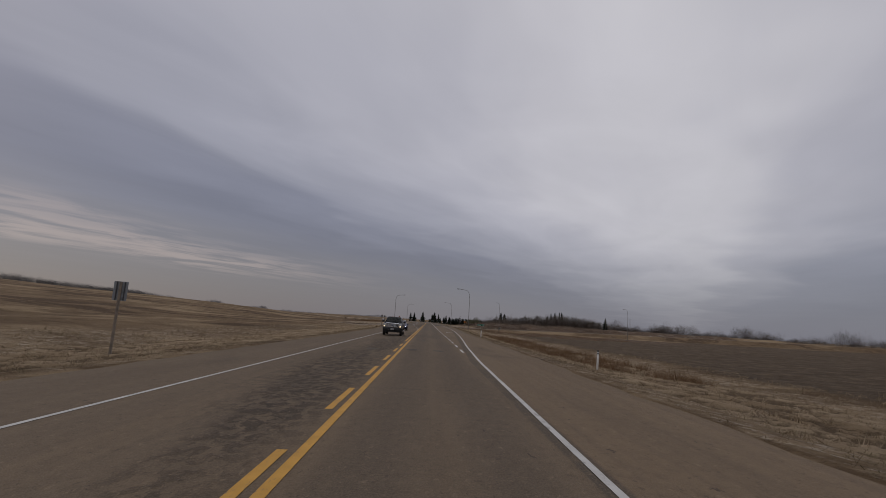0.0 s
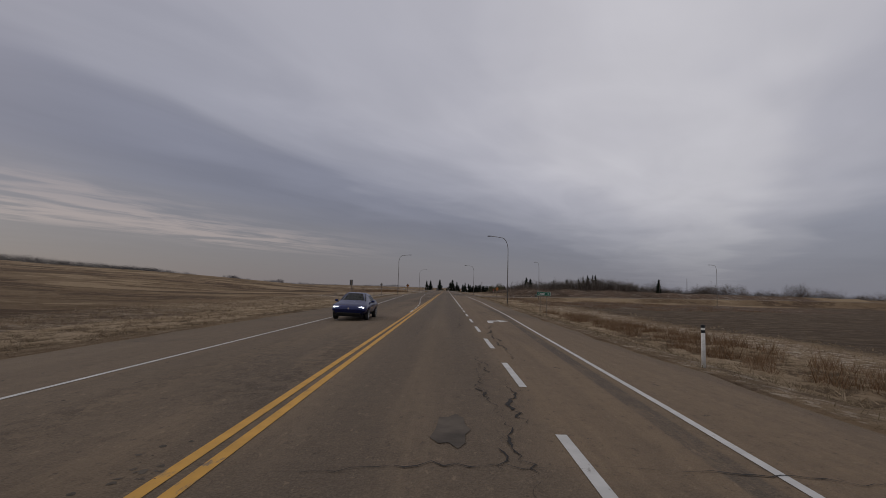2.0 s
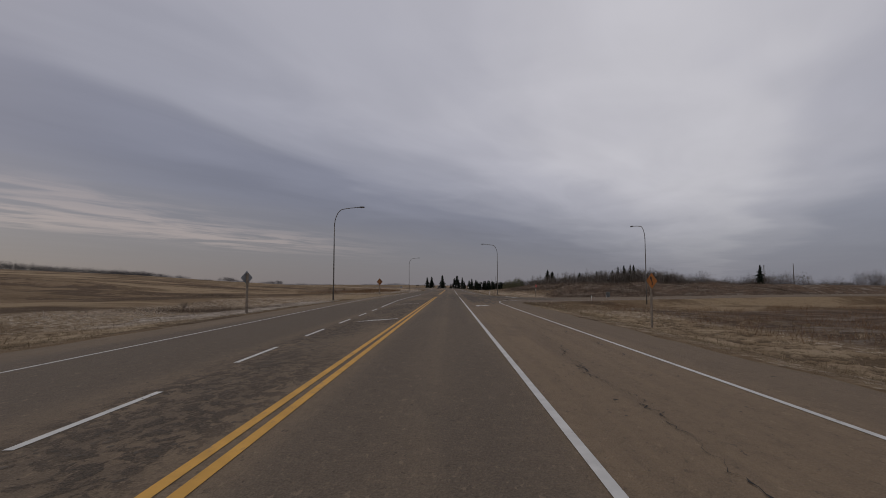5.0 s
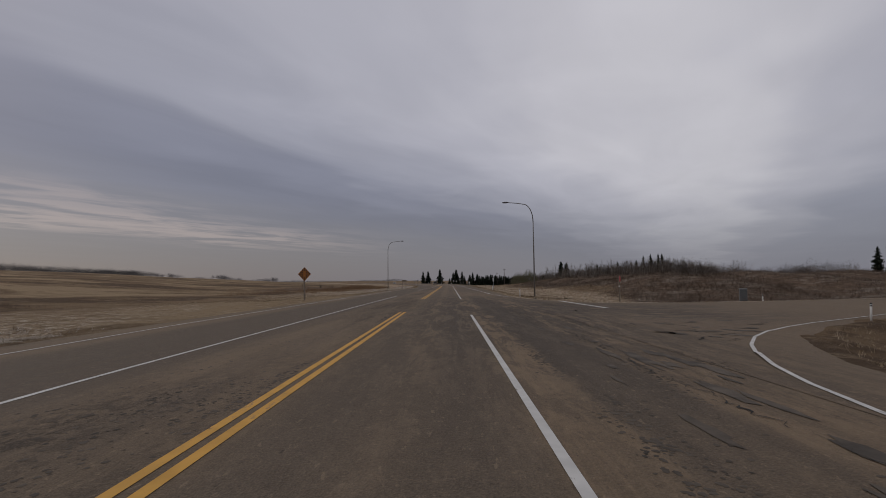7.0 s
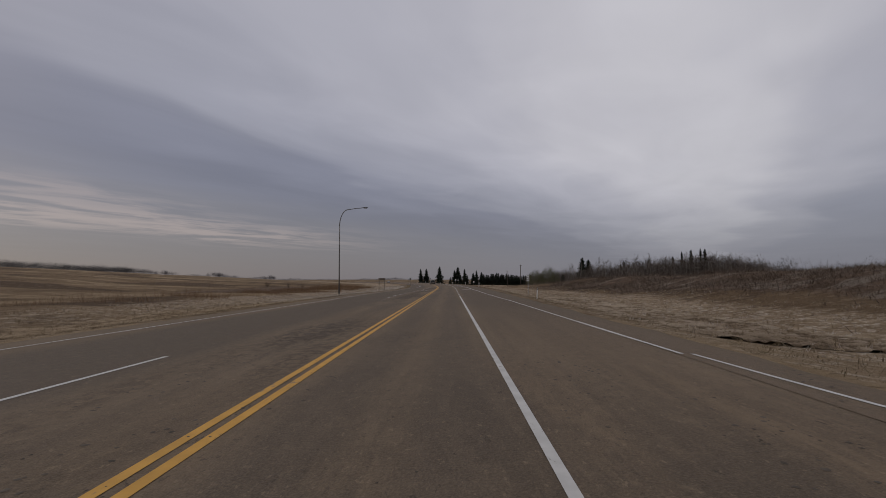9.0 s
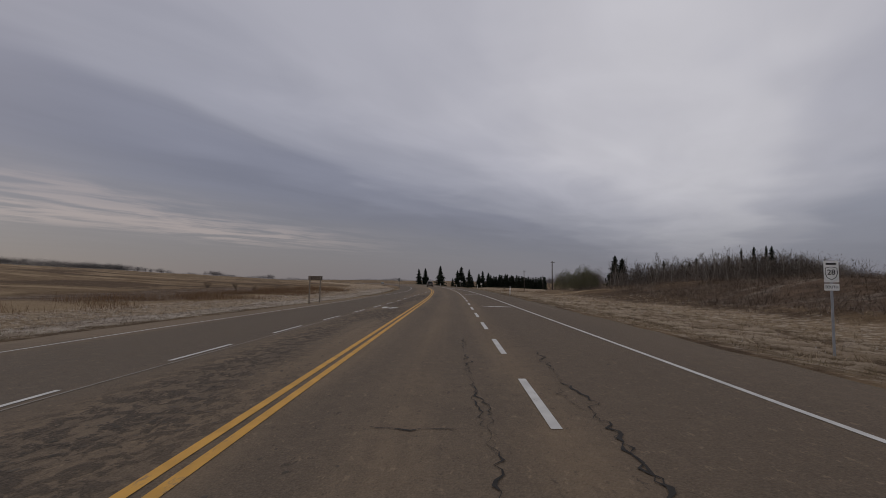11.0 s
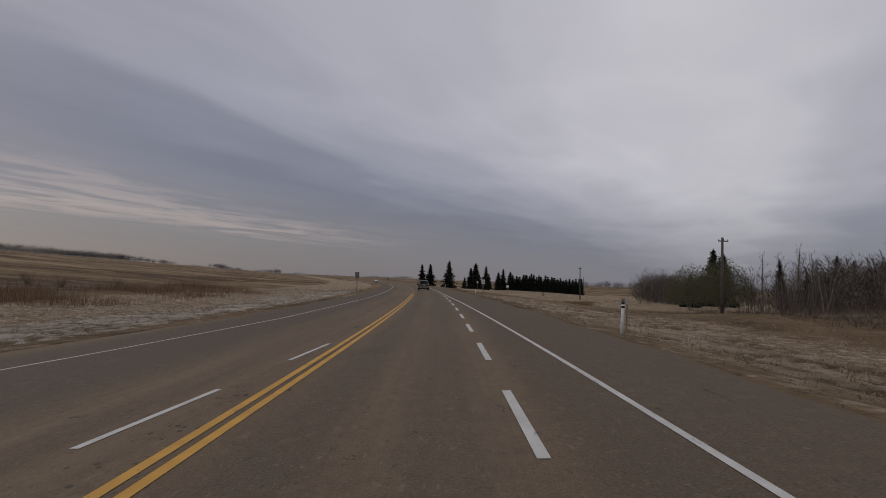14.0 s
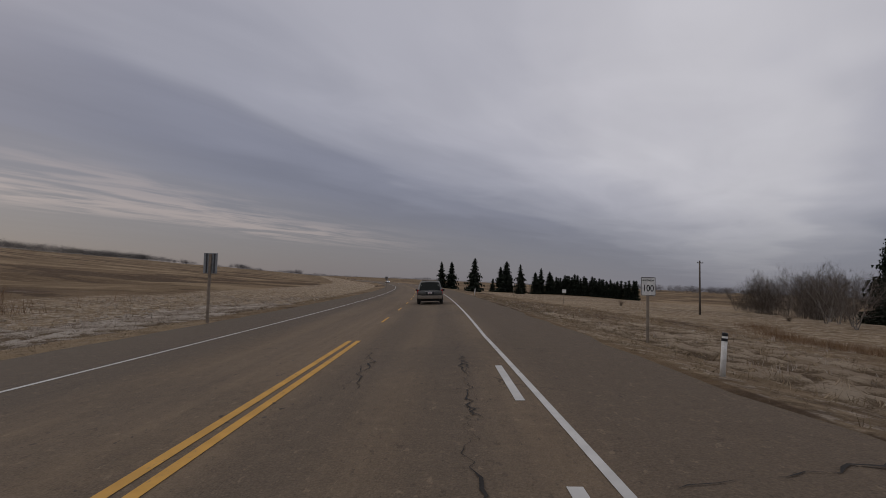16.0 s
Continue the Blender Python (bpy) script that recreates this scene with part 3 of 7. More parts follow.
# ============ ground ============
def build_ground():
    ys = np.concatenate([np.linspace(-700, -40, 24), np.arange(-30, 560, 2.0), np.arange(560, 900, 10.0), np.linspace(920, 3800, 60)])
    dd = np.concatenate([[0, .25, .6, 1, 1.6, 2.3, 3, 4, 5, 6], np.arange(7, 30, 1.5), np.arange(30, 60, 3), np.arange(60, 130, 6), np.linspace(135, 700, 40), np.linspace(740, 1300, 15), np.linspace(1400, 2800, 8)])
    rows = []
    for y in ys:
        c, l, r = float(xc(y)), float(left_shoulder(y)), float(right_shoulder(y))
        rows.append(np.concatenate([c + l - dd[::-1], c + np.linspace(l + .4, r - .4, 5), c + r + dd]))
    X = np.array(rows)
    Y = np.repeat(ys[:, None], X.shape[1], 1)
    Z = ground_z(X, Y)
    me = mesh_np("ground", np.stack([X, Y, Z], -1).reshape(-1, 3), grid_faces(*X.shape), GROUND, True)
    o = X - xc(Y)
    dr, dl = o - right_shoulder(Y), left_shoulder(Y) - o
    frost_l = smooth(dl, 1.5, 5) * (1 - smooth(dl, 17, 30)) * np.interp(Y, [-50, 40, 130, 175, 182, 220, 230, 260, 310, 340, 520], [.45, .5, .42, .5, .8, .8, .5, .42, .6, .9, .9])
    frost_r = smooth(dr, 1.5, 5) * (1 - smooth(dr, 13, 22)) * np.interp(Y, [-50, 30, 90, 180, 260, 400, 430, 520], [.35, .5, .7, .7, .72, .66, .5, .42])
    straw = np.where(dr > 0, frost_r, np.where(dl > 0, frost_l, 0))
    straw = np.maximum(straw, .55 * smooth(dr, 16, 26) * smooth(Y, 425, 470) * (1 - smooth(Y, 640, 760)))
    straw = np.maximum(straw, .50 * np.where(dr > 0, 1 - smooth(dr, 2, 6), np.where(dl > 0, (1 - smooth(dl, 2, 6)) * .85, 0)))
    straw = straw * (1 - .8 * np.where(dr > 0, smooth(Y, 192, 202) * (1 - smooth(Y, 226, 232)), 0))
    soil = smooth(dr, 12, 22) * (1 - smooth(Y, 196, 206)) * (1 - smooth(o, 240, 300)) * .9
    brush = smooth(o - brush_edge(Y), -3, 3) * smooth(Y, 250, 258) * (1 - smooth(Y, 425, 450)) * (.95 - .72 * smooth(Y, 340, 378))
    brush = np.maximum(brush, .75 * smooth(dr, 8, 14) * smooth(Y, 150, 165) * (1 - smooth(Y, 200, 214)) * (1 - smooth(o, 80, 120)))
    brush = np.maximum(brush, .62 * smooth(dl, 22, 30) * (1 - smooth(dl, 52, 66)) * smooth(Y, 330, 380) * (1 - smooth(Y, 470, 520)))
    a = me.attributes.new("zone", "FLOAT_VECTOR", "POINT")
    a.data.foreach_set("vector", np.stack([straw, soil, brush], -1).astype(np.float32).ravel())
    tagged(new("ground", me), "dormant brown prairie fields with frosted straw verges", "ground", kind="structure")


def build_road():
    ys = np.concatenate([np.arange(-200, 560, 2.0), np.arange(560, 2000, 8.0)])
    fr = np.linspace(0, 1, 9)
    l, r = left_shoulder(ys)[:, None], right_shoulder(ys)[:, None]
    rag_l = .10 * np.sin(ys * 1.3) + .08 * np.sin(ys * 3.1 + 1)
    rag_r = .10 * np.sin(ys * 1.1 + 2) + .08 * np.sin(ys * 2.7)
    O = np.concatenate([l * (1 - fr)[None, :-1], r * fr[None, :]], 1)
    O[:, 0] += rag_l
    O[:, -1] += rag_r
    Y = np.repeat(ys[:, None], O.shape[1], 1)
    X = xc(Y) + O
    Z = road_z(O, Y)
    Z[:, 0] -= .045
    Z[:, -1] -= .045
    me = mesh_np("road", np.stack([X, Y, Z], -1).reshape(-1, 3), grid_faces(*O.shape), ASPHALT, True)
    uv = me.uv_layers.new(name="UVMap")
    idx = np.empty(len(me.loops), np.int32)
    me.loops.foreach_get("vertex_index", idx)
    uv.data.foreach_set("uv", np.stack([O.ravel()[idx], Y.ravel()[idx]], -1).astype(np.float32).ravel())
    tagged(new("road", me), "weathered two-lane asphalt highway with cracks and mud", "road", kind="structure")
    # side road and its flared mouth
    xs = np.concatenate([np.arange(8.0, 40, 1.0), np.arange(40, 420, 8.0)])
    f = np.linspace(0, 1, 17)
    X = np.repeat(xs[:, None], len(f), 1)
    Y = near_kerb(xs)[:, None] * (1 - f) + far_kerb(xs)[:, None] * f
    k = smooth(X, 8.0, 9.5)
    Z = road_z(X, Y) * (1 - k) + side_z(X) * k + .008
    Z[:, 0] -= .07
    Z[:, -1] -= .07
    me = mesh_np("side_road", np.stack([X, Y, Z], -1).reshape(-1, 3), grid_faces(*X.shape), ASPHALT, True)
    uv = me.uv_layers.new(name="UVMap")
    idx = np.empty(len(me.loops), np.int32)
    me.loops.foreach_get("vertex_index", idx)
    uv.data.foreach_set("uv", np.stack([X.ravel()[idx], Y.ravel()[idx]], -1).astype(np.float32).ravel())
    tagged(new("side_road", me), "muddy asphalt side road with a flared mouth", "road", kind="structure")


build_ground()
build_road()


def surface_z(x, y):
    """Top of the pavement at a place."""
    o = x - xc(y)
    z = road_z(o, y)
    k = smooth(x, 8.0, 9.5)
    on_side = (x > 8) & (y > near_kerb(x)) & (y < far_kerb(x)) & (y < 280)
    side = z * (1 - k) + side_z(x) * k + .008
    return np.where(on_side, np.where(o < right_shoulder(y) + .1, np.maximum(side, z), side), z)


# ============ road markings ============
def strip_mesh(name, y0, y1, off, width, mat):
    ys = np.linspace(y0, y1, max(2, int((y1 - y0) / 2.0) + 1))
    o = np.array([float(off(y)) for y in ys])
    O = np.stack([o - width / 2, o + width / 2], 1)
    Y = np.repeat(ys[:, None], 2, 1)
    X = xc(Y) + O
    return mesh_np(name, np.stack([X, Y, surface_z(X, Y) + .007], -1).reshape(-1, 3), grid_faces(len(ys), 2), mat)


def stripe(name, y0, y1, off, width, mat, label):
    return tagged(new(name, strip_mesh(name, y0, y1, off, width, mat)), label, "road marking", kind="structure")


def dashes(name, y0, period, count, length, off, width, mat, label):
    top = tagged(empty(name), label, "road marking", kind="structure")
    for k in range(count):
        a = y0 + k * period
        part_ob = new("dash", strip_mesh("dash", a, a + length, off, width, mat))
        part_ob.parent = top
    return top


def at(v):
    return lambda y: v


stripe("centre_stripe", -120, 225.5, at(.12), .14, YELLOW_PAINT, "worn solid yellow centre stripe, driver's side")
stripe("centre_stripe", 42, 225.5, at(-.14), .14, YELLOW_PAINT, "worn solid yellow centre stripe, oncoming side")
dashes("broken_centre_stripe", -8.2, 6.0, 8, 3.0, at(-.14), .14, YELLOW_PAINT, "broken yellow centre stripe beside the solid one")
stripe("centre_stripe", 247, 448.8, at(.12), .14, YELLOW_PAINT, "solid yellow centre stripe with mud along it")
stripe("centre_stripe", 247, 448.8, at(-.14), .14, YELLOW_PAINT, "solid yellow centre stripe with mud along it")
dashes("broken_centre_stripe", 455.5, 9.0, 30, 3.0, at(0), .10, YELLOW_PAINT, "broken yellow centre stripe on the curve")
stripe("edge_line", -120, 192, lambda y: right_edge(y), .11, WHITE_PAINT, "solid white edge line widening into a turn lane")
stripe("edge_line", 262, 900, lambda y: right_edge(y), .105, WHITE_PAINT, "solid white edge line closing the merge lane")
stripe("edge_line", -120, 900, lambda y: left_edge(y), .105, WHITE_PAINT, "solid white edge line of the oncoming lanes")
dashes("turn_lane_line", 29.4, 6.0, 13, 3.0, at(3.7), .135, WHITE_PAINT, "short broken white line beside the turn lane")
stripe("turn_lane_line", 107.2, 223.2, at(3.7), .125, WHITE_PAINT, "solid white line beside the turn lane")
stripe("merge_lane_line", 247.1, 305.2, at(3.7), .125, WHITE_PAINT, "solid white line beside the merge lane")
dashes("merge_lane_line", 309.1, 6.01, 23, 3.0, at(3.7), .135, WHITE_PAINT, "short broken white line beside the merge lane")
opp = table([(90, -.22), (102, -.38), (110, -.55), (150, -2.4), (164, -2.82), (183, -3.35), (195, -3.85), (207, -4.25), (236, -4.2), (300, -3.75), (311, -3.9), (326, -3.5), (342, -2.95), (366, -2.4), (381, -1.75), (390, -1.05), (397, -.5)])
dashes("oncoming_lane_line", 93.0, 6.2, 15, 3.0, opp, .12, WHITE_PAINT, "broken white line of the oncoming bypass lane")
stripe("oncoming_lane_line", 186, 262, opp, .12, WHITE_PAINT, "solid white line of the oncoming bypass lane")
dashes("oncoming_lane_line", 302.3, 6.1, 16, 3.0, opp, .11, WHITE_PAINT, "broken white line of the oncoming turn lane")


def flat_shape(name, outline, label, mat=ARROW_PAINT):
    bm = bmesh.new()
    f = bm.faces.new([bm.verts.new((x, y, float(surface_z(x, y)) + .007)) for x, y in outline])
    bmesh.ops.triangulate(bm, faces=[f])
    bmesh.ops.recalc_face_normals(bm, faces=bm.faces)
    for fc in bm.faces:
        if fc.normal.z < 0:
            fc.normal_flip()
    return tagged(part(name, bm, mat), label, "road marking", kind="structure")


def ribbon(name, pts, width, mat, label):
    """A painted line along points of the plan."""
    P = np.array(pts, float)
    d = np.gradient(P, axis=0)
    d /= np.linalg.norm(d, axis=1)[:, None]
    nrm = np.stack([-d[:, 1], d[:, 0]], 1) * width / 2
    E = np.stack([P - nrm, P + nrm], 1).reshape(-1, 2)
    z = surface_z(E[:, 0], E[:, 1]) + .007
    return tagged(new(name, mesh_np(name, np.column_stack([E, z]), grid_faces(len(P), 2), mat)), label, "road marking", kind="structure")


corner = table([(192, 7.45), (196, 7.52), (199, 7.65), (201.5, 7.85), (203.8, 8.18), (205.7, 8.6), (207.6, 9.2), (209.7, 10.1), (211.8, 11.2), (215, 13.2), (218, 15.5), (220, 17.6), (222.2, 20.3), (224.9, 24.2), (228.4, 30.0), (229.8, 34)])
ribbon("edge_line", [(float(corner(y)), y) for y in np.arange(192, 229.9, .35)] + [(x, 230.4 + (x - 38) * .03) for x in range(38, 200, 6)], .10, WHITE_PAINT, "white edge line curving into the side road")
ribbon("stop_line", [(14.2 - .056 * k, 235.0 + k) for k in range(0, 14)], .45, ARROW_PAINT, "wide worn white stop line across the side road")
far_line = table([(8.35, 262), (8.6, 257.5), (9.2, 253.8), (11.1, 250.2), (14, 248.5), (17.5, 246.9), (31, 245.0), (120, 243.8)])
ribbon("edge_line", [(x, float(far_line(x))) for x in np.concatenate([np.arange(8.35, 10, .15), np.arange(10, 20, .5), np.arange(20, 120, 4.0)])], .10, WHITE_PAINT, "thin white edge line on the far side of the side road")


def turn_arrow(x, y, k=1, flip=1, label="white painted right-turn arrow"):
    shaft = [(.05, .80), (-.20, .75), (-.40, .64), (-.53, .40), (-.58, -.10), (-.60, -1.50), (-.31, -1.44), (-.31, -1.0), (-.30, -.42), (-.22, -.12), (-.10, .06), (.09, .16)]
    head = [(.06, 1.49), (.68, .66), (.09, -.40)]
    arrow = flat_shape("turn_arrow", [(x + k * flip * px, y + flip * py) for px, py in shaft], label)
    tip = flat_shape("arrow_head", [(x + k * flip * (px + .02), y + flip * py) for px, py in head], "")
    tip.parent = arrow
    for key in ("label", "category", "kind"):
        if key in tip:
            del tip[key]


def merge_arrow(x, y, kx=1.0, ky=1.0):
    """A long slanted arrow that sends drivers into the next lane."""
    pts = [(-.98, 1.15), (.10, .06), (.08, .34), (1.0, -.92), (1.0, -1.18), (-.08, -.20), (-.06, -.50)]
    flat_shape("merge_arrow", [(x + kx * px, y + ky * py) for px, py in pts], "white painted slanted merge arrow, worn")


turn_arrow(5.15, 84.8)
turn_arrow(5.15, 189.2)
merge_arrow(5.2, 336.2)
merge_arrow(4.55, 365.6)
merge_arrow(-1.4, 169.2, .95, -.95)
merge_arrow(-2.0, 192.9, 1.2, -.75)
turn_arrow(-1.75, 337.9, k=-1, flip=-1, label="white painted left-turn arrow for oncoming traffic")

stripe("old_lane_line", 296, 374, lambda y: opp(y) + .24, .06, GHOST_PAINT, "thin faded solid white line beside newer dashes")
stripe("old_edge_line", 330, 372, lambda y: right_edge(y) + 1.75, .03, GHOST_PAINT, "thin faded old line on the shoulder")
CRACK_TAR = plain("dark_open_crack", (0.017, 0.014, 0.012), 0.95, vary=0.3, scale=2)
MUD = plain("dried_dark_mud", (0.070, 0.056, 0.043), 0.97, vary=0.45, scale=1.5)
R2 = np.random.default_rng(29)


def crack(pts, width=.035, wander=.06, label="jagged dark crack in the asphalt"):
    """A ragged dark crack along a few points (offset from the centre, y)."""
    P = np.array(pts, float)
    seg = np.concatenate([[0], np.cumsum(np.hypot(*np.diff(P, axis=0).T))])
    n = max(6, int(seg[-1] / .12))
    t = np.linspace(0, seg[-1], n)
    o, y = np.interp(t, seg, P[:, 0]), np.interp(t, seg, P[:, 1])
    walk_ = np.cumsum(R2.normal(0, wander * .35, n))
    walk_ -= np.linspace(walk_[0], walk_[-1], n)
    d = np.array([P[-1, 0] - P[0, 0], P[-1, 1] - P[0, 1]])
    d /= np.linalg.norm(d)
    nx, ny = -d[1], d[0]
    walk_ = walk_ + R2.normal(0, .030, n) * (wander / .06)
    o, y = o + nx * walk_, y + ny * walk_
    w = width * R2.uniform(.06, 1.25, n) * (.55 + .45 * np.sin(t * 1.9 + R2.uniform(0, 6))) * np.minimum(1, np.minimum(np.arange(n), np.arange(n)[::-1]) / 3 + .05)
    O = np.stack([o - nx * w / 2, o + nx * w / 2], 1)
    Y = np.stack([y - ny * w / 2, y + ny * w / 2], 1)
    X = xc(Y) + O
    me = mesh_np("road_crack", np.stack([X, Y, surface_z(X, Y) + .012], -1).reshape(-1, 3), grid_faces(n, 2), CRACK_TAR)
    tagged(new("road_crack", me), label, "road crack", kind="structure")


crack([(5.75, 97.9), (5.3, 93.5), (5.48, 92.9), (5.32, 91.5), (5.27, 90.9), (5.28, 89.9), (5.36, 88.6)], .06, .10, "wide jagged crack in the turn lane")
crack([(5.6, 104), (5.75, 97.9), (5.87, 94.0), (5.9, 89.6), (6.0, 85)], .022, .02, "thin straight joint crack in the turn lane")
crack([(4.24, 78.5), (4.2, 76.5), (4.1, 74.0), (4.0, 69)], .055, .06, "crumbling joint beside the turn lane")
crack([(-1.86, 400), (-1.88, 403.2), (-1.68, 406.0), (-1.62, 409)], .035, .03)
crack([(-2.45, 404.8), (-2.1, 406.3), (-1.79, 407.5)], .035, .05)
crack([(-1.66, 410.0), (-1.54, 414.5)], .06, .06)
crack([(-8.5, 199.0), (-3, 198.4), (2.4, 198.1), (8.8, 197.4)], .06, .05, "transverse crack across all the lanes")
crack([(6.62, 252), (6.32, 242.5), (6.28, 239.2), (6.2, 233)], .075, .08)
crack([(6.2, 233), (6.3, 222), (6.45, 210), (6.6, 199)], .05, .10, "wide ragged crack along the turn lane")
crack([(8.5, 236), (11, 233.5), (14.5, 233)], .06, .10)
crack([(9.5, 226), (10.5, 229.5), (13.5, 231.0)], .06, .12)
crack([(9, 240), (12, 238), (16, 238.6)], .05, .12)
crack([(5.1, 402), (5.6, 401.1), (6.4, 401.0)], .025, .05)
crack([(.9, 352.0), (1.0, 349.8), (.95, 347)], .03, .05)
for pts_, w_ in (([(4.5, 316.5), (4.4, 313.1), (4.28, 311.3), (4.27, 309.2), (4.23, 308.6), (4.3, 305)], .07), ([(3.8, 316.4), (5.34, 316.1)], .04), ([(3.88, 311.6), (5.31, 311.8)], .04),
                 ([(2.87, 319), (2.9, 310.5), (2.85, 306)], .05), ([(3.29, 383), (3.24, 378.1), (3.24, 376.1), (3.2, 372)], .065), ([(3.74, 380.1), (5.34, 379.8)], .03),
                 ([(6.19, 382), (6.22, 378.8), (6.42, 377.4), (6.43, 375)], .045), ([(3.41, 420), (3.33, 416.0), (3.32, 412.0)], .045), ([(4.95, 413.4), (5.59, 413.7), (6.8, 413.7)], .03),
                 ([(.81, 446.5), (1.03, 443.7), (1.46, 441)], .05), ([(3.06, 448), (3.03, 442.7), (3.0, 437)], .05), ([(2.47, 442.0), (3.09, 442.1)], .04),
                 ([(3.17, 69.5), (3.13, 65.1), (3.16, 62.6), (3.02, 59)], .05), ([(1.35, 81), (1.29, 78.6), (1.2, 77.0)], .05), ([(3.26, 92.0), (2.94, 81.5), (2.92, 77)], .045), ([(1.21, 76.3), (1.25, 75.0)], .05)):
    crack(pts_, w_ * .75, .07)
for pts_, w_ in (([(5.26, 96.0), (5.27, 94.1), (5.39, 92.4), (5.33, 91.4), (5.16, 89.9), (5.33, 89.5)], .075), ([(5.58, 97.5), (5.69, 93.8), (5.71, 91.0), (5.88, 89.7), (6.05, 87.0)], .04),
                 ([(3.45, 66.2), (3.39, 63.9), (3.40, 62.8)], .07), ([(3.15, 68.6), (3.04, 65.6), (3.01, 64.4)], .035), ([(2.97, 62.4), (2.94, 61.7), (2.91, 61.1)], .05), ([(2.90, 83.6), (2.93, 81.3), (2.96, 78.8)], .06),
                 ([(2.85, 236.5), (2.83, 233.4), (2.81, 230.3), (2.84, 227.0)], .06), ([(-.20, 240.7), (-.15, 234.8), (-.11, 231.1), (-.02, 228.0)], .07), ([(-2.98, 231.8), (-1.62, 231.2), (-.56, 230.7)], .04),
                 ([(6.25, 229.3), (6.78, 229.4), (7.5, 229.7), (9.5, 230.6)], .06), ([(3.69, 228.3), (4.61, 228.4), (5.34, 228.8), (6.19, 229.2)], .07), ([(4.04, 230.9), (4.17, 230.4), (4.38, 230.2), (4.42, 229.8)], .05), ([(.56, 230.1), (.94, 229.7)], .04),
                 ([(8.19, 235.4), (8.61, 234.6), (10.17, 235.2), (10.89, 234.6)], .07)):
    crack(pts_, w_ * .9, .08)
for pts_, w_ in (([(3.90, 296.2), (4.51, 296.4), (5.04, 296.6), (5.63, 297.0)], .06), ([(4.39, 296.0), (4.49, 295.6), (4.59, 295.1)], .05), ([(4.47, 295.0), (4.99, 294.7)], .05), ([(5.62, 295.4), (6.06, 295.6)], .05),
                 ([(1.90, 296.2), (2.43, 296.1)], .05), ([(3.35, 302.8), (3.25, 300.5), (3.31, 297.2)], .05), ([(3.28, 295.2), (3.27, 294.3)], .05), ([(4.1, 298.2), (4.73, 297.8), (5.44, 298.1)], .035),
                 ([(3.4, 338.4), (3.38, 335.9), (3.37, 333.6)], .055), ([(2.9, 338.9), (2.89, 335.0)], .05), ([(4.59, 338.4), (5.0, 337.4)], .035), ([(6.65, 390.3), (6.59, 389.2), (5.71, 388.5)], .035),
                 ([(.86, 445.8), (1.03, 444.2), (1.01, 442.0)], .05), ([(2.2, 441.8), (3.15, 441.9)], .05), ([(3.01, 445.9), (2.98, 444.5), (3.02, 442.5)], .05), ([(2.86, 441.1), (3.08, 440.4)], .05), ([(2.89, 440.3), (3.0, 439.4)], .06)):
    crack(pts_, w_ * .9, .08)
crack([(4.37, 438.3), (4.87, 438.4), (5.42, 438.6), (6.07, 438.8), (7.0, 439.0)], .07, .05, "dark open joint running out over the shoulder")
for pts_, w_ in (([(5.0, 186), (5.2, 176), (5.12, 168.4), (5.27, 165.9), (5.2, 163.2), (5.1, 157), (5.2, 146)], .075), ([(6.2, 184), (6.41, 168.4), (6.79, 165.9), (7.0, 164.7), (6.86, 163.5), (6.7, 156)], .07), ([(4.4, 178), (4.5, 170), (4.35, 160)], .04),
                 ([(-1.2, 168.5), (-1.23, 165.8), (-1.46, 163.7), (-1.4, 158)], .06), ([(-2.3, 169), (-2.53, 165.3), (-2.6, 160)], .05), ([(-5.17, 164), (-4.72, 167.5), (-4.8, 176)], .035), ([(-.9, 182), (-1.1, 174)], .05), ([(-2.9, 190), (-2.7, 178)], .05)):
    crack(pts_, w_ * .42, .10)
for pts_, w_ in (([(-7.0, 368.1), (-5.84, 367.1), (-4.34, 366.1), (-2.25, 364.8), (-.98, 364.6), (.75, 363.9)], .05), ([(3.84, 363.9), (4.89, 363.8), (5.79, 363.5), (6.24, 363.8), (7.69, 364.3)], .045), ([(3.29, 366.0), (3.28, 362.7), (3.3, 361.0)], .05),
                 ([(4.17, 311.4), (4.18, 310.5), (4.31, 308.9), (4.21, 308.4), (4.2, 307.6), (4.47, 307.2)], .06), ([(1.5, 309.2), (2.1, 309.1), (2.7, 309.1)], .05), ([(3.81, 323.9), (4.17, 323.3), (4.3, 322.7)], .045), ([(1.2, 322.0), (2.0, 322.1)], .04), ([(3.85, 413.0), (4.41, 413.2), (5.06, 413.5), (6.4, 413.8)], .045), ([(2.85, 313.3), (2.8, 311.2), (2.91, 309.7), (2.83, 308.0)], .035)):
    crack(pts_, w_, .07)
crack([(4.45, 84.0), (4.35, 79.6), (4.26, 77.8), (4.11, 75.5), (4.13, 73.5)], .065, .12, "wide crumbling joint along the turn lane")
crack([(6.1, 244), (6.15, 239.3), (6.28, 233.7), (6.37, 230.7), (6.31, 227.0)], .085, .14, "wide tarred joint across the mouth of the side road")

for pts_, w_ in (([(12.77, 218.7), (13.33, 218.4), (14.69, 219.6), (15.62, 220.0)], .09), ([(9.98, 212.4), (10.97, 213.4), (12.45, 215.3), (14.38, 217.7)], .09), ([(10.14, 211.2), (12.02, 213.8)], .07), ([(15.99, 220.6), (19.92, 224.4)], .07), ([(12.07, 217.7), (11.25, 214.3)], .07), ([(8.9, 216.5), (11.2, 218.8), (14.5, 222.0)], .10), ([(7.6, 219), (10.8, 223.4), (15, 226.5)], .09)):
    crack(pts_, w_, .14, "ragged crack in the mouth of the side road")


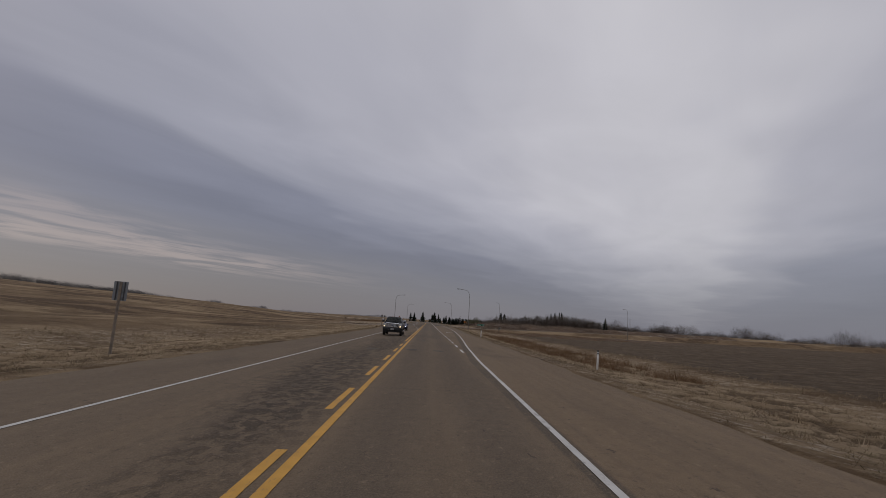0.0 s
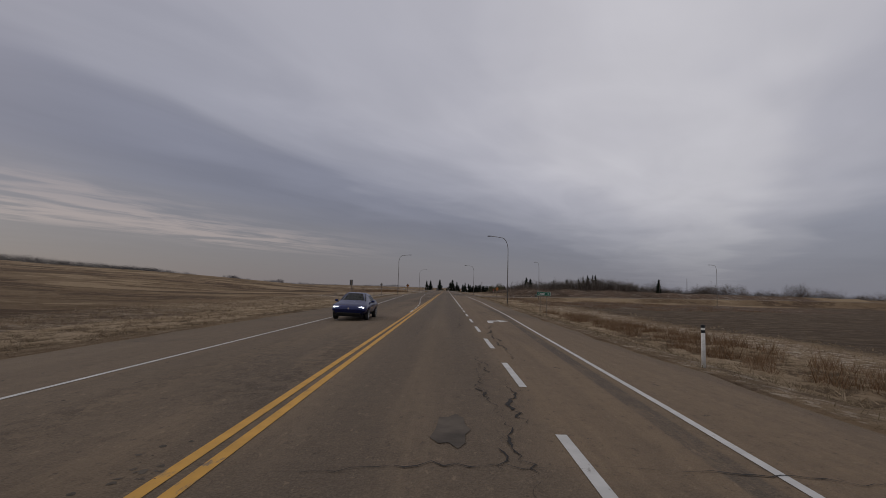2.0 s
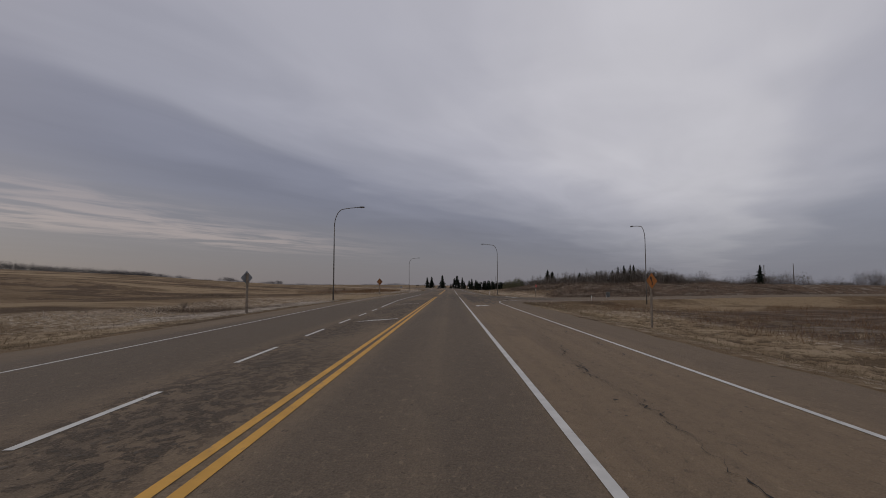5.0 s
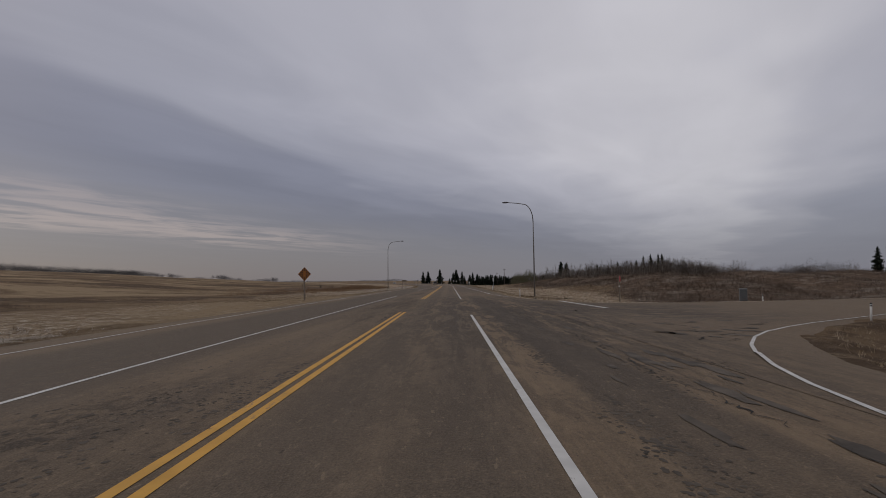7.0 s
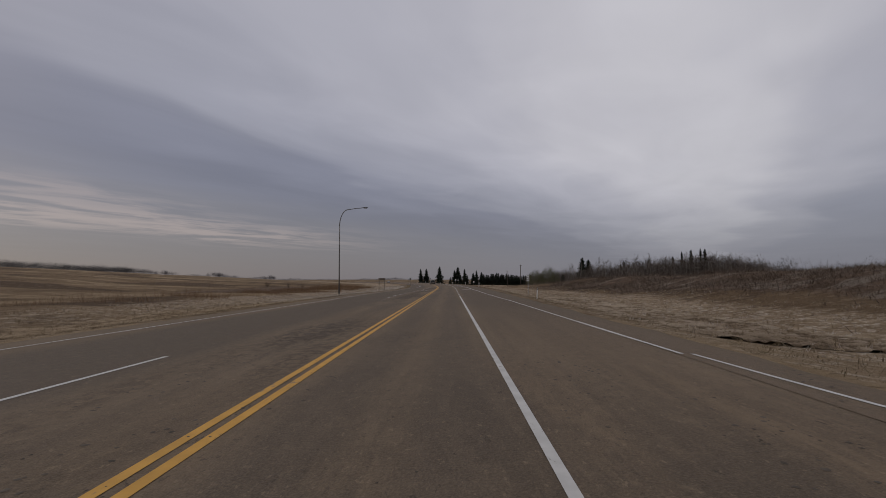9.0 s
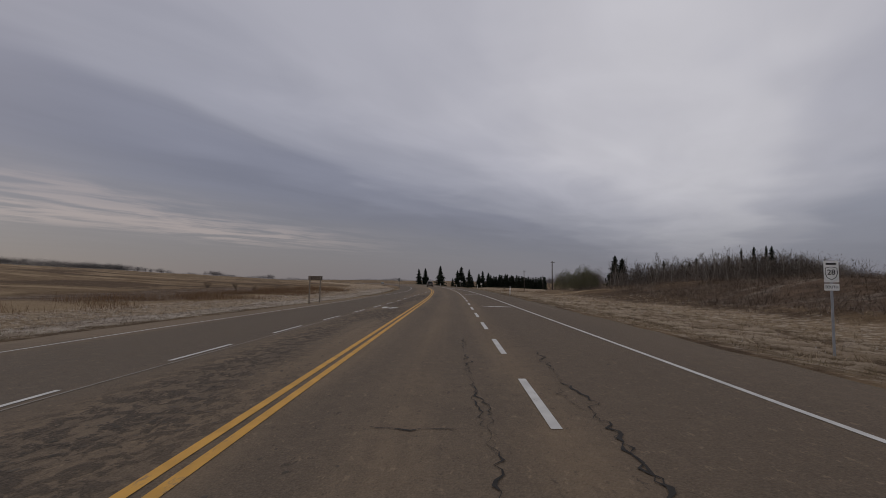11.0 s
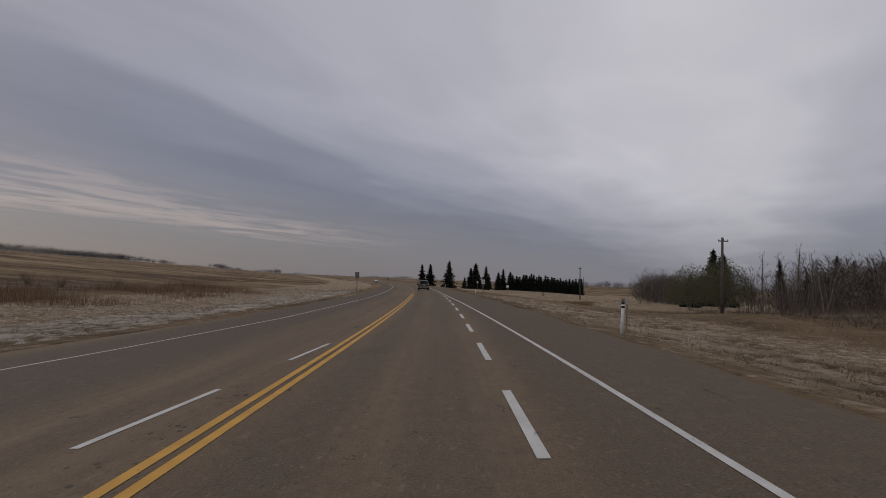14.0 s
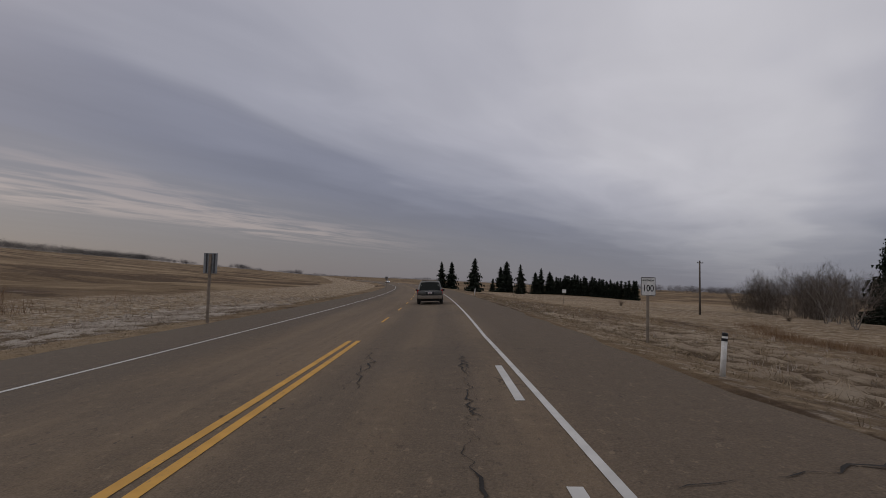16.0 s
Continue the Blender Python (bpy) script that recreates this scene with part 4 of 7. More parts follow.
def stain(o, y, w, l):
    """A thin ragged patch of dark mud on the asphalt."""
    bm = bmesh.new()
    rim = []
    for k in range(14):
        a, r = 2 * math.pi * k / 14, R2.uniform(.6, 1.1)
        px, py = o + w / 2 * r * math.cos(a), y + l / 2 * r * math.sin(a)
        x = float(xc(py)) + px
        rim.append(bm.verts.new((x, py, float(surface_z(x, py)) + .010)))
    bm.faces.new(rim)
    return tagged(part("mud_patch", bm, MUD), "small dark patch of dried mud on the asphalt", "mud", kind="structure")


for o_, y_, w_, l_ in ((-.42, 92.0, .30, .7), (-2.8, 92.5, .22, .5), (-2.8, 93.6, .18, .5), (-2.75, 96.9, .18, .7), (-.75, 94.5, .12, .6), (-3.3, 89.5, .25, .5), (1.3, 44.0, .5, 1.2), (-1.5, 29.8, .8, 1.6), (.75, 29.9, .9, 1.5), (2.3, 29.8, .7, 1.4), (2.4, 62.5, .55, 1.6), (5.8, 419.2, .55, 1.1), (-.6, 402.0, .35, .8)):
    stain(o_, y_, w_, l_)
for k in range(34):
    stain(R2.choice((5.9, 6.7, 7.5)) + R2.normal(0, .22), R2.uniform(194, 216), R2.uniform(.10, .34), R2.uniform(.5, 2.4))
for k in range(22):
    x_ = R2.uniform(8.8, 17)
    stain(x_, 205 + (x_ - 8) * 1.45 + R2.uniform(3, 9), R2.uniform(.4, 1.4), R2.uniform(.25, .8))
for y_, o0, o1 in ((13, -4, 3.6), (28, -7.5, 1.5), (47, -8, 6), (61, .2, 7.5), (112, -5, 8.6), (139, -7, 7.2), (166, -2.8, 8.5), (286, -9, 8), (307, .3, 8.6), (331, -6, 6.4), (379, -8, 6.5), (421, -6, 5.5), (447, -6, 6)):
    crack([(o0, y_ + R2.uniform(-.3, .3)), ((o0 + o1) / 2, y_), (o1, y_ + R2.uniform(-.4, .4))], .028, .07, "thin transverse crack in the asphalt")


def clods(name, o, y, size, label):
    """Low ragged lumps lying on the road, many in one mesh."""
    n = len(o)
    size = np.minimum(size, .038 + .012 * R2.uniform(0, 1, n))
    V = []
    a0 = R2.uniform(0, 6.28, n)
    for k in range(6):
        a = a0 + k * math.pi / 3
        r = size * R2.uniform(.45, 1.15, n)
        V.append(np.stack([o + r * np.cos(a), y + r * 1.25 * np.sin(a), np.full(n, .003)], 1))
    V.append(np.stack([o, y, .006 + size * R2.uniform(.06, .16, n)], 1))
    V = np.stack(V, 1).reshape(-1, 3)
    X = xc(V[:, 1]) + V[:, 0]
    V = np.stack([X, V[:, 1], surface_z(X, V[:, 1]) + V[:, 2]], 1)
    i = np.arange(n)[:, None] * 7
    F = np.concatenate([i + np.array([k, (k + 1) % 6, 6]) for k in range(6)])
    tagged(new(name, mesh_np(name, V, F, MUD)), label, "mud", kind="stuff")


def ragged_strip(n, y0, y1, o0, o1, thr):
    y = R2.uniform(y0, y1, n)
    o = o0 + (o1 - o0) * R2.beta(1.6, 1.6, n)
    f = np.sin(y * .9 + 2 * np.sin(o * 1.7)) + np.sin(y * .23 + o) + np.sin(o * 2.9 - y * .41) + R2.normal(0, .45, n)
    k = f > thr
    return o[k], y[k]


for name_o, n_, y0, y1, o0, o1, thr in ((0, 1600, 14, 62, -.75, -.18, .1), (0, 260, 14, 100, -3.6, -.6, .8), (0, 2400, 176, 206, -3.4, -.25, .5), (0, 2600, 206, 268, -3.6, 3.4, .7), (0, 2200, 300, 372, -2.5, -.25, .5), (0, 1700, 330, 380, .3, 1.1, .4), (0, 700, 372, 450, -1.0, .45, .5), (0, 2200, 205, 262, 3.9, 9.5, .6), (0, 300, 105, 190, -4.5, 6.5, 1.2), (0, 2600, 128, 206, -3.4, -.3, .5), (0, 900, 150, 206, 4.2, 7.0, 1.2), (0, 1500, 262, 345, .3, 3.4, 1.2)):
    o_, y_ = ragged_strip(n_, y0, y1, o0, o1, thr)
    clods("mud_clods", o_, y_, R2.gamma(1.8, .017, len(o_)) + .008, "dried dark mud crumbs scattered on the asphalt")

for o0, o1, y0, y1, n_ in ((4.4, 5.1, 198, 232, 1500), (6.1, 6.9, 196, 240, 2200), (7.4, 8.2, 206, 236, 1200), (9, 15, 230, 241, 1800), (-.6, -.2, 196, 226, 700)):
    o_, y_ = ragged_strip(n_, y0, y1, o0, o1, .0)
    clods("mud_clods", o_, y_, R2.gamma(2.0, .021, len(o_)) + .008, "dark mud dragged over the crossing by tyres")

# ============ street furniture ============
def lamp_part_meshes():
    pole = tube_bm([(0, 0, .25), (0, 0, 3), (0, 0, 6), (0, 0, 8.6)], [.105, .09, .078, .065], 10)
    curve = [(1.25 * (1 - math.cos(a)), 0, 8.6 + 2.0 * math.sin(a)) for a in (k * math.pi / 2 / 8 for k in range(9))]
    arm = tube_bm(curve + [(2.2, 0, 10.72), (3.3, 0, 10.8)], [.064 - .0022 * k for k in range(11)], 8)
    head = bmesh.new()
    for x, w, h in ((3.2, .06, .05), (3.35, .13, .09), (3.75, .17, .11), (4.0, .12, .07), (4.06, .04, .03)):
        for k in range(8):
            t = 2 * math.pi * k / 8
            head.verts.new((x, w * math.cos(t), 10.8 + h * math.sin(t) * (1.0 if math.sin(t) > 0 else .55)))
    head.verts.ensure_lookup_table()
    for r in range(4):
        for k in range(8):
            head.faces.new([head.verts[i] for i in (r * 8 + k, r * 8 + (k + 1) % 8, r * 8 + 8 + (k + 1) % 8, r * 8 + 8 + k)])
    head.faces.new([head.verts[k] for k in range(8)])
    head.faces.new([head.verts[32 + k] for k in range(8)])
    bmesh.ops.recalc_face_normals(head, faces=head.faces)
    base = bmesh.new()
    bmesh.ops.create_cone(base, cap_ends=True, segments=12, radius1=.30, radius2=.28, depth=.9, matrix=Matrix.Translation((0, 0, -.40)))
    lens = box_bm(.42, .16, .035, (3.68, 0, 10.735), .01)
    return pole, arm, head, base, lens


def build_lamp():
    lamp = tagged(empty("street_lamp"), "tall grey steel highway lamp with a curved arm", "street lamp", "highway lamps")
    pole, arm, head, base, lens = lamp_part_meshes()
    part("pole", pole, LAMP_GREY, lamp, smooth_faces=True)
    part("arm", arm, LAMP_GREY, lamp, smooth_faces=True)
    h = part("lamp_head", head, plain("lamp_head_grey", (0.12, 0.12, 0.125), .5, .3), lamp, "dark cobra-head luminaire", True)
    part("lens", lens, plain("lamp_lens_glass", (0.4, 0.4, 0.4), .2), h)
    part("footing", base, plain("weathered_concrete", (0.17, 0.155, 0.135), .95), lamp, "low weathered concrete footing")
    return lamp


LAMPS = [(-12.0, 205.5, 0), (12.9, 259.0, 180), (32.0, 221.3, 104), (12.98, 146.2, 180), (-11.75, 316.0, 0), (84.6, 212.4, 100)]
first_lamp = build_lamp()
for i, (x, y, turn) in enumerate(LAMPS):
    z = gz(x, y)
    m = pose(x, y, z, 0, 0, turn) @ Matrix.Diagonal((.92, .92, (11.55 - z) / 10.95, 1))
    if i == 0:
        first_lamp.matrix_world = m
        first_lamp.matrix_basis = m
    else:
        lamp = copy_thing(first_lamp, pose(x, y, z, 0, 0, turn))
        lamp.scale = (.92, .92, (11.4 - z) / 10.95)


def marker_posts():
    spots = [(10.3, 26.2, 1.05), (8.75, 69.1, 1.05), (11.2, 259.5, .95), (11.3, 300.8, 1.1), (8.8, 359.4, 1.05), (7.1, 398.6, 1.0), (3.55, 443.7, .78), (24.3, 223.7, .9), (34.4, 249.3, 1.1), (-2.2, 500.0, 1.0), (-12.5, 560.0, 1.0)]
    top = None
    for x, y, h in spots:
        z = gz(x, y)
        m = pose(x, y, z, random.uniform(-2, 2), random.uniform(-3, 3), random.uniform(-15, 15))
        if top is None:
            top = tagged(empty("marker_post", m), "white plastic roadside marker post with black bands", "marker post", "roadside marker posts")
            part("shaft", tube_bm([(0, 0, -.2), (0, 0, 1.0)], [.052, .050], 10), POST_WHITE, top, smooth_faces=True)
            part("band", tube_bm([(0, 0, .86), (0, 0, .93)], .054, 10), SIGN_BLACK, top, "black reflective band")
            part("cap", tube_bm([(0, 0, .985), (0, 0, 1.05), (0, 0, 1.065)], [.055, .054, .03], 10), SIGN_BLACK, top, "black cap")
            first = top
        else:
            copy_thing(first, m).scale = (1, 1, h / 1.05)


marker_posts()


def sign_thing(name, label, x, y, turn=0.0, category="road sign", base_z=None):
    z = gz(x, y) if base_z is None else base_z
    return tagged(empty(name, pose(x, y, z, 0, random.uniform(-1.2, 1.2), turn)), label, category), z


def wood_post(parent, h, dx=0.0, w=.10, d=.09, y0=.0):
    return part("post", box_bm(w, d, h + .4, (dx, y0, h / 2 - .2), .008), POST_WOOD, parent)


def on_face(x, z, y0=-.006, turn=0):
    """Stands writing up on a plate that looks towards -y."""
    return pose(x, y0, z, 90, 0, 0) @ pose(0, 0, 0, 0, 0, turn)


def diamond(d):
    r, out_ = .06, []
    for a in (0, 90, 180, 270):
        cx_, cz = (d - r * 1.41) * math.cos(radians(a)), (d - r * 1.41) * math.sin(radians(a))
        for k in (-45, -15, 15, 45):
            out_.append((cx_ + r * math.cos(radians(a + k)), cz + r * math.sin(radians(a + k))))
    return out_


def build_signs():
    # backs of signs for oncoming traffic
    for x, y, top, w, h, turn, label in ((-13.3, 24.9, 2.75, .62, .92, 14, "back of a tall grey metal sign on a wooden post"), (-8.85, 115.6, 2.5, .34, .62, 20, "back of a small grey metal sign on a wooden post"), (-13.55, 456.7, 2.74, .64, .95, 6, "back of a framed grey metal sign on a wooden post"), (-20.5, 533.7, 2.4, .5, .6, 12, "back of a distant grey metal sign beside the curve")):
        s_, z = sign_thing("road_sign_back", label, x, y, turn)
        hh = top - z
        wood_post(s_, hh - .04, w=.11)
        part("panel", plate_bm(round_rect(w, h, .03, 0, hh - h / 2), .006, y0=.05), SIGN_BACK, s_)
        for dx in (-w * .28, w * .28):
            part("stiffener", box_bm(.05, .03, h * .96, (dx, .033, hh - h / 2), .004), plain("dark_aluminium_channel", (0.075, 0.077, 0.08), .6, .4), s_, "dark vertical stiffening channel")
    # diamond seen from behind
    s_, z = sign_thing("warning_sign_back", "back of a diamond warning sign on a thick post", -14.05, 184.2, 58)
    wood_post(s_, 2.7 - z, w=.15, d=.14)
    part("panel", plate_bm([(a, b + 2.35 - z) for a, b in diamond(.56)], .006, y0=.075), SIGN_BACK, s_)
    # green place sign with an arrow
    s_, z = sign_thing("place_sign", "green place-name sign with white letters on two posts", 13.2, 113.9, -2)
    for dx in (-.36, .36):
        wood_post(s_, 1.58 - z, dx, .075, .075)
    cz = 1.43 - z
    p_ = part("panel", plate_bm(round_rect(1.55, .44, .04, 0, cz), .008, y0=-.055), SIGN_GREEN, s_, "green reflective panel")
    part("border", frame_bm(1.51, .40, .018, 0, cz, -.0585), SIGN_WHITE, p_)
    lettering("lettering", "Legal", .30, SIGN_WHITE, p_, on_face(-.24, cz + .005, -.0600), 1.12)
    ar = [(.36, .018), (.50, .018), (.50, .075), (.64, 0), (.50, -.075), (.50, -.018), (.36, -.018)]
    part("arrow", plate_bm([(a, cz + b) for a, b in ar], .003, y0=-.0600), SIGN_WHITE, p_)
    # amber curve sign
    s_, z = sign_thing("curve_warning_sign", "amber diamond warning sign with a black bent arrow", 13.7, 172.6, 30)
    wood_post(s_, 2.35 - z, w=.10)
    cz = 2.0 - z
    p_ = part("panel", plate_bm([(a, b + cz) for a, b in diamond(.46)], .006, y0=-.062), plain("dull_orange_sign_sheet", (0.42, 0.155, 0.032), .5), s_)
    ar = [(-.02, -.24), (.06, -.24), (.06, -.05), (.0, .08), (-.03, .13), (.05, .17), (-.12, .27), (-.16, .06), (-.09, .10), (-.05, .03), (-.02, -.06)]
    ar = [(a * .98, b * .98) for a, b in ar]
    part("arrow", plate_bm([(a, cz + b) for a, b in ar], .003, y0=-.066), SIGN_BLACK, p_)
    # chequered diamond facing the side road
    s_, z = sign_thing("chequer_sign", "amber and black chequered diamond sign on a wooden post", -12.6, 250.4, 42)
    wood_post(s_, 2.45 - z, w=.14, d=.12)
    cz = 2.62 - z
    p_ = part("panel", plate_bm([(a, b + cz) for a, b in diamond(.74)], .008, y0=-.07), plain("dull_orange_sign_sheet", (0.42, 0.155, 0.032), .5), s_)
    c, n = 1.0, 7
    for i in range(n):
        for j in range(n):
            if (i + j) % 2 == 0 and not (2 <= i <= 4 and 2 <= j <= 4):
                u, v = (i + .5) / n - .5, (j + .5) / n - .5
                q = [((u + a - (v + b)) * .70, (u + a + v + b) * .70) for a, b in ((-.07, -.07), (.07, -.07), (.07, .07), (-.07, .07))]
                part("chequer", plate_bm([(a, cz + b) for a, b in q], .002, y0=-.0735), SIGN_BLACK, p_)
    ar = [(-.30, 0), (-.20, .075), (-.20, .025), (.20, .025), (.20, .075), (.30, 0), (.20, -.075), (.20, -.025), (-.20, -.025), (-.20, -.075)]
    part("arrow", plate_bm([(a, cz + b) for a, b in ar], .002, y0=-.0735), SIGN_BLACK, p_)
    # route marker
    s_, z = sign_thing("route_sign", "white route marker sign on a grey steel post", 12.95, 317.4, -24)
    hh = 2.38 - z
    part("post", box_bm(.06, .05, hh + .35, (0, 0, hh / 2 - .22), .006), GALV, s_)
    p_ = part("shield_panel", plate_bm(round_rect(.34, .60, .03, 0, hh - .31), .005, y0=-.034), SIGN_WHITE, s_)
    sh = [(-.155, .13), (-.08, .15), (0, .13), (.08, .15), (.155, .13), (.165, -.02), (.12, -.14), (0, -.21), (-.12, -.14), (-.165, -.02)]
    part("shield_outline", ring_bm([(a * .88, hh - .34 + b) for a, b in sh], .90, -.0365), SIGN_BLACK, p_)
    lettering("lettering", "28", .20, SIGN_BLACK, p_, on_face(0, hh - .335, -.037), .92)
    bar_part("bar", .24, .05, 0, hh - .10, -.037, p_)
    q_ = part("direction_panel", plate_bm(round_rect(.34, .19, .02, 0, hh - .74), .005, y0=-.034), SIGN_WHITE, s_)
    lettering("lettering", "SOUTH", .105, SIGN_BLACK, q_, on_face(0, hh - .74, -.037), .84)
    # information board on two posts
    s_, z = sign_thing("information_board_back", "back of a brown timber board on two posts", -11.4, 354.3, 4)
    for dx in (-.53, .53):
        wood_post(s_, 2.25 - z, dx, .12, .12)
    part("board", box_bm(1.40, .05, .42, (0, .085, 2.02 - z), .006), plain("weathered_brown_board", (0.15, 0.118, 0.09), .9, vary=.2), s_)
    part("rail", box_bm(1.30, .045, .07, (0, .082, 1.45 - z), .005), POST_WOOD, s_)
    # speed limit
    s_, z = sign_thing("speed_limit_sign", "white maximum 100 speed limit sign on a wooden post", 4.75, 451.9, -3)
    hh = 2.27 - z
    wood_post(s_, hh - .05, w=.09, d=.09)
    p_ = part("panel", plate_bm(round_rect(.48, .63, .035, 0, hh - .315), .006, y0=-.056), SIGN_WHITE, s_)
    part("border", frame_bm(.45, .60, .016, 0, hh - .315, -.059), SIGN_BLACK, p_)
    lettering("lettering", "MAXIMUM", .082, SIGN_BLACK, p_, on_face(0, hh - .115, -.060), .97)
    lettering("lettering", "100", .31, SIGN_BLACK, p_, on_face(0, hh - .39, -.060), .80)
    # stop sign seen from the side
    s_, z = sign_thing("stop_sign", "red stop sign seen nearly edge-on, on a banded post", 19.9, 249.2, 60)
    hh = 1.75 - z
    wood_post(s_, hh + .34, w=.11, d=.11)
    oc = [(.36 * math.cos(radians(22.5 + 45 * k)), .36 * math.sin(radians(22.5 + 45 * k))) for k in range(8)]
    part("panel", plate_bm([(a, hh + b) for a, b in oc], .006, y0=-.066), SIGN_RED, s_)
    part("band", box_bm(.122, .122, .12, (0, 0, hh - .75), .004), SIGN_WHITE, s_, "white reflective band")
    # small white board far ahead
    for x, y, w, h, zt in ((16.2, 547.5, .8, .75, 1.2), (8.0, 600.0, .55, .7, 2.2)):
        s_, z = sign_thing("white_board", "small white board on a post beside the field", x, y)
        wood_post(s_, zt - z)
        part("panel", plate_bm(round_rect(w, h, .02, 0, zt - z - h / 2), .01, y0=-.06), SIGN_WHITE, s_)


def frame_bm(w, h, t, cx_, cz, y0):
    bm = bmesh.new()
    for sx_, sz_, a, b in ((w, t, 0, h / 2), (w, t, 0, -h / 2), (t, h, w / 2, 0), (t, h, -w / 2, 0)):
        box_bm(sx_, .003, sz_, (cx_ + a, y0, cz + b), bm=bm)
    return bm


def ring_bm(outline, k, y0):
    """A flat outline: the band between a shape and its smaller copy."""
    bm = bmesh.new()
    mx, mz = sum(p[0] for p in outline) / len(outline), sum(p[1] for p in outline) / len(outline)
    o_ = [bm.verts.new((a, y0, b)) for a, b in outline]
    i_ = [bm.verts.new((mx + (a - mx) * k, y0, mz + (b - mz) * k)) for a, b in outline]
    for n in range(len(o_)):
        m_ = (n + 1) % len(o_)
        bm.faces.new((o_[n], o_[m_], i_[m_], i_[n]))
    bmesh.ops.recalc_face_normals(bm, faces=bm.faces)
    return bm


def bar_part(name, w, h, x, z, y0, parent, mat=None):
    return part(name, plate_bm(round_rect(w, h, min(w, h) * .2, x, z), .002, y0=y0), mat or SIGN_BLACK, parent)


build_signs()


def reflector_post(x, y):
    """A thin stake with a white reflector plate, beside a marker post."""
    p_ = tagged(empty("reflector_post", pose(x, y, gz(x, y), 0, 1.5, -6)), "thin weathered stake with a small white reflector plate", "marker post")
    part("stake", box_bm(.05, .045, 1.5, (0, 0, .55), .006), POST_WOOD, p_)
    part("reflector", box_bm(.10, .012, .26, (0, -.03, 1.15), .004), plain("dull_white_reflector", (0.45, 0.44, 0.42), .5), p_, "small dull white plate")


reflector_post(8.05, 401.2)


def utility_pole(x, y, top, arms=True, turn=0.0):
    z = gz(x, y)
    p_ = tagged(empty("utility_pole", pose(x, y, z, 0, random.uniform(-1.5, 1.5), turn)), "weathered grey wooden utility pole", "utility pole", "utility poles")
    h = top - z
    part("pole", tube_bm([(0, 0, -.4), (0, 0, h * .5), (0, 0, h)], [.16, .135, .11], 10), POLE_WOOD, p_, smooth_faces=True)
    if arms:
        part("cross_arm", box_bm(1.0, .09, .11, (.15, .12, h - .35), .01), POLE_WOOD, p_)
        for dx in (-.3, .2, .6):
            part("insulator", tube_bm([(dx, .12, h - .30), (dx, .12, h - .22), (dx, .12, h - .14)], [.03, .05, .02], 8), plain("grey_insulator", (0.3, 0.31, 0.32), .3), p_)
    return p_


for x, y, top, arms, turn in ((28.1, 434.8, 7.25, True, 0), (32.4, 516.5, 6.7, True, 10), (9.0, 690.0, 6.5, False, 0), (116.0, 330.0, 9.5, True, 20), (140.0, 350.0, 11.0, False, 0), (62.0, 640.0, 6.5, False, 0)):
    utility_pole(x, y, top, arms, turn)


def utility_box():
    x, y = 37.5, 258.2
    z = gz(x, y)
    b_ = tagged(empty("utility_cabinet", pose(x, y, z, 0, 0, -20)), "grey metal utility cabinet with a pale lid in the grass", "utility cabinet")
    part("body", box_bm(.78, .55, 1.55, (0, 0, .70), .03), plain("grey_cabinet_paint", (0.13, 0.132, 0.128), .6), b_)
    part("lid", box_bm(.84, .61, .10, (0, 0, 1.52), .03), plain("pale_cabinet_lid", (0.22, 0.22, 0.21), .6), b_)
    part("door", box_bm(.68, .02, 1.3, (0, -.284, .75), .006), plain("grey_cabinet_door", (0.11, 0.112, 0.11), .6), b_)


utility_box()

# ============ vehicles ============
GLASS = plain("tinted_car_glass", (0.012, 0.015, 0.015), .05, 0, .32, vary=.05)
RUBBER = plain("dusty_tyre_rubber", (0.022, 0.021, 0.020), .85, vary=.2, dirt=((0.10, 0.085, 0.07), .5))
ALLOY = plain("alloy_wheel", (0.42, 0.42, 0.43), .35, .85)
CHROME = plain("chrome_trim", (0.72, 0.73, 0.75), .16, 1.0)
BLACK_PLASTIC = plain("black_trim_plastic", (0.018, 0.018, 0.019), .55)
LAMP_CLEAR = plain("clear_headlamp", (0.55, 0.55, 0.55), .12, .3)
TAIL_RED = plain("red_tail_lamp", (0.30, 0.012, 0.014), .18)
PLATE = plain("number_plate_white", (0.62, 0.60, 0.58), .5)


def glow(name, c, power):
    m = plain(name, (0.8, 0.8, 0.8), .2)
    b = m.node_tree.nodes["Principled BSDF"]
    b.inputs["Emission Color"].default_value, b.inputs["Emission Strength"].default_value = (*c, 1), power
    return m


HEADLIGHT = glow("lit_headlamp", (1.0, 0.72, 0.40), 1.1)
HEADLIGHT_COOL = glow("lit_cool_headlamp", (0.92, 0.96, 1.0), 5.0)


def ring(st):
    """One cross-section of a body: half widths and heights to a closed ring."""
    y, zb, zm, zt, wl_, wm, wt = st
    half = [(wl_ * .82, zb), (wl_, zb + .12), (wm, zb + (zm - zb) * .55), (wm * .985, zm), (wt + (wm - wt) * .12, zt - .07 * min(1, (zt - zm) * 3)), (wt * .86, zt), (wt * .45, zt + .015)]
    return [Vector((x, y, z)) for x, z in half] + [Vector((-x, y, z)) for x, z in half[::-1]]


def loft_bm(stations):
    bm = bmesh.new()
    rings = [[bm.verts.new(v) for v in ring(s)] for s in stations]
    n = len(rings[0])
    for a, b in zip(rings, rings[1:]):
        for k in range(n):
            bm.faces.new((a[k], a[(k + 1) % n], b[(k + 1) % n], b[k]))
    bm.faces.new(rings[0])
    bm.faces.new(rings[-1][::-1])
    bmesh.ops.recalc_face_normals(bm, faces=bm.faces)
    return bm


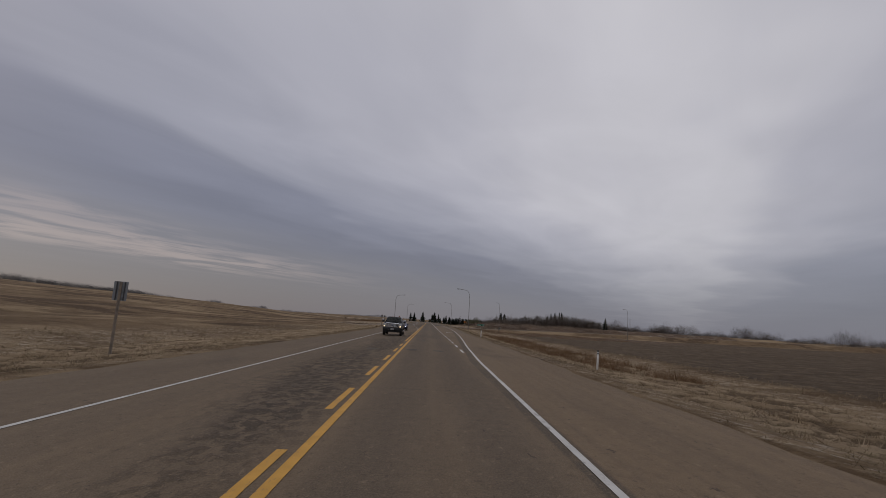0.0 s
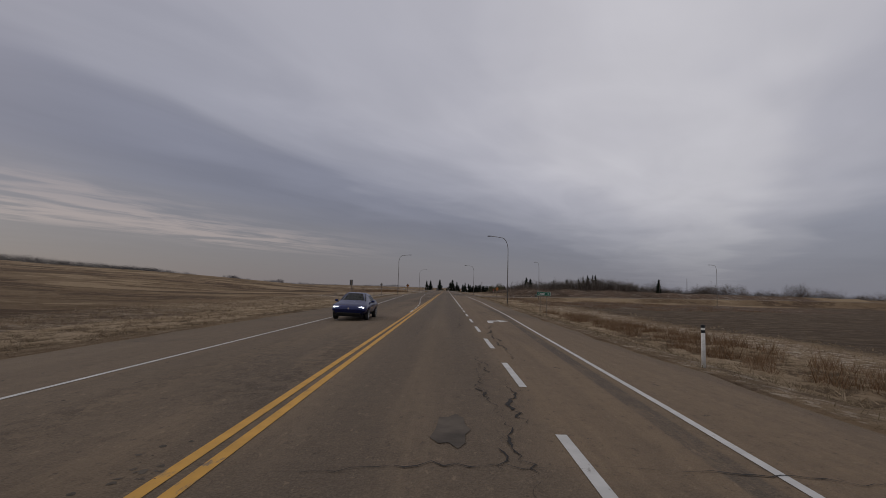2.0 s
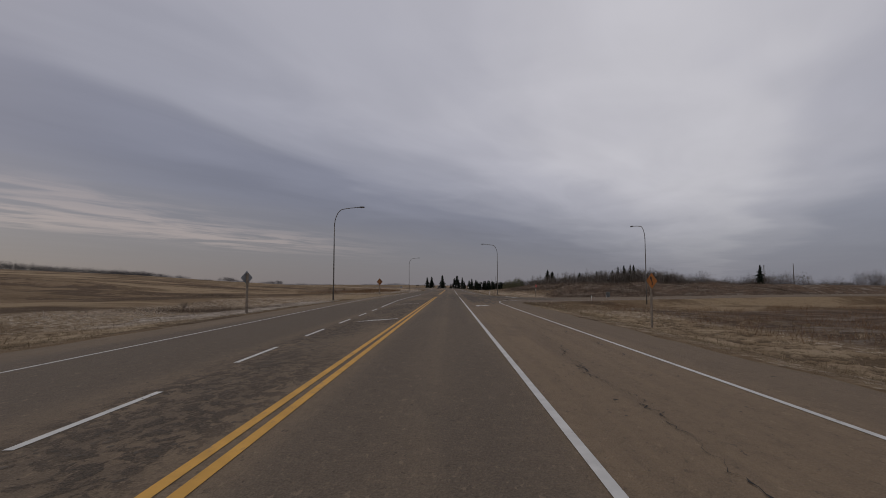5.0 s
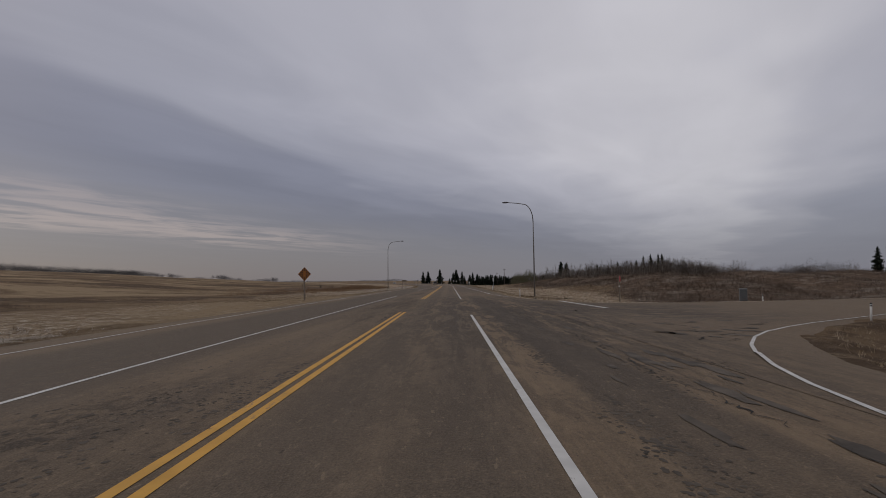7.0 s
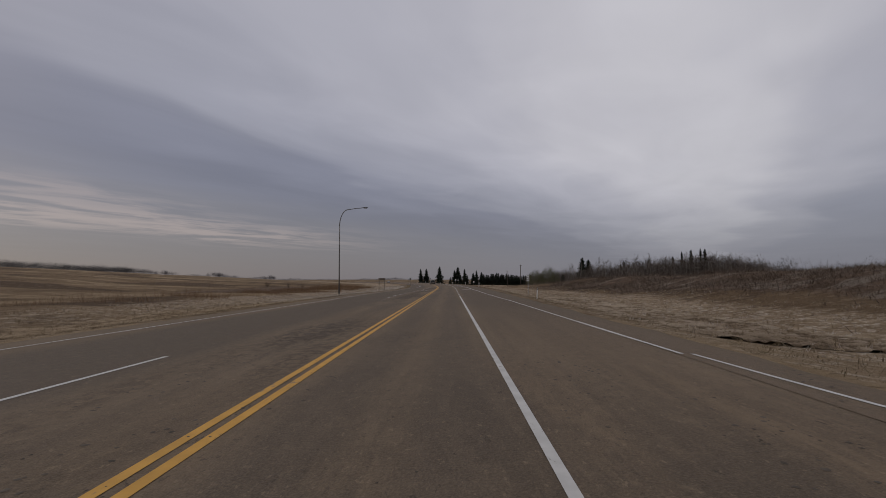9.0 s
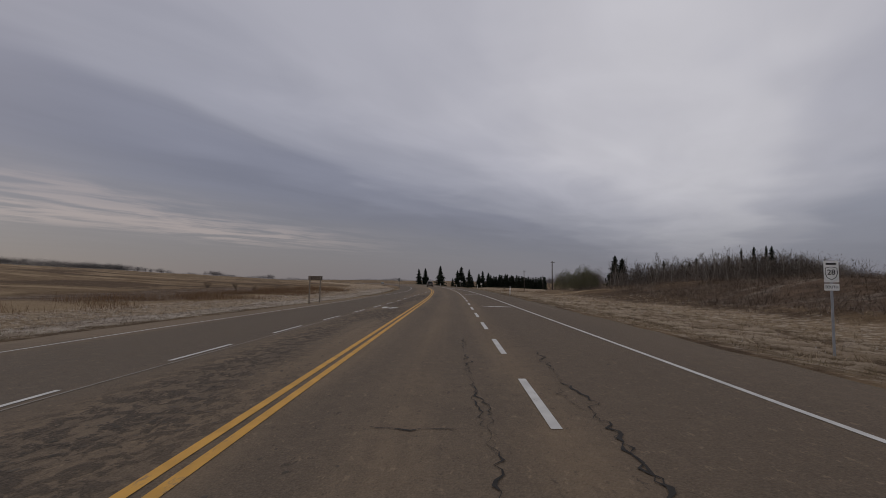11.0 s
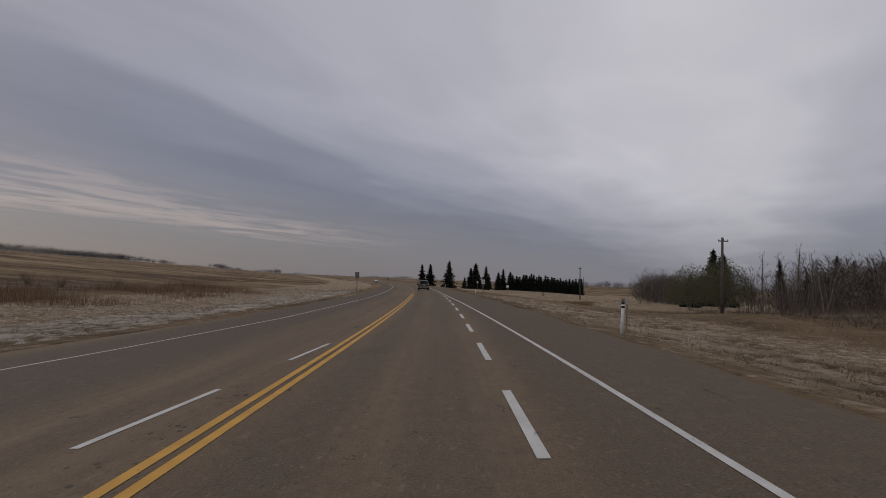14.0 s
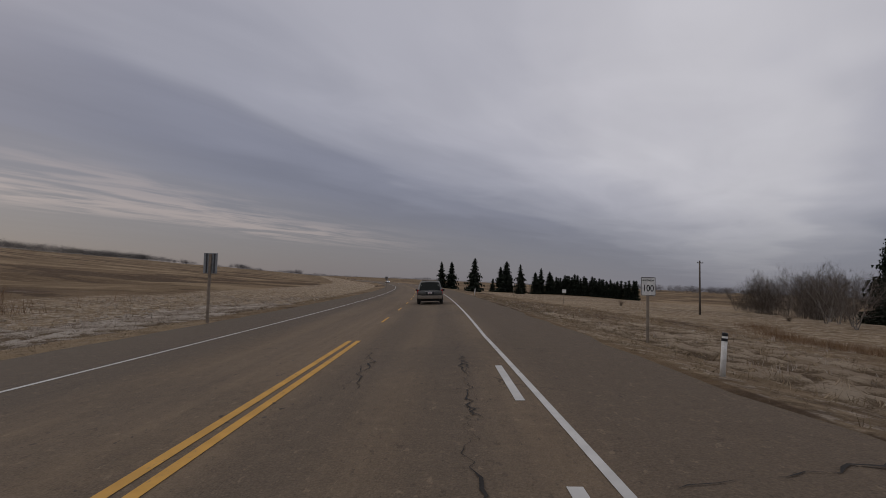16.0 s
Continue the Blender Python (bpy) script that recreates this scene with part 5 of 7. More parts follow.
def station(stations, y):
    ks = [s[0] for s in stations]
    return (y,) + tuple(float(np.interp(y, ks, [s[i] for s in stations])) for i in range(1, 7))


def pane_bm(stations, y0, y1, k0, k1, f0, f1, lift=.008, n=4, skew=0.0):
    """A pane that lies on the body between two stations and two ring points."""
    bm = bmesh.new()
    rows = []
    for i in range(n + 1):
        row = []
        for f in (f0, f1):
            r = ring(station(stations, y0 + (y1 - y0) * i / n + skew * (f - f0)))
            p = r[k0].lerp(r[k1], f)
            row.append(p)
        rows.append(row)
    mid = Vector((0, (y0 + y1) / 2, .6))
    for a, b in zip(rows, rows[1:]):
        nrm = (a[1] - a[0]).cross(b[0] - a[0]).normalized()
        if nrm.dot(a[0] - mid) < 0:
            nrm = -nrm
        for row in ((a, b) if a is rows[0] else (b,)):
            for j in (0, 1):
                row[j] = row[j] + nrm * lift
    vs = [[bm.verts.new(p) for p in r] for r in rows]
    for a, b in zip(vs, vs[1:]):
        bm.faces.new((a[0], a[1], b[1], b[0]))
    bmesh.ops.solidify(bm, geom=bm.faces[:], thickness=.006)
    bmesh.ops.recalc_face_normals(bm, faces=bm.faces)
    return bm


def slant_bm(ya, za, wa, yb, zb, wb, lift, bow=.03, n=8):
    """A windscreen or rear window between a lower and an upper edge."""
    bm = bmesh.new()
    nrm = Vector((0, zb - za, ya - yb)).normalized()
    if nrm.z < 0:
        nrm = -nrm
    rows = []
    for y, z, w in ((ya, za, wa), (yb, zb, wb)):
        row = []
        for i in range(n + 1):
            t = 2 * i / n - 1
            row.append(bm.verts.new(Vector((w * t, y, z - bow * t * t)) + nrm * lift))
        rows.append(row)
    for i in range(n):
        bm.faces.new((rows[0][i], rows[0][i + 1], rows[1][i + 1], rows[1][i]))
    bmesh.ops.solidify(bm, geom=bm.faces[:], thickness=.008)
    bmesh.ops.recalc_face_normals(bm, faces=bm.faces)
    return bm


def lathe_x(profile, n=28):
    """Turns a profile of (x, radius) about the x axis."""
    bm = bmesh.new()
    rings = [[bm.verts.new((x, r * math.cos(2 * math.pi * k / n), r * math.sin(2 * math.pi * k / n))) for k in range(n)] for x, r in profile]
    for a, b in zip(rings, rings[1:]):
        for k in range(n):
            bm.faces.new((a[k], a[(k + 1) % n], b[(k + 1) % n], b[k]))
    bm.faces.new(rings[0])
    bm.faces.new(rings[-1][::-1])
    bmesh.ops.recalc_face_normals(bm, faces=bm.faces)
    return bm


def add_wheel(car, x, y, r, w, spokes=5):
    s = 1 if x > 0 else -1
    wheel = part("wheel", lathe_x([(-w / 2, r * .62), (-w / 2, r * .9), (-w * .36, r), (w * .36, r), (w / 2, r * .9), (w / 2, r * .62)]), RUBBER, car, "dusty black tyre", True, pose(x, y, r))
    rim = bmesh.new()
    for k in range(spokes):
        a = 2 * math.pi * k / spokes
        box_bm(.035, r * .17, r * .58, (0, 0, r * .33), .012, bm=rim)
        bmesh.ops.rotate(rim, verts=rim.verts[:], cent=(0, 0, 0), matrix=Matrix.Rotation(2 * math.pi / spokes, 3, "X"))
    bmesh.ops.translate(rim, verts=rim.verts, vec=(s * w * .46, 0, 0))
    part("rim", rim, ALLOY, wheel, "silver alloy spokes")
    part("rim_lip", lathe_x([(s * w * .40, r * .60), (s * w * .505, r * .64), (s * w * .505, r * .57), (s * w * .36, r * .50)]), ALLOY, wheel, smooth_faces=True)
    part("brake_disc", lathe_x([(s * w * .25, r * .5), (s * w * .27, r * .5), (s * w * .27, .02)]), BLACK_PLASTIC, wheel)


def arch_bm(x, y, r):
    """A half ring just proud of the flank, black for the wheel arch's shade."""
    bm = bmesh.new()
    s = 1 if x > 0 else -1
    o_, i_ = [], []
    for k in range(13):
        a = math.pi * k / 12
        o_.append(bm.verts.new((x, y + r * 1.2 * math.cos(a), r * .95 + r * 1.16 * math.sin(a))))
        i_.append(bm.verts.new((x - s * .02, y + r * .9 * math.cos(a), r * .95 + r * .9 * math.sin(a))))
    for k in range(12):
        bm.faces.new((o_[k], o_[k + 1], i_[k + 1], i_[k]))
    bmesh.ops.solidify(bm, geom=bm.faces[:], thickness=.01)
    return bm


def mirror_part(car, x, y, z, paint, w=.20, h=.17):
    m_ = part("door_mirror", box_bm(w, .10, h, (x, y, z), .04), paint, car)
    part("mirror_arm", box_bm(.12, .05, .04, (x * .93, y + .02, z - h * .4), .01), BLACK_PLASTIC, m_)


def build_minivan(m):
    van = tagged(empty("minivan", m), "dusty grey minivan with tan lower cladding in the driving lane", "minivan")
    paint = plain("dusty_grey_van_paint", (0.072, 0.074, 0.072), .38, .3, .5, vary=.1, scale=2, dirt=((0.13, 0.115, 0.095), .5))
    tan = plain("tan_van_cladding", (0.235, 0.195, 0.155), .5, .1, vary=.1, dirt=((0.13, 0.11, 0.09), .5))
    st = [(-2.50, .62, .95, 1.02, .80, .90, .82), (-2.42, .52, .98, 1.10, .88, .95, .80), (-2.22, .42, 1.0, 1.42, .92, .97, .76), (-2.02, .38, 1.02, 1.68, .93, .975, .72), (-1.7, .35, 1.02, 1.735, .94, .98, .72), (-.6, .32, 1.0, 1.755, .94, .98, .73), (.45, .32, .99, 1.74, .94, .98, .72), (.85, .32, .98, 1.68, .94, .98, .72), (1.30, .32, .97, 1.36, .94, .98, .76), (1.62, .32, .96, 1.14, .93, .97, .82), (2.2, .34, .90, 1.0, .92, .95, .80), (2.5, .42, .72, .80, .84, .88, .70)]
    part("body", loft_bm(st), paint, van, smooth_faces=True)
    part("rear_window", slant_bm(-2.46, 1.06, .80, -2.04, 1.65, .66, .035, .05), GLASS, van)
    part("windscreen", slant_bm(1.58, 1.16, .78, .88, 1.66, .66, .03, .03), GLASS, van)
    for s, k in ((1, 3), (-1, 10)):
        a, b = (3, 4) if s > 0 else (10, 9)
        part("side_window", pane_bm(st, -1.98, -1.02, a, b, .08, .88), GLASS, van, "dark rear side window")
        part("side_window", pane_bm(st, -.96, .22, a, b, .08, .90), GLASS, van, "dark sliding door window")
        part("side_window", pane_bm(st, .32, 1.02, a, b, .06, .86, skew=-.06), GLASS, van, "front door window")
        for y in (-.985, .27, 1.18):
            part("door_seam", box_bm(.006, .014, .72, (s * .985, y, .70), 0), BLACK_PLASTIC, van)
        for y in (.02, .46):
            part("door_handle", box_bm(.03, .15, .035, (s * .985, y, .93), .01), paint, van)
        part("lower_cladding", box_bm(.03, 1.9, .24, (s * .965, .10, .47), .01), tan, van, "tan lower door cladding")
        part("tail_lamp", box_bm(.13, .13, .36, (s * .885, -2.40, .93), .03), TAIL_RED, van, "red tail lamp cluster")
        part("roof_rail", tube_bm([(s * .58, -1.75, 1.74), (s * .58, -1.55, 1.80), (s * .58, .15, 1.80), (s * .58, .4, 1.75)], .022, 6), BLACK_PLASTIC, van)
        mirror_part(van, s * 1.08, .98, 1.02, BLACK_PLASTIC)
        for y in (-1.62, 1.55):
            part("arch_shade", arch_bm(s * .982, y, .33), BLACK_PLASTIC, van)
            add_wheel(van, s * .87, y, .335, .22, 5)
    for y in (-1.1, -.2):
        part("roof_bar", box_bm(1.16, .05, .03, (0, y, 1.805), .01), BLACK_PLASTIC, van)
    bumper = part("rear_bumper", box_bm(1.86, .26, .28, (0, -2.47, .54), .07), tan, van, "tan moulded rear bumper")
    part("step_pad", box_bm(1.25, .20, .02, (0, -2.48, .685), .008), BLACK_PLASTIC, bumper)
    for x in (-.62, -.28, .28, .62):
        part("parking_sensor", tube_bm([(x, -2.595, .56), (x, -2.61, .56)], .022, 10), BLACK_PLASTIC, bumper)
    part("plate_recess", box_bm(.62, .02, .20, (0, -2.515, .86), .02), BLACK_PLASTIC, van)
    plate = part("number_plate", box_bm(.31, .012, .155, (0, -2.53, .85), .008), PLATE, van, "white number plate")
    part("bar", box_bm(.22, .004, .06, (0, -2.538, .845)), plain("plate_ink", (0.24, 0.07, 0.08), .5), plate)
    part("chrome_strip", box_bm(.72, .02, .03, (0, -2.51, .97), .008), CHROME, van)
    part("emblem", tube_bm([(0, -2.475, 1.035), (0, -2.49, 1.035)], .055, 14), CHROME, van)
    part("wiper", box_bm(.42, .015, .018, (.12, -2.49, 1.085), .004), BLACK_PLASTIC, van)
    part("front_bumper", box_bm(1.78, .2, .3, (0, 2.44, .5), .08), tan, van)
    part("underbody", box_bm(1.5, 4.3, .16, (0, 0, .30), .03), BLACK_PLASTIC, van)
    return van


def build_pickup(m):
    tr = tagged(empty("pickup_truck", m), "black crew-cab pickup truck with a chrome grille and lit headlamps", "pickup truck")
    paint = plain("black_truck_paint", (0.004, 0.004, 0.005), .12, 0, .22, dirt=((0.03, 0.026, 0.022), .15))
    low = [(-3.1, .72, 1.02, 1.34, .93, .98, .95), (-3.0, .66, 1.05, 1.37, .95, 1.0, .97), (-1.15, .62, 1.05, 1.37, .96, 1.0, .97), (-1.0, .60, 1.05, 1.34, .96, 1.0, .95), (1.35, .60, 1.05, 1.36, .96, 1.0, .94), (1.55, .60, 1.08, 1.42, .96, 1.0, .93), (2.75, .62, 1.08, 1.37, .96, 1.0, .90), (3.0, .66, 1.05, 1.32, .94, .98, .86), (3.08, .70, 1.0, 1.26, .90, .95, .82)]
    cab = [(-1.12, 1.28, 1.31, 1.40, .90, .96, .86), (-.86, 1.26, 1.36, 1.86, .92, .96, .74), (-.55, 1.24, 1.36, 1.95, .92, .965, .74), (.55, 1.24, 1.36, 1.97, .92, .965, .74), (.78, 1.24, 1.36, 1.92, .92, .965, .74), (1.25, 1.24, 1.38, 1.60, .92, .965, .80), (1.60, 1.24, 1.38, 1.43, .90, .95, .88)]
    part("body", loft_bm(low), paint, tr, smooth_faces=False)
    part("cab", loft_bm(cab), paint, tr, smooth_faces=True)
    part("windscreen", slant_bm(1.52, 1.46, .84, .82, 1.90, .69, .03, .03), GLASS, tr)
    part("wiper", box_bm(1.2, .02, .02, (0, 1.56, 1.47), .004), BLACK_PLASTIC, tr)
    part("hood_bulge", box_bm(1.05, 1.35, .06, (0, 2.2, 1.405), .028), paint, tr)
    gr = part("grille", box_bm(1.36, .10, .50, (0, 3.10, 1.09), .06), CHROME, tr, "large chrome grille surround")
    part("grille_mesh", box_bm(1.16, .03, .36, (0, 3.148, 1.07), .01), BLACK_PLASTIC, gr)
    for z in (1.15, 1.03, .93):
        b_ = part("grille_bar", box_bm(1.12, .035, .062, (0, 3.160, z), .012), CHROME, gr)
    part("emblem", tube_bm([(0, 3.18, 1.09), (0, 3.20, 1.09)], .085, 16), plain("blue_grey_oval", (0.05, 0.06, 0.09), .3), gr)
    for s in (1, -1):
        hl = part("headlamp", box_bm(.27, .14, .36, (s * .82, 3.05, 1.06), .035), LAMP_CLEAR, tr, "tall rectangular headlamp")
        part("lit_reflector", box_bm(.12, .02, .09, (s * .82, 3.122, .97), .02), HEADLIGHT, hl, "lit amber-white reflector")
        a, b = (3, 4) if s > 0 else (10, 9)
        part("side_window", pane_bm(cab, -.80, -.10, a, b, .10, .84), GLASS, tr)
        part("side_window", pane_bm(cab, .0, .92, a, b, .10, .84, skew=-.08), GLASS, tr)
        mm = part("tow_mirror", box_bm(.22, .14, .34, (s * 1.16, 1.02, 1.52), .04), BLACK_PLASTIC, tr, "tall towing mirror")
        part("mirror_cap", box_bm(.23, .05, .15, (s * 1.16, 1.10, 1.60), .03), CHROME, mm)
        part("mirror_arm", box_bm(.20, .05, .04, (s * 1.0, 1.02, 1.42), .01), BLACK_PLASTIC, mm)
        for y in (-.06, 1.25, -1.02):
            part("door_seam", box_bm(.006, .014, .66, (s * 1.003, y, 1.0)), BLACK_PLASTIC, tr)
        for y in (.12, -.90):
            part("door_handle", box_bm(.03, .16, .04, (s * 1.005, y, 1.20), .01), CHROME, tr)
        part("running_board", tube_bm([(s * 1.0, -1.05, .52), (s * 1.02, -.9, .50), (s * 1.02, 1.05, .50), (s * 1.0, 1.2, .52)], .05, 8), CHROME, tr)
        part("tow_hook", box_bm(.05, .08, .06, (s * .34, 3.18, .62), .01), CHROME, tr)
        part("fog_lamp", tube_bm([(s * .70, 3.17, .66), (s * .70, 3.185, .66)], .06, 12), LAMP_CLEAR, tr)
        for y in (-1.95, 2.02):
            part("arch_shade", arch_bm(s * 1.004, y, .42), BLACK_PLASTIC, tr)
            add_wheel(tr, s * .89, y, .42, .27, 6)
    part("front_bumper", box_bm(1.98, .26, .30, (0, 3.06, .69), .06), BLACK_PLASTIC, tr, "black front bumper")
    part("air_dam", box_bm(1.7, .12, .20, (0, 3.0, .47), .03), BLACK_PLASTIC, tr)
    pl = part("number_plate", box_bm(.31, .012, .13, (0, 3.198, .69), .008), PLATE, tr)
    part("bar", box_bm(.22, .004, .05, (0, 3.206, .69)), SIGN_BLACK, pl)
    for i, x in enumerate((-.5, -.25, 0, .25, .5)):
        part("roof_marker", box_bm(.10, .06, .025, (x, .62, 1.985), .008), plain("amber_marker", (0.35, 0.12, 0.02), .3), tr)
    part("underbody", box_bm(1.2, 5.6, .2, (0, 0, .55), .03), BLACK_PLASTIC, tr)
    return tr


def build_sedan(m, colour, name="sedan", label="dark blue sedan with bright white headlamps"):
    car = tagged(empty(name, m), label, "car")
    paint = plain(name + "_paint_" + label.split()[0], colour, .16, .25, .5, dirt=((0.03, 0.028, 0.03), .06))
    st = [(-2.30, .45, .75, .95, .78, .84, .70), (-2.1, .36, .82, 1.05, .86, .90, .72), (-1.55, .30, .86, 1.10, .88, .92, .70), (-.85, .28, .88, 1.37, .88, .92, .58), (-.2, .28, .88, 1.42, .88, .92, .57), (.25, .28, .88, 1.39, .88, .92, .57), (1.05, .28, .87, 1.0, .88, .92, .70), (1.9, .30, .78, .86, .87, .90, .68), (2.25, .36, .64, .72, .82, .86, .62), (2.34, .42, .58, .62, .72, .78, .55)]
    part("body", loft_bm(st), paint, car, smooth_faces=True)
    part("windscreen", slant_bm(1.0, 1.02, .68, .28, 1.37, .54, .025, .03), GLASS, car)
    part("rear_window", slant_bm(-1.5, 1.11, .66, -.88, 1.36, .54, .02, .03), GLASS, car)
    part("front_grille", box_bm(1.20, .05, .20, (0, 2.31, .45), .03), BLACK_PLASTIC, car)
    part("front_lip", box_bm(1.25, .10, .07, (0, 2.20, .33), .02), BLACK_PLASTIC, car)
    part("emblem", tube_bm([(0, 2.335, .63), (0, 2.345, .63)], .05, 12), CHROME, car)
    for s in (1, -1):
        hl = part("headlamp", box_bm(.40, .12, .10, (s * .62, 2.19, .69), .03), LAMP_CLEAR, car)
        part("lit_strip", box_bm(.33, .02, .045, (s * .62, 2.255, .69), .012), HEADLIGHT_COOL, hl, "lit white strip")
        a, b = (3, 4) if s > 0 else (10, 9)
        part("side_window", pane_bm(st, -1.0, -.25, a, b, .1, .85), GLASS, car)
        part("side_window", pane_bm(st, -.18, .55, a, b, .1, .85), GLASS, car)
        part("tail_lamp", box_bm(.3, .1, .12, (s * .62, -2.22, .85), .02), TAIL_RED, car)
        mirror_part(car, s * 1.0, .60, .98, paint, .18, .12)
        for y in (-1.38, 1.40):
            part("arch_shade", arch_bm(s * .925, y, .32), BLACK_PLASTIC, car)
            add_wheel(car, s * .82, y, .32, .21, 5)
    part("underbody", box_bm(1.4, 4.0, .12, (0, 0, .26), .02), BLACK_PLASTIC, car)
    return car


def road_pose(o, y, extra=0.0):
    x = float(xc(y)) + o
    s = float(cross_fall(y))
    roll = math.degrees(math.atan(s)) if o > 0 else -math.degrees(math.atan(max(.02, -s)))
    return pose(x, y, float(road_z(o, y)) + .008, 0, 0, heading(y)) @ pose(0, 0, 0, 0, roll, extra)


build_minivan(road_pose(1.86, 474.4))
build_pickup(road_pose(-2.15, 57.0, 180))
build_sedan(road_pose(-2.75, 84.8, 180), (0.010, 0.017, 0.085))
build_sedan(road_pose(-2.0, 690.0, 180), (0.55, 0.55, 0.55), "sedan", "white distant sedan with bright headlamps")

# ============ trees ============
RNG = np.random.default_rng(11)


def prisms(segs, sides=3):
    """Tapered prisms from rows of (p0, p1, r0, r1)."""
    p0, p1 = np.array([s[0] for s in segs]), np.array([s[1] for s in segs])
    r0, r1 = np.array([s[2] for s in segs]), np.array([s[3] for s in segs])
    d = p1 - p0
    d /= np.linalg.norm(d, axis=1)[:, None] + 1e-9
    ref = np.where(np.abs(d[:, 2:3]) < .9, [[0, 0, 1.0]], [[1.0, 0, 0]])
    a = np.cross(d, ref)
    a /= np.linalg.norm(a, axis=1)[:, None]
    b = np.cross(d, a)
    v, n = [], len(segs)
    for p, r in ((p0, r0), (p1, r1)):
        for k in range(sides):
            t = 2 * math.pi * k / sides
            v.append(p + (a * math.cos(t) + b * math.sin(t)) * r[:, None])
    V = np.stack(v, 1).reshape(-1, 3)
    base = np.arange(n)[:, None] * 2 * sides
    F = np.concatenate([base + np.array([k, (k + 1) % sides, sides + (k + 1) % sides, sides + k]) for k in range(sides)])
    return V, F


def branch(segs, p, d, length, r, bend, n=3):
    """A wandering branch; returns its points."""
    pts = [np.array(p, float)]
    d = np.array(d, float)
    for k in range(n):
        d = d + RNG.normal(0, bend, 3)
        d /= np.linalg.norm(d)
        q = pts[-1] + d * length / n
        segs.append((pts[-1], q, r * (1 - .75 * k / n), r * (1 - .75 * (k + 1) / n)))
        pts.append(q)
    return pts, d


def bare_tree_meshes(h, spread, forks=1, limbs=16, lean=.35, low=.25, fine=5):
    """Trunk and crown meshes of a leafless broadleaf tree."""
    trunk, crown = bmesh.new(), []
    for f in range(forks):
        ang = 2 * math.pi * f / max(1, forks) + RNG.uniform(0, 1)
        tilt = lean if forks > 1 else .05
        d0 = (math.cos(ang) * tilt, math.sin(ang) * tilt, 1)
        r0 = .013 * h / math.sqrt(forks) + .02
        pts, _ = branch([], (0, 0, -.3), d0, h * RNG.uniform(.8, 1), r0, .07, 6)
        tube_bm(pts, [r0 * (1 - .14 * k) for k in range(7)], 6, trunk, False)
        pts = np.array(pts)
        for _ in range(limbs):
            t = RNG.uniform(low, .97)
            i = min(int(t * 6), 5)
            p = pts[i] + (pts[i + 1] - pts[i]) * (t * 6 - i)
            a = RNG.uniform(0, 2 * math.pi)
            up = RNG.uniform(.55, 1.6)
            L = spread * (1.15 - t * .8) * RNG.uniform(.7, 1.2)
            q, dd = branch(crown, p, (math.cos(a), math.sin(a), up), L, .0055 * h * (1.2 - t), .22, 3)
            for _ in range(fine):
                j = RNG.integers(1, 4)
                q2, d2 = branch(crown, q[j], dd + RNG.normal(0, .7, 3) + (0, 0, .25), L * RNG.uniform(.3, .6), .0017 * h, .25, 2)
                for _ in range(2):
                    branch(crown, q2[RNG.integers(0, 3)], d2 + RNG.normal(0, .7, 3) + (0, 0, .2), L * RNG.uniform(.15, .4), .0009 * h, .2, 1)
    tm = bpy.data.meshes.new("trunk")
    trunk.to_mesh(tm)
    trunk.free()
    tm.materials.append(BARK)
    return tm, mesh_np("crown", *prisms(crown, 3), WOOD_TWIGS)


def spruce_meshes(h, width, power=.62, step=.030):
    bm = tube_bm([(0, 0, -.4), (0, 0, h * .5), (0, 0, h * .99)], [.016 * h, .010 * h, .01], 6)
    tm = bpy.data.meshes.new("trunk")
    bm.to_mesh(tm)
    bm.free()
    tm.materials.append(DARK_BARK)
    V, F = [], []
    z, n = h * .06, 0
    while z < h * .985:
        t = z / h
        R = width * (1 - t) ** power * (.80 + .20 * math.sin(z * 5 + 2 * math.sin(z * 1.7))) * RNG.uniform(.75, 1.1) + .08
        k = max(7, int(15 * (1 - t) + 5))
        for b in range(k):
            a = 2 * math.pi * (b + RNG.uniform(-.35, .35)) / k
            r = R * RNG.uniform(.55, 1.25)
            ca, sa = math.cos(a), math.sin(a)
            droop = RNG.uniform(.12, .38) * r
            for s_, f in ((.25, .55), (.5, .8), (.72, 1.0)):
                w = r * .36 * (1.15 - s_) + .03
                c = np.array([ca * r * s_, sa * r * s_, z - droop * s_ + RNG.uniform(-.05, .05)])
                side = np.array([-sa, ca, 0]) * w
                tip = np.array([ca * r * f, sa * r * f, z - droop * f * .9 + RNG.uniform(-.02, .10)])
                hang = np.array([ca * r * (s_ + .1), sa * r * (s_ + .1), z - droop * s_ - w * 1.25])
                V += [c + side, c - side, tip, c + side * .6, tip * .5 + c * .5, hang, c - side * .6]
                F += [(n, n + 1, n + 2), (n + 3, n + 4, n + 5), (n + 6, n + 4, n + 5)]
                n += 7
        z += h * step * (1.15 - .55 * t)
    # dense dark heart of the crown
    rings, sides = 26, 14
    for i_ in range(rings):
        t = .05 + .92 * i_ / (rings - 1)
        for k in range(sides):
            a = 2 * math.pi * k / sides
            rr = width * (1 - t) ** .75 * RNG.uniform(.12, .48) + .02
            V.append(np.array([rr * math.cos(a), rr * math.sin(a), h * t + RNG.uniform(-.015, .015) * h]))
    for i_ in range(rings - 1):
        for k in range(sides):
            a, b = n + i_ * sides + k, n + i_ * sides + (k + 1) % sides
            F += [(a, b, b + sides), (a, b + sides, a + sides)]
    n = len(V)
    V += [np.array([.10, 0, h * .94]), np.array([-.10, .05, h * .94]), np.array([0, 0, h * 1.02])]
    F += [(n, n + 1, n + 2)]
    return tm, mesh_np("crown", np.array(V), np.array(F), NEEDLES)


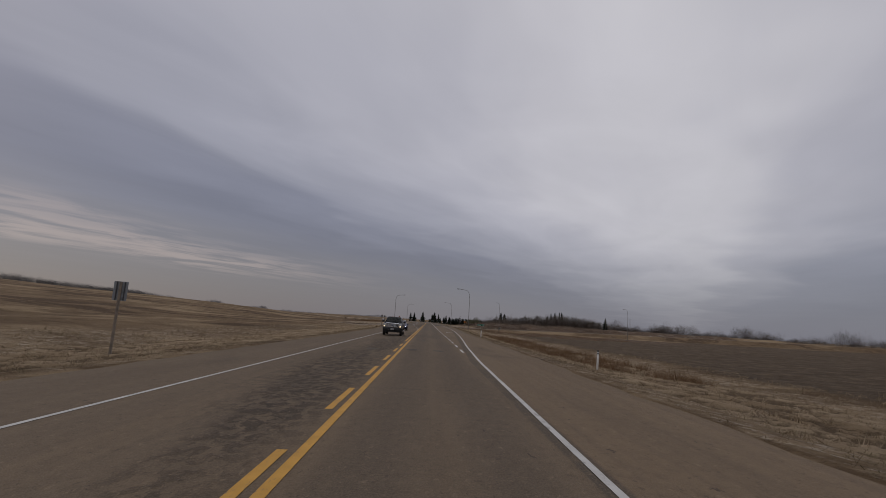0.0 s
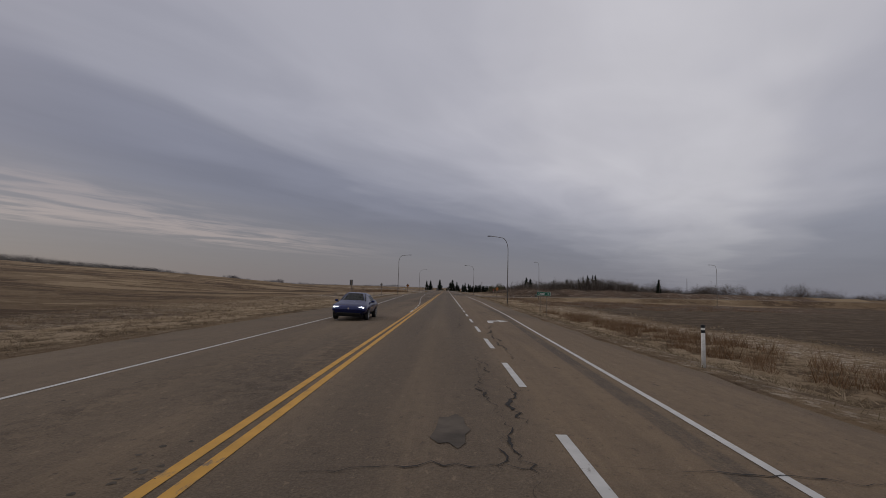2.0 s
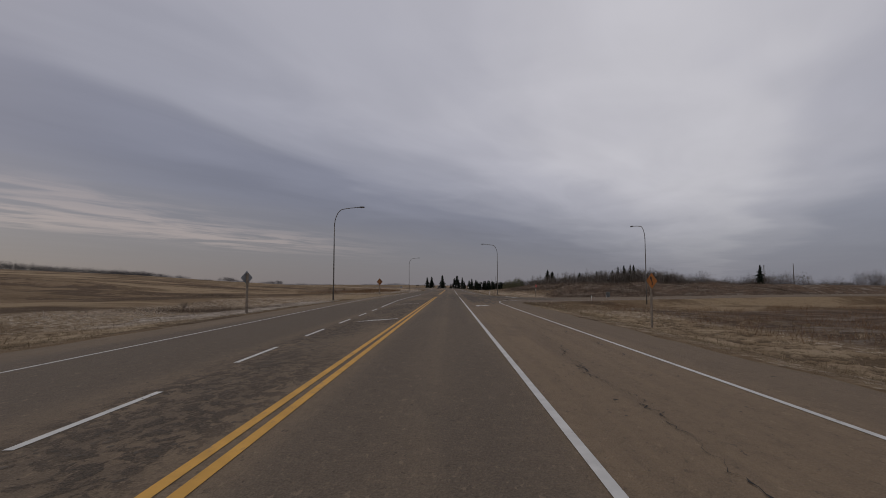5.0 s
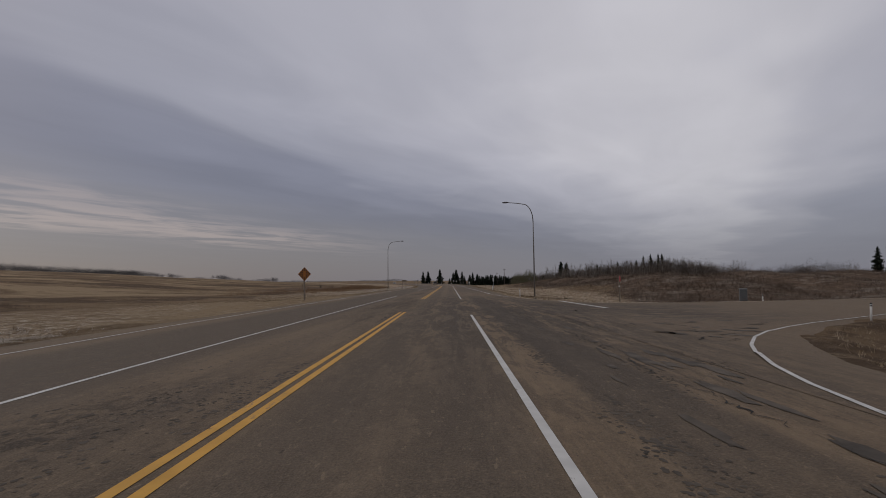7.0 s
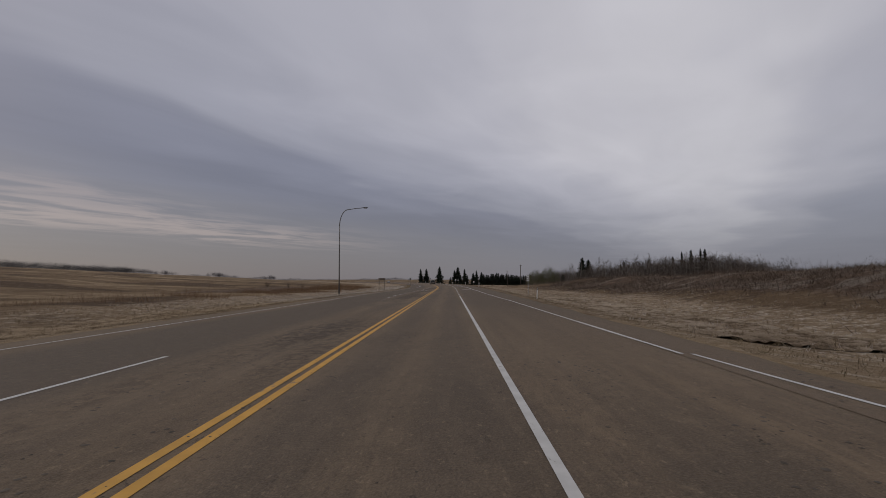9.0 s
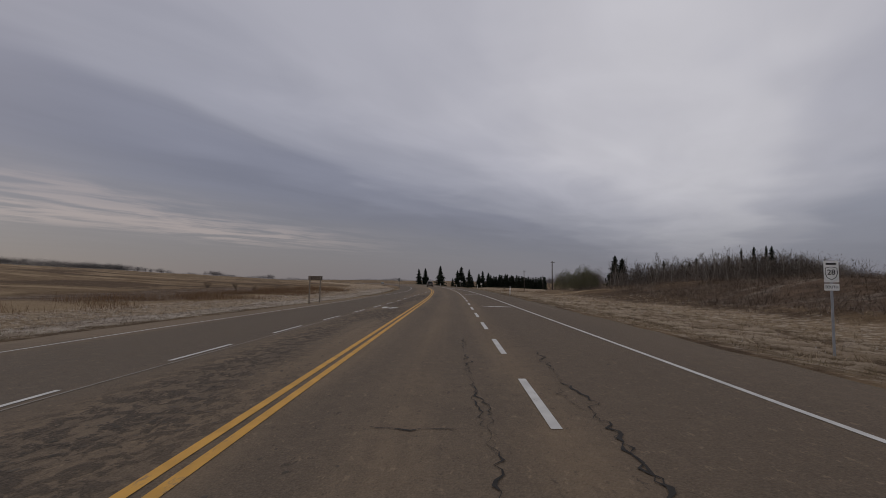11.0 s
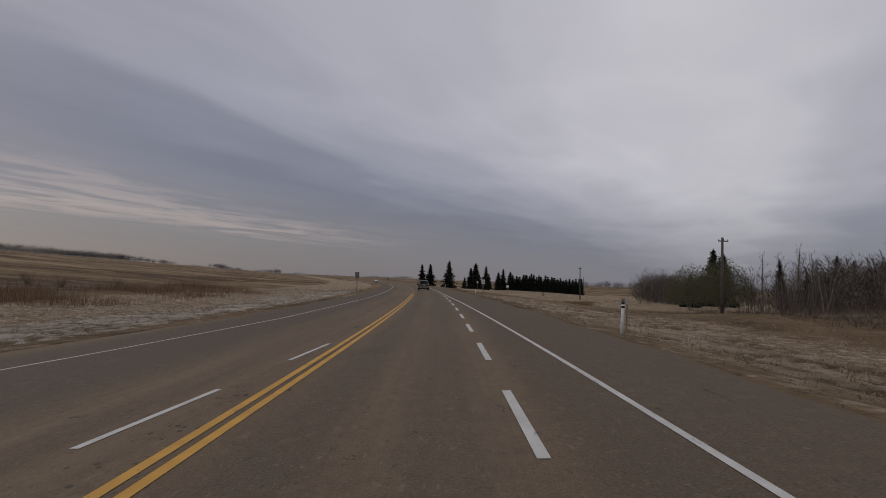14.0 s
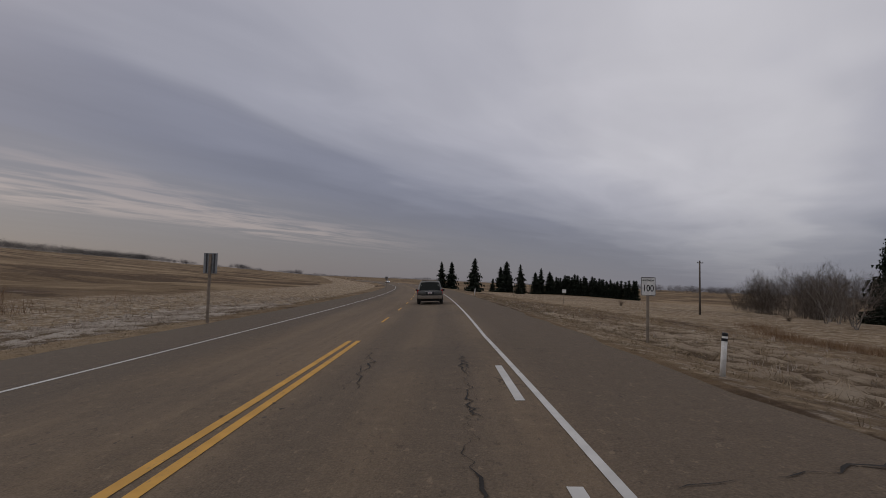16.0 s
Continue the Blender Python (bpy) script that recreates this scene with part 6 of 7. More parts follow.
def plant(name, meshes, x, y, s, label, group="", turn=None, z=None):
    t_ = tagged(empty(name, pose(x, y, (gz(x, y) if z is None else z) - .05, RNG.uniform(-2, 2), RNG.uniform(-2, 2), RNG.uniform(0, 360) if turn is None else turn) @ Matrix.Scale(s, 4)), label, "tree", group)
    for n_, me in zip(("trunk", "crown"), meshes):
        share(n_, me, t_)
    return t_


POPLARS = [bare_tree_meshes(10.5, 2.0, 1, 20, low=.30), bare_tree_meshes(10, 2.4, 1, 22, low=.25), bare_tree_meshes(10, 1.7, 2, 13, .10, .35), bare_tree_meshes(10, 2.7, 1, 24, low=.38), bare_tree_meshes(9.5, 2.0, 2, 14, .16, .3)]
SPREADING = [bare_tree_meshes(8.5, 4.2, 3, 18, .45, .16, 7), bare_tree_meshes(9, 4.6, 3, 19, .35, .18, 7)]
WIDE_SPRUCES = [spruce_meshes(10, 3.0, .45, .05), spruce_meshes(9.4, 2.8, .40, .05)]
SLIM_SPRUCES = [spruce_meshes(10, 1.75), spruce_meshes(10, 2.1)]
SPRUCES = [spruce_meshes(10, 3.5), spruce_meshes(10, 3.0), spruce_meshes(10, 3.9)]

# the tall spruces beside the curve and the planted shelter row
for x, y, top in ((-21.8, 676, 12.0), (-17.6, 680, 12.2), (-6.2, 663, 13.6), (6.4, 690, 11.0), (8.8, 688, 13.8), (10.6, 693, 9.5), (14.2, 660, 11.3), (21.5, 668, 8.2), (24.3, 672, 10.4), (28.6, 676, 9.0), (31.0, 684, 6.5), (17.2, 690, 6.8), (2.5, 700, 5.0)):
    z = gz(x, y)
    plant("spruce_tree", SPRUCES[RNG.integers(0, 3)], x, y, (top - z) / 10.2, "tall dark green spruce tree beside the highway curve", "spruces beside the curve")
for k in range(40):
    x, y = 31 + 43 * (k // 2) / 19.5, 690 + 4.5 * (k % 2) + RNG.uniform(-1, 1)
    plant("spruce_tree", WIDE_SPRUCES[k % 2], x + RNG.uniform(-.6, .6), y, RNG.uniform(.80, 1.10), "dark spruce in a dense planted shelter row", "shelter row spruces")

# the wood behind the bank: its front runs back to the right, the canopy rises and falls along it
FRONT = [(50, 462), (58, 452), (71, 456), (92, 478), (104, 487), (130, 501), (160, 522), (190, 546), (225, 566)]


def canopy(x):
    return float(np.interp(x, [50, 57, 65, 80, 92, 104, 120, 135, 150, 170, 185, 205, 225], [5.0, 6.8, 8.0, 9.2, 11.6, 13.2, 14.8, 16.4, 16.0, 14.8, 13.0, 10.5, 8.0]))


def tree_to(name, meshes, x, y, top, label, group):
    """A tree whose tip stands at a given height."""
    plant(name, meshes, x, y, (top - gz(x, y)) / 10, label, group)


for k in range(190):
    x = RNG.uniform(52, 222)
    y = float(np.interp(x, [a for a, b in FRONT], [b for a, b in FRONT])) + RNG.exponential(11)
    tree_to("bare_poplar", POPLARS[RNG.integers(0, 5)], x, y, canopy(x) * RNG.uniform(.72, 1.06), "leafless grey poplar in the wood behind the bank", "poplars in the wood")
for k in range(9):
    x = RNG.uniform(62, 120)
    y = float(np.interp(x, [a for a, b in FRONT], [b for a, b in FRONT])) + RNG.uniform(14, 30)
    tree_to("spruce_tree", SLIM_SPRUCES[k % 2], x, y, canopy(x) * RNG.uniform(.7, .95), "dark spruce standing among bare poplars", "spruces in the wood")
for x, y, top in ((136.9, 519.5, 18.0), (134.4, 519.8, 18.0), (130, 521.5, 17.8), (132.2, 524, 15.5), (127.4, 525, 16.8), (124, 530, 14.5), (116.1, 543.6, 14.2), (106.6, 554.5, 13.1)):
    tree_to("spruce_tree", SLIM_SPRUCES[RNG.integers(0, 2)], x, y, top, "tall slim dark spruce rising over the bare wood", "spruces in the wood")
for x, y, top in ((60, 450.2, 11.6), (71, 455.2, 11.4), (92.3, 477.5, 14.3), (103, 486.5, 14.6), (128, 500, 16.4), (138, 505, 17.0), (147, 511, 16.6), (61, 364, 7.2), (64, 367, 7.7), (67, 369, 7.4), (69, 371, 7.6)):
    tree_to("bare_poplar", POPLARS[RNG.integers(0, 5)], x, y, top, "tall leafless poplar at the edge of the wood", "poplars in the wood")
for x, y, s_ in ((62, 452, 1.1), (65, 462, 1.25), (52, 462, 1.05), (57, 470, 1.2), (60, 474, 1.28), (62.5, 470, 1.22), (56, 477, 1.15), (65, 476, 1.2), (58, 466, 1.15), (50, 452, .9), (56, 440, 1.0), (59, 436, 1.1), (62, 441, 1.15), (55, 431, .9), (66, 430, 1.2), (70, 437, 1.2), (60, 425, 1.0), (64, 418, 1.05), (69, 424, 1.15)):
    plant("bare_poplar", POPLARS[RNG.integers(0, 5)], x, y, s_, "tall leafless poplar at the edge of the wood", "poplars in the wood")

# farmyard trees past the wood
for x, y, s_ in ((75.5, 566, 1.2), (77, 588, 1.05), (73, 592, .8), (78, 575, .9), (84, 552, 1.1), (90, 560, 1.15), (40.3, 494.5, .62), (45, 502, .8), (48, 512, .85), (55, 520, .9), (60, 530, 1.0), (67, 545, 1.1), (71, 551, 1.15), (63, 540, .95), (75, 580, 1.1), (81, 590, 1.2), (71.5, 577, .95)):
    plant("bare_tree", SPREADING[RNG.integers(0, 2)], x, y, s_ * 1.1, "leafless spreading tree on the dry lawn", "yard trees")
for x, y, s_ in ((77.2, 540, 1.80), (81.6, 543, 1.70), (74, 537, .95), (52, 497, .75), (60.5, 512, .7)):
    plant("spruce_tree", SPRUCES[RNG.integers(0, 3)], x, y, s_, "dark spruce on the dry lawn beside bare trees", "yard spruces")
plant("spruce_tree", SPRUCES[1], 117.5, 335, .80, "lone dark spruce behind the side road", "yard spruces")


def willow(x, y, s_):
    t, c = bare_tree_meshes(6.5, 3.4, 5, 9, .5, .12, 4)
    n = 12000
    a, r = RNG.uniform(0, 2 * math.pi, n), np.sqrt(RNG.uniform(0, 1, n)) * 3.9
    zz = RNG.uniform(0, 1, n)
    top = 6.9 * np.sqrt(np.maximum(.04, 1 - (r / 4.3) ** 2)) * (1 + .10 * np.sin(a * 5) + .06 * np.sin(a * 11 + r * 3))
    P = np.stack([r * np.cos(a), r * np.sin(a), .9 + (top - .9) * zz ** .6], 1) + RNG.normal(0, .15, (n, 3))
    d1, d2 = RNG.normal(0, .048, (n, 3)), RNG.normal(0, .048, (n, 3))
    V = np.stack([P - d1, P + d1 * .6 + d2, P + d2 * 1.4 - (0, 0, .12)], 1).reshape(-1, 3)
    leaves = mesh_np("leaves", V, np.arange(3 * n).reshape(-1, 3), OLIVE_LEAVES)
    w_ = tagged(empty("willow_tree", pose(x, y, gz(x, y), 0, 0, 40) @ Matrix.Scale(s_, 4)), "round willow with sparse olive leaves on the lawn", "tree")
    share("trunk", t, w_)
    share("crown", c, w_)
    share("leaves", leaves, w_)


willow(44.9, 468.8, 1.2)
willow(38.8, 466.5, 1.0)


# ============ far woods, brush, reeds and grass ============
def blades(name, P, H, W, lean, mat, label, category, up=None):
    """Many thin upright blades in one mesh."""
    n = len(P)
    a = RNG.uniform(0, 2 * math.pi, n)
    side = np.stack([np.cos(a), np.sin(a), np.zeros(n)], 1) * W[:, None] / 2
    b = RNG.uniform(0, 2 * math.pi, n)
    tip = np.stack([np.cos(b) * lean * H, np.sin(b) * lean * H, H], 1)
    V = np.stack([P - side, P + side, P + tip], 1).reshape(-1, 3)
    return tagged(new(name, mesh_np(name, V, np.arange(3 * n).reshape(-1, 3), mat)), label, category, kind="stuff")


def lattice(x, y, size, seed):
    """Smooth random heights on a lattice of the given size, 0 to 1."""
    u, v = x / size, y / size
    i, j = np.floor(u), np.floor(v)
    fu, fv = smooth(u - i, 0, 1), smooth(v - j, 0, 1)

    def spot(a, b):
        h = np.sin(a * 127.1 + b * 311.7 + seed * 17.3) * 43758.5453
        return h - np.floor(h)
    return (spot(i, j) * (1 - fu) + spot(i + 1, j) * fu) * (1 - fv) + (spot(i, j + 1) * (1 - fu) + spot(i + 1, j + 1) * fu) * fv


def tuft_height(x, y):
    return smooth(.50 * lattice(x, y, .42, 1) + .22 * lattice(x, y, 1.6, 2) + .28 * lattice(x, y, .21, 3), .34, .68)


def mat_lift(x, y, d):
    """How far the mat of dead grass stands above the ground, d metres from the shoulder."""
    rim = np.clip((d - 1.6) / 1.4, 0, 1) * np.clip((12.4 - d) / 3.5, 0, 1)
    return -.06 + (.08 + .13 * tuft_height(x, y)) * rim


def matted_verge(side, y0, y1, label):
    """The lumpy mat of dead grass on the slope of the ditch."""
    ys, dd = np.arange(y0, y1, .24), np.arange(1.6, 12.6, .21)
    D, Y = np.meshgrid(dd, ys)
    D, Y = D + RNG.uniform(-.06, .06, D.shape), Y + RNG.uniform(-.06, .06, D.shape)
    X = xc(Y) + (right_shoulder(Y) + D if side > 0 else left_shoulder(Y) - D)
    me = mesh_np("matted_grass", np.stack([X, Y, ground_z(X, Y) + mat_lift(X, Y, D)], -1).reshape(-1, 3), grid_faces(*X.shape)[:, ::side], MATTED, True)
    pale = smooth(Y, 295, 335) if side < 0 else .35 * smooth(Y, 240, 270)
    if side < 0:
        pale = np.maximum(pale, smooth(np.abs(Y - 201), 30, 18))
    a = me.attributes.new("zone", "FLOAT_VECTOR", "POINT")
    a.data.foreach_set("vector", np.stack([tuft_height(X, Y), pale, 0 * Y], -1).astype(np.float32).ravel())
    return tagged(new("matted_grass", me), label, "grass", kind="stuff")


for side, y0, y1 in ((1, -10, 186), (1, 268, 470), (-1, -10, 219), (-1, 247, 478)):
    matted_verge(side, y0, y1, "lumpy mat of dead straw on the ditch slope")


def scatter(n, y0, y1, d0, d1, side, power=1.0):
    """Places beside the road: distance d0 to d1 from the shoulder's edge."""
    y = RNG.uniform(y0, y1, n)
    d = d0 + (d1 - d0) * RNG.uniform(0, 1, n) ** power
    x = xc(y) + (right_shoulder(y) + d if side > 0 else left_shoulder(y) - d)
    keep = ~((x > 8) & (y > near_kerb(np.maximum(x, 8)) - 1) & (y < far_kerb(np.maximum(x, 8)) + 1))
    if side < 0:
        keep &= ~((np.abs(y - 233) < 11) & (d < 40))
    x, y, d = x[keep], y[keep], d[keep]
    return np.stack([x, y, ground_z(x, y) - .02 + np.maximum(0, mat_lift(x, y, d))], 1)


def clumpy(P, scale, thr):
    """Thins a scatter into patches."""
    f = np.sin(P[:, 0] * scale + 1.7 * np.sin(P[:, 1] * scale * .7)) + np.sin(P[:, 1] * scale * 1.3 + 2.1 * np.sin(P[:, 0] * scale * .6)) + RNG.normal(0, .5, len(P))
    return P[f > thr]


def tufts(name, P, per, reach, height, width, mat, label, laid=(0, 0)):
    """Tufts of bent dead grass: each throws a few blades about a leaning centre."""
    n = len(P)
    size = RNG.gamma(3.0, 1 / 3, n)
    wind = RNG.normal(0, .5, (n, 2)) + laid
    V = []
    for _ in range(per):
        a = RNG.uniform(0, 2 * math.pi, n)
        d = np.stack([np.cos(a), np.sin(a)], 1) + wind
        L = reach * size * RNG.uniform(.5, 1.2, n)
        w = width * RNG.uniform(.6, 1.5, n)
        side = np.stack([-np.sin(a), np.cos(a), np.zeros(n)], 1) * w[:, None]
        root = P + np.concatenate([RNG.normal(0, .06, (n, 2)), np.zeros((n, 1))], 1)
        tip = root + np.concatenate([d * L[:, None], (height * size * RNG.uniform(.35, 1.1, n))[:, None]], 1)
        V.append(np.stack([root - side, root + side, tip], 1))
    V = np.concatenate(V).reshape(-1, 3)
    return tagged(new(name, mesh_np(name, V, np.arange(len(V)).reshape(-1, 3), mat)), label, "grass", kind="stuff")


def mounds(name, P, per, radius, height, mat, label):
    """Collapsed tussocks: matted straw falling outwards from a low crown."""
    n = len(P)
    size = RNG.gamma(6.0, 1 / 6, n)
    lean = RNG.normal(0, .3, (n, 2)) * radius
    a0 = RNG.uniform(0, 2 * math.pi, n)
    V = []
    for k in range(per):
        a = a0 + (k + RNG.uniform(-.3, .3, n)) * 2 * math.pi / per
        r = radius * size * RNG.uniform(.5, 1.3, n)
        half = RNG.uniform(.004, .011, n) / r
        top = P + np.concatenate([lean * size[:, None] + RNG.normal(0, .03, (n, 2)), (height * size * RNG.uniform(.7, 1.2, n))[:, None]], 1)
        e1 = P + np.stack([r * np.cos(a - half), r * np.sin(a - half), RNG.uniform(-.03, .03, n)], 1)
        e2 = P + np.stack([r * np.cos(a + half), r * np.sin(a + half), RNG.uniform(-.03, .03, n)], 1)
        V.append(np.stack([top, e1, e2], 1))
    V = np.concatenate(V).reshape(-1, 3)
    return tagged(new(name, mesh_np(name, V, np.arange(len(V)).reshape(-1, 3), mat)), label, "grass", kind="stuff")


def lumpy(P, scale, thr):
    """Thins a scatter into small ragged patches."""
    x, y = P[:, 0] * scale, P[:, 1] * scale
    f = np.sin(x * 3.1 + 1.9 * np.sin(y * 1.3)) + np.sin(y * 2.3 + 2.1 * np.sin(x * 1.1)) + .8 * np.sin(x * 7.3 - y * 5.1) + RNG.normal(0, .4, len(P))
    return P[f > thr]


for side in (1, -1):
    P = scatter(21000, -12, 500, .15, 2.8, side, .9)
    tufts("verge_grass", P, 4, .09, .08, .006, BROWN_BLADES, "short olive-brown dead grass along the shoulder")
    P = lumpy(scatter(16000, -12, 500, 1.6, 19, side, .95), .8, .0)
    frosted = ((P[:, 1] > 315 + RNG.normal(0, 14, len(P))) | (np.abs(P[:, 1] - 201) < 22 + RNG.normal(0, 5, len(P)))) if side < 0 else np.zeros(len(P), bool)
    mounds("straw_grass", P[~frosted], 9, .13, .12, STRAW_BLADES, "matted tan straw tussocks in the ditch")
    if side < 0:
        mounds("frosted_grass", P[frosted], 9, .13, .12, FROST_BLADES, "matted pale straw tussocks with frost in the ditch")
    P = lumpy(scatter(22000, -12, 500, 1.7, 20, side, .95), .9, -.4)
    pale = ((P[:, 1] > 315 + RNG.normal(0, 14, len(P))) | (np.abs(P[:, 1] - 201) < 22)) if side < 0 else (P[:, 1] > 250) & (RNG.uniform(0, 1, len(P)) < .4)
    tufts("straw_grass", P[~pale], 6, .07, .15, .011, STRAW_BLADES, "upright clumps of tan dead grass in the ditch")
    tufts("frosted_grass", P[pale], 6, .07, .15, .011, FROST_BLADES, "upright clumps of pale bleached grass in the ditch")
    P = lumpy(scatter(16000, -12, 500, 1.6, 19, side, .95), 1.3, .0)
    tufts("straw_grass", P, 5, .09, .13, .006, STRAW_BLADES, "loose bent straw over the matted grass", (.15 * side, .1))
    P = lumpy(scatter(20000, -12, 520, 2.2, 24, side), .7, .5)
    tufts("tussock_grass", P, 5, .07, .18, .007, BROWN_BLADES, "scattered brown tussocks in the verge")


def line_of(n, pts, depth):
    t = np.sort(RNG.uniform(0, len(pts) - 1, n))
    px, py = np.interp(t, range(len(pts)), [p[0] for p in pts]), np.interp(t, range(len(pts)), [p[1] for p in pts])
    return px + RNG.normal(0, depth, n), py + RNG.normal(0, depth, n)


def strand(name, pts, depth, n, h0, h1, mat, label, category="reeds"):
    """A belt of dead stalks along a line of the plan."""
    X, Y = line_of(n, pts, depth)
    P = np.stack([X, Y, ground_z(X, Y) - .05], 1)
    return blades(name, P, RNG.uniform(h0, h1, n), RNG.uniform(.012, .03, n), .4, mat, label, category)


P = np.concatenate([lumpy(scatter(52000, 30, 122, 5.5, 11, 1), .35, .1), lumpy(scatter(34000, 150, 214, 9, 55, 1), .2, .2)])
blades("reeds", P, RNG.gamma(3.0, .115, len(P)) + .05, RNG.uniform(.012, .03, len(P)), .45, REED_BLADES, "russet dead reeds and tall grass in the ditch", "reeds")
P = np.concatenate([clumpy(scatter(30000, 372, 476, 15, 36, -1), .25, -.1), clumpy(scatter(9000, 300, 372, 18, 40, -1), .3, .5)])
blades("cattails", P, RNG.gamma(5, .17, len(P)) + .1, RNG.uniform(.015, .04, len(P)), .3, REED_BLADES, "tall brown cattails along the field ditch", "reeds")
P = clumpy(scatter(9000, 190, 226, 6, 22, -1), .35, .3)
blades("brush", P, RNG.uniform(.12, .4, len(P)), RNG.uniform(.012, .03, len(P)), .5, BRUSH_TWIGS, "dead brown weeds beside the verge", "brush")


strand("reeds", [(18.2, 458), (21, 468), (24.5, 480), (29, 494)], 1.0, 5200, .25, .7, REED_BLADES, "russet dead reeds along the ditch below the lawn")
strand("brush", [(-27, 197), (-23.5, 199.5), (-20, 202)], 1.5, 2600, .25, .75, BRUSH_TWIGS, "dark brown weeds beside the ditch", "brush")
strand("brush", [(-52, 246), (-44, 252)], 1.8, 1500, .4, .9, BRUSH_TWIGS, "dark brown weeds at the field edge", "brush")


def bank_brush(n, y0, y1, o0, o1):
    y, o = RNG.uniform(y0, y1, n), RNG.uniform(o0, o1, n)
    x = xc(y) + o
    k = o > brush_edge(y) - RNG.exponential(1.2, n) + .5
    return clumpy(np.stack([x, y, ground_z(x, y) - .03], 1)[k], .35, -1.6)


P = np.concatenate([bank_brush(62000, 254, 440, 20, 54), bank_brush(28000, 260, 345, 50, 108)])
tufts("bank_brush", P, 3, .34, .34, .017, BRUSH_TWIGS, "low russet-brown brush covering the bank")
P = lumpy(np.concatenate([bank_brush(26000, 256, 445, 24, 54), bank_brush(12000, 262, 345, 50, 106)]), .16, .9)
tufts("bank_brush", P, 5, .50, .70, .013, BRUSH_TWIGS, "taller dark brush thickets on the bank")
P = lumpy(bank_brush(60000, 330, 462, 50, 105), .2, .2)
tufts("bank_brush", P, 3, .34, .40, .018, BRUSH_TWIGS, "low russet-brown brush on the crown of the bank")
X, Y = line_of(26000, FRONT, 3)
P = np.stack([X, Y - 3, ground_z(X, Y - 3) - .05], 1)
blades("undergrowth", P, RNG.gamma(3, .5, len(P)) + .3, RNG.uniform(.014, .03, len(P)), .30, WOOD_TWIGS, "grey leafless undergrowth along the wood", "undergrowth")


def shrub(x, y, s_):
    seg = []
    for _ in range(46):
        a = RNG.uniform(0, 2 * math.pi)
        q, d = branch(seg, (RNG.normal(0, .15), RNG.normal(0, .15), 0), (math.cos(a) * .6, math.sin(a) * .6, 1), RNG.uniform(1.1, 2.0), .015, .15, 3)
        for _ in range(4):
            branch(seg, q[RNG.integers(1, 4)], d + RNG.normal(0, .6, 3), RNG.uniform(.3, .7), .008, .2, 1)
    me = mesh_np("shrub", *prisms(seg, 3), BRUSH_TWIGS)
    ob = tagged(new("shrub", me), "leafless brown shrub at the field edge", "shrub", "field edge shrubs")
    ob.matrix_world = pose(x, y, gz(x, y), 0, 0, RNG.uniform(0, 360)) @ Matrix.Scale(s_, 4)


for x, y, s_ in ((-72, 457, 1.3), (-63, 456, 1.2), (-57, 455, 1.15), (-52, 460, .9), (41, 508.5, .8), (26.5, 540, .8), (-30, 205, .6)):
    shrub(x, y, s_)


def woods(name, X, Y, H, mat, label, twigs=80, spread=.30, thick=.008, ground_low=.28):
    """Far leafless trees: trunks and rounded crowns of many short twigs, in one mesh."""
    n = len(X)
    base = np.stack([X, Y, ground_z(X, Y) - .2], 1)
    R = H * spread * RNG.uniform(.7, 1.25, n)
    low = RNG.uniform(0, ground_low, n)
    V = []
    for k in range(twigs):
        a, b = RNG.uniform(0, 2 * math.pi, n), RNG.uniform(-1, 1, n)
        if k < 3:
            p = base + np.stack([np.cos(a) * R * .15, np.sin(a) * R * .15, np.zeros(n)], 1)
            q = base + np.stack([np.cos(a) * R * .22, np.sin(a) * R * .22, H * RNG.uniform(.5, .85, n)], 1)
            wide = .006
        else:
            r = RNG.uniform(.1, 1, n) ** .5
            ring_ = np.sqrt(1 - b * b) * r
            mid, half = H * (1 + low) / 2, H * (1 - low) / 2
            p = base + np.stack([np.cos(a) * R * ring_, np.sin(a) * R * ring_, mid + half * b * r], 1)
            L = H * RNG.uniform(.05, .13, n)
            out_ = L * RNG.uniform(.2, 1.0, n)
            q = p + np.stack([np.cos(a) * out_, np.sin(a) * out_, L * RNG.uniform(-.15, .95, n)], 1)
            wide = thick * (1.15 - .55 * b * r)
        w = np.stack([-np.sin(a + .7), np.cos(a + .7), np.zeros(n)], 1) * (H * wide * RNG.uniform(.5, 1.5, n))[:, None]
        V.append(np.stack([p - w, p + w, q], 1))
    V = np.concatenate(V).reshape(-1, 3)
    return tagged(new(name, mesh_np(name, V, np.arange(len(V)).reshape(-1, 3), mat)), label, "woodland", kind="stuff")


X, Y = line_of(420, [(215, 575), (245, 590), (280, 605), (360, 600), (450, 580), (560, 540)], 9)
woods("far_wood", X, Y, (RNG.gamma(40, .30, len(X)) + 4) * np.clip(.82 + .22 * np.sin(X * .07) + .12 * np.sin(X * .19), .5, 1.15), MID_TWIGS, "grey leafless woodland far behind the side road", 300, .36, .006)
X, Y = line_of(400, [(185, 556), (230, 580), (280, 598), (360, 592), (450, 572), (560, 532)], 8)
woods("far_wood", X, Y, RNG.uniform(2.5, 5.5, len(X)), MID_TWIGS, "low bare thicket under the woodland edge", 100, .6, .012)
X, Y = line_of(110, [(430, 400), (520, 380), (640, 350)], 10)
woods("far_wood", X, Y, RNG.uniform(5, 11, len(X)), MID_TWIGS, "scattered far leafless trees behind the fields", 110, .42)
X, Y = line_of(340, [(60, 468), (80, 482), (104, 502), (135, 518), (165, 534), (188, 552), (225, 574)], 6)
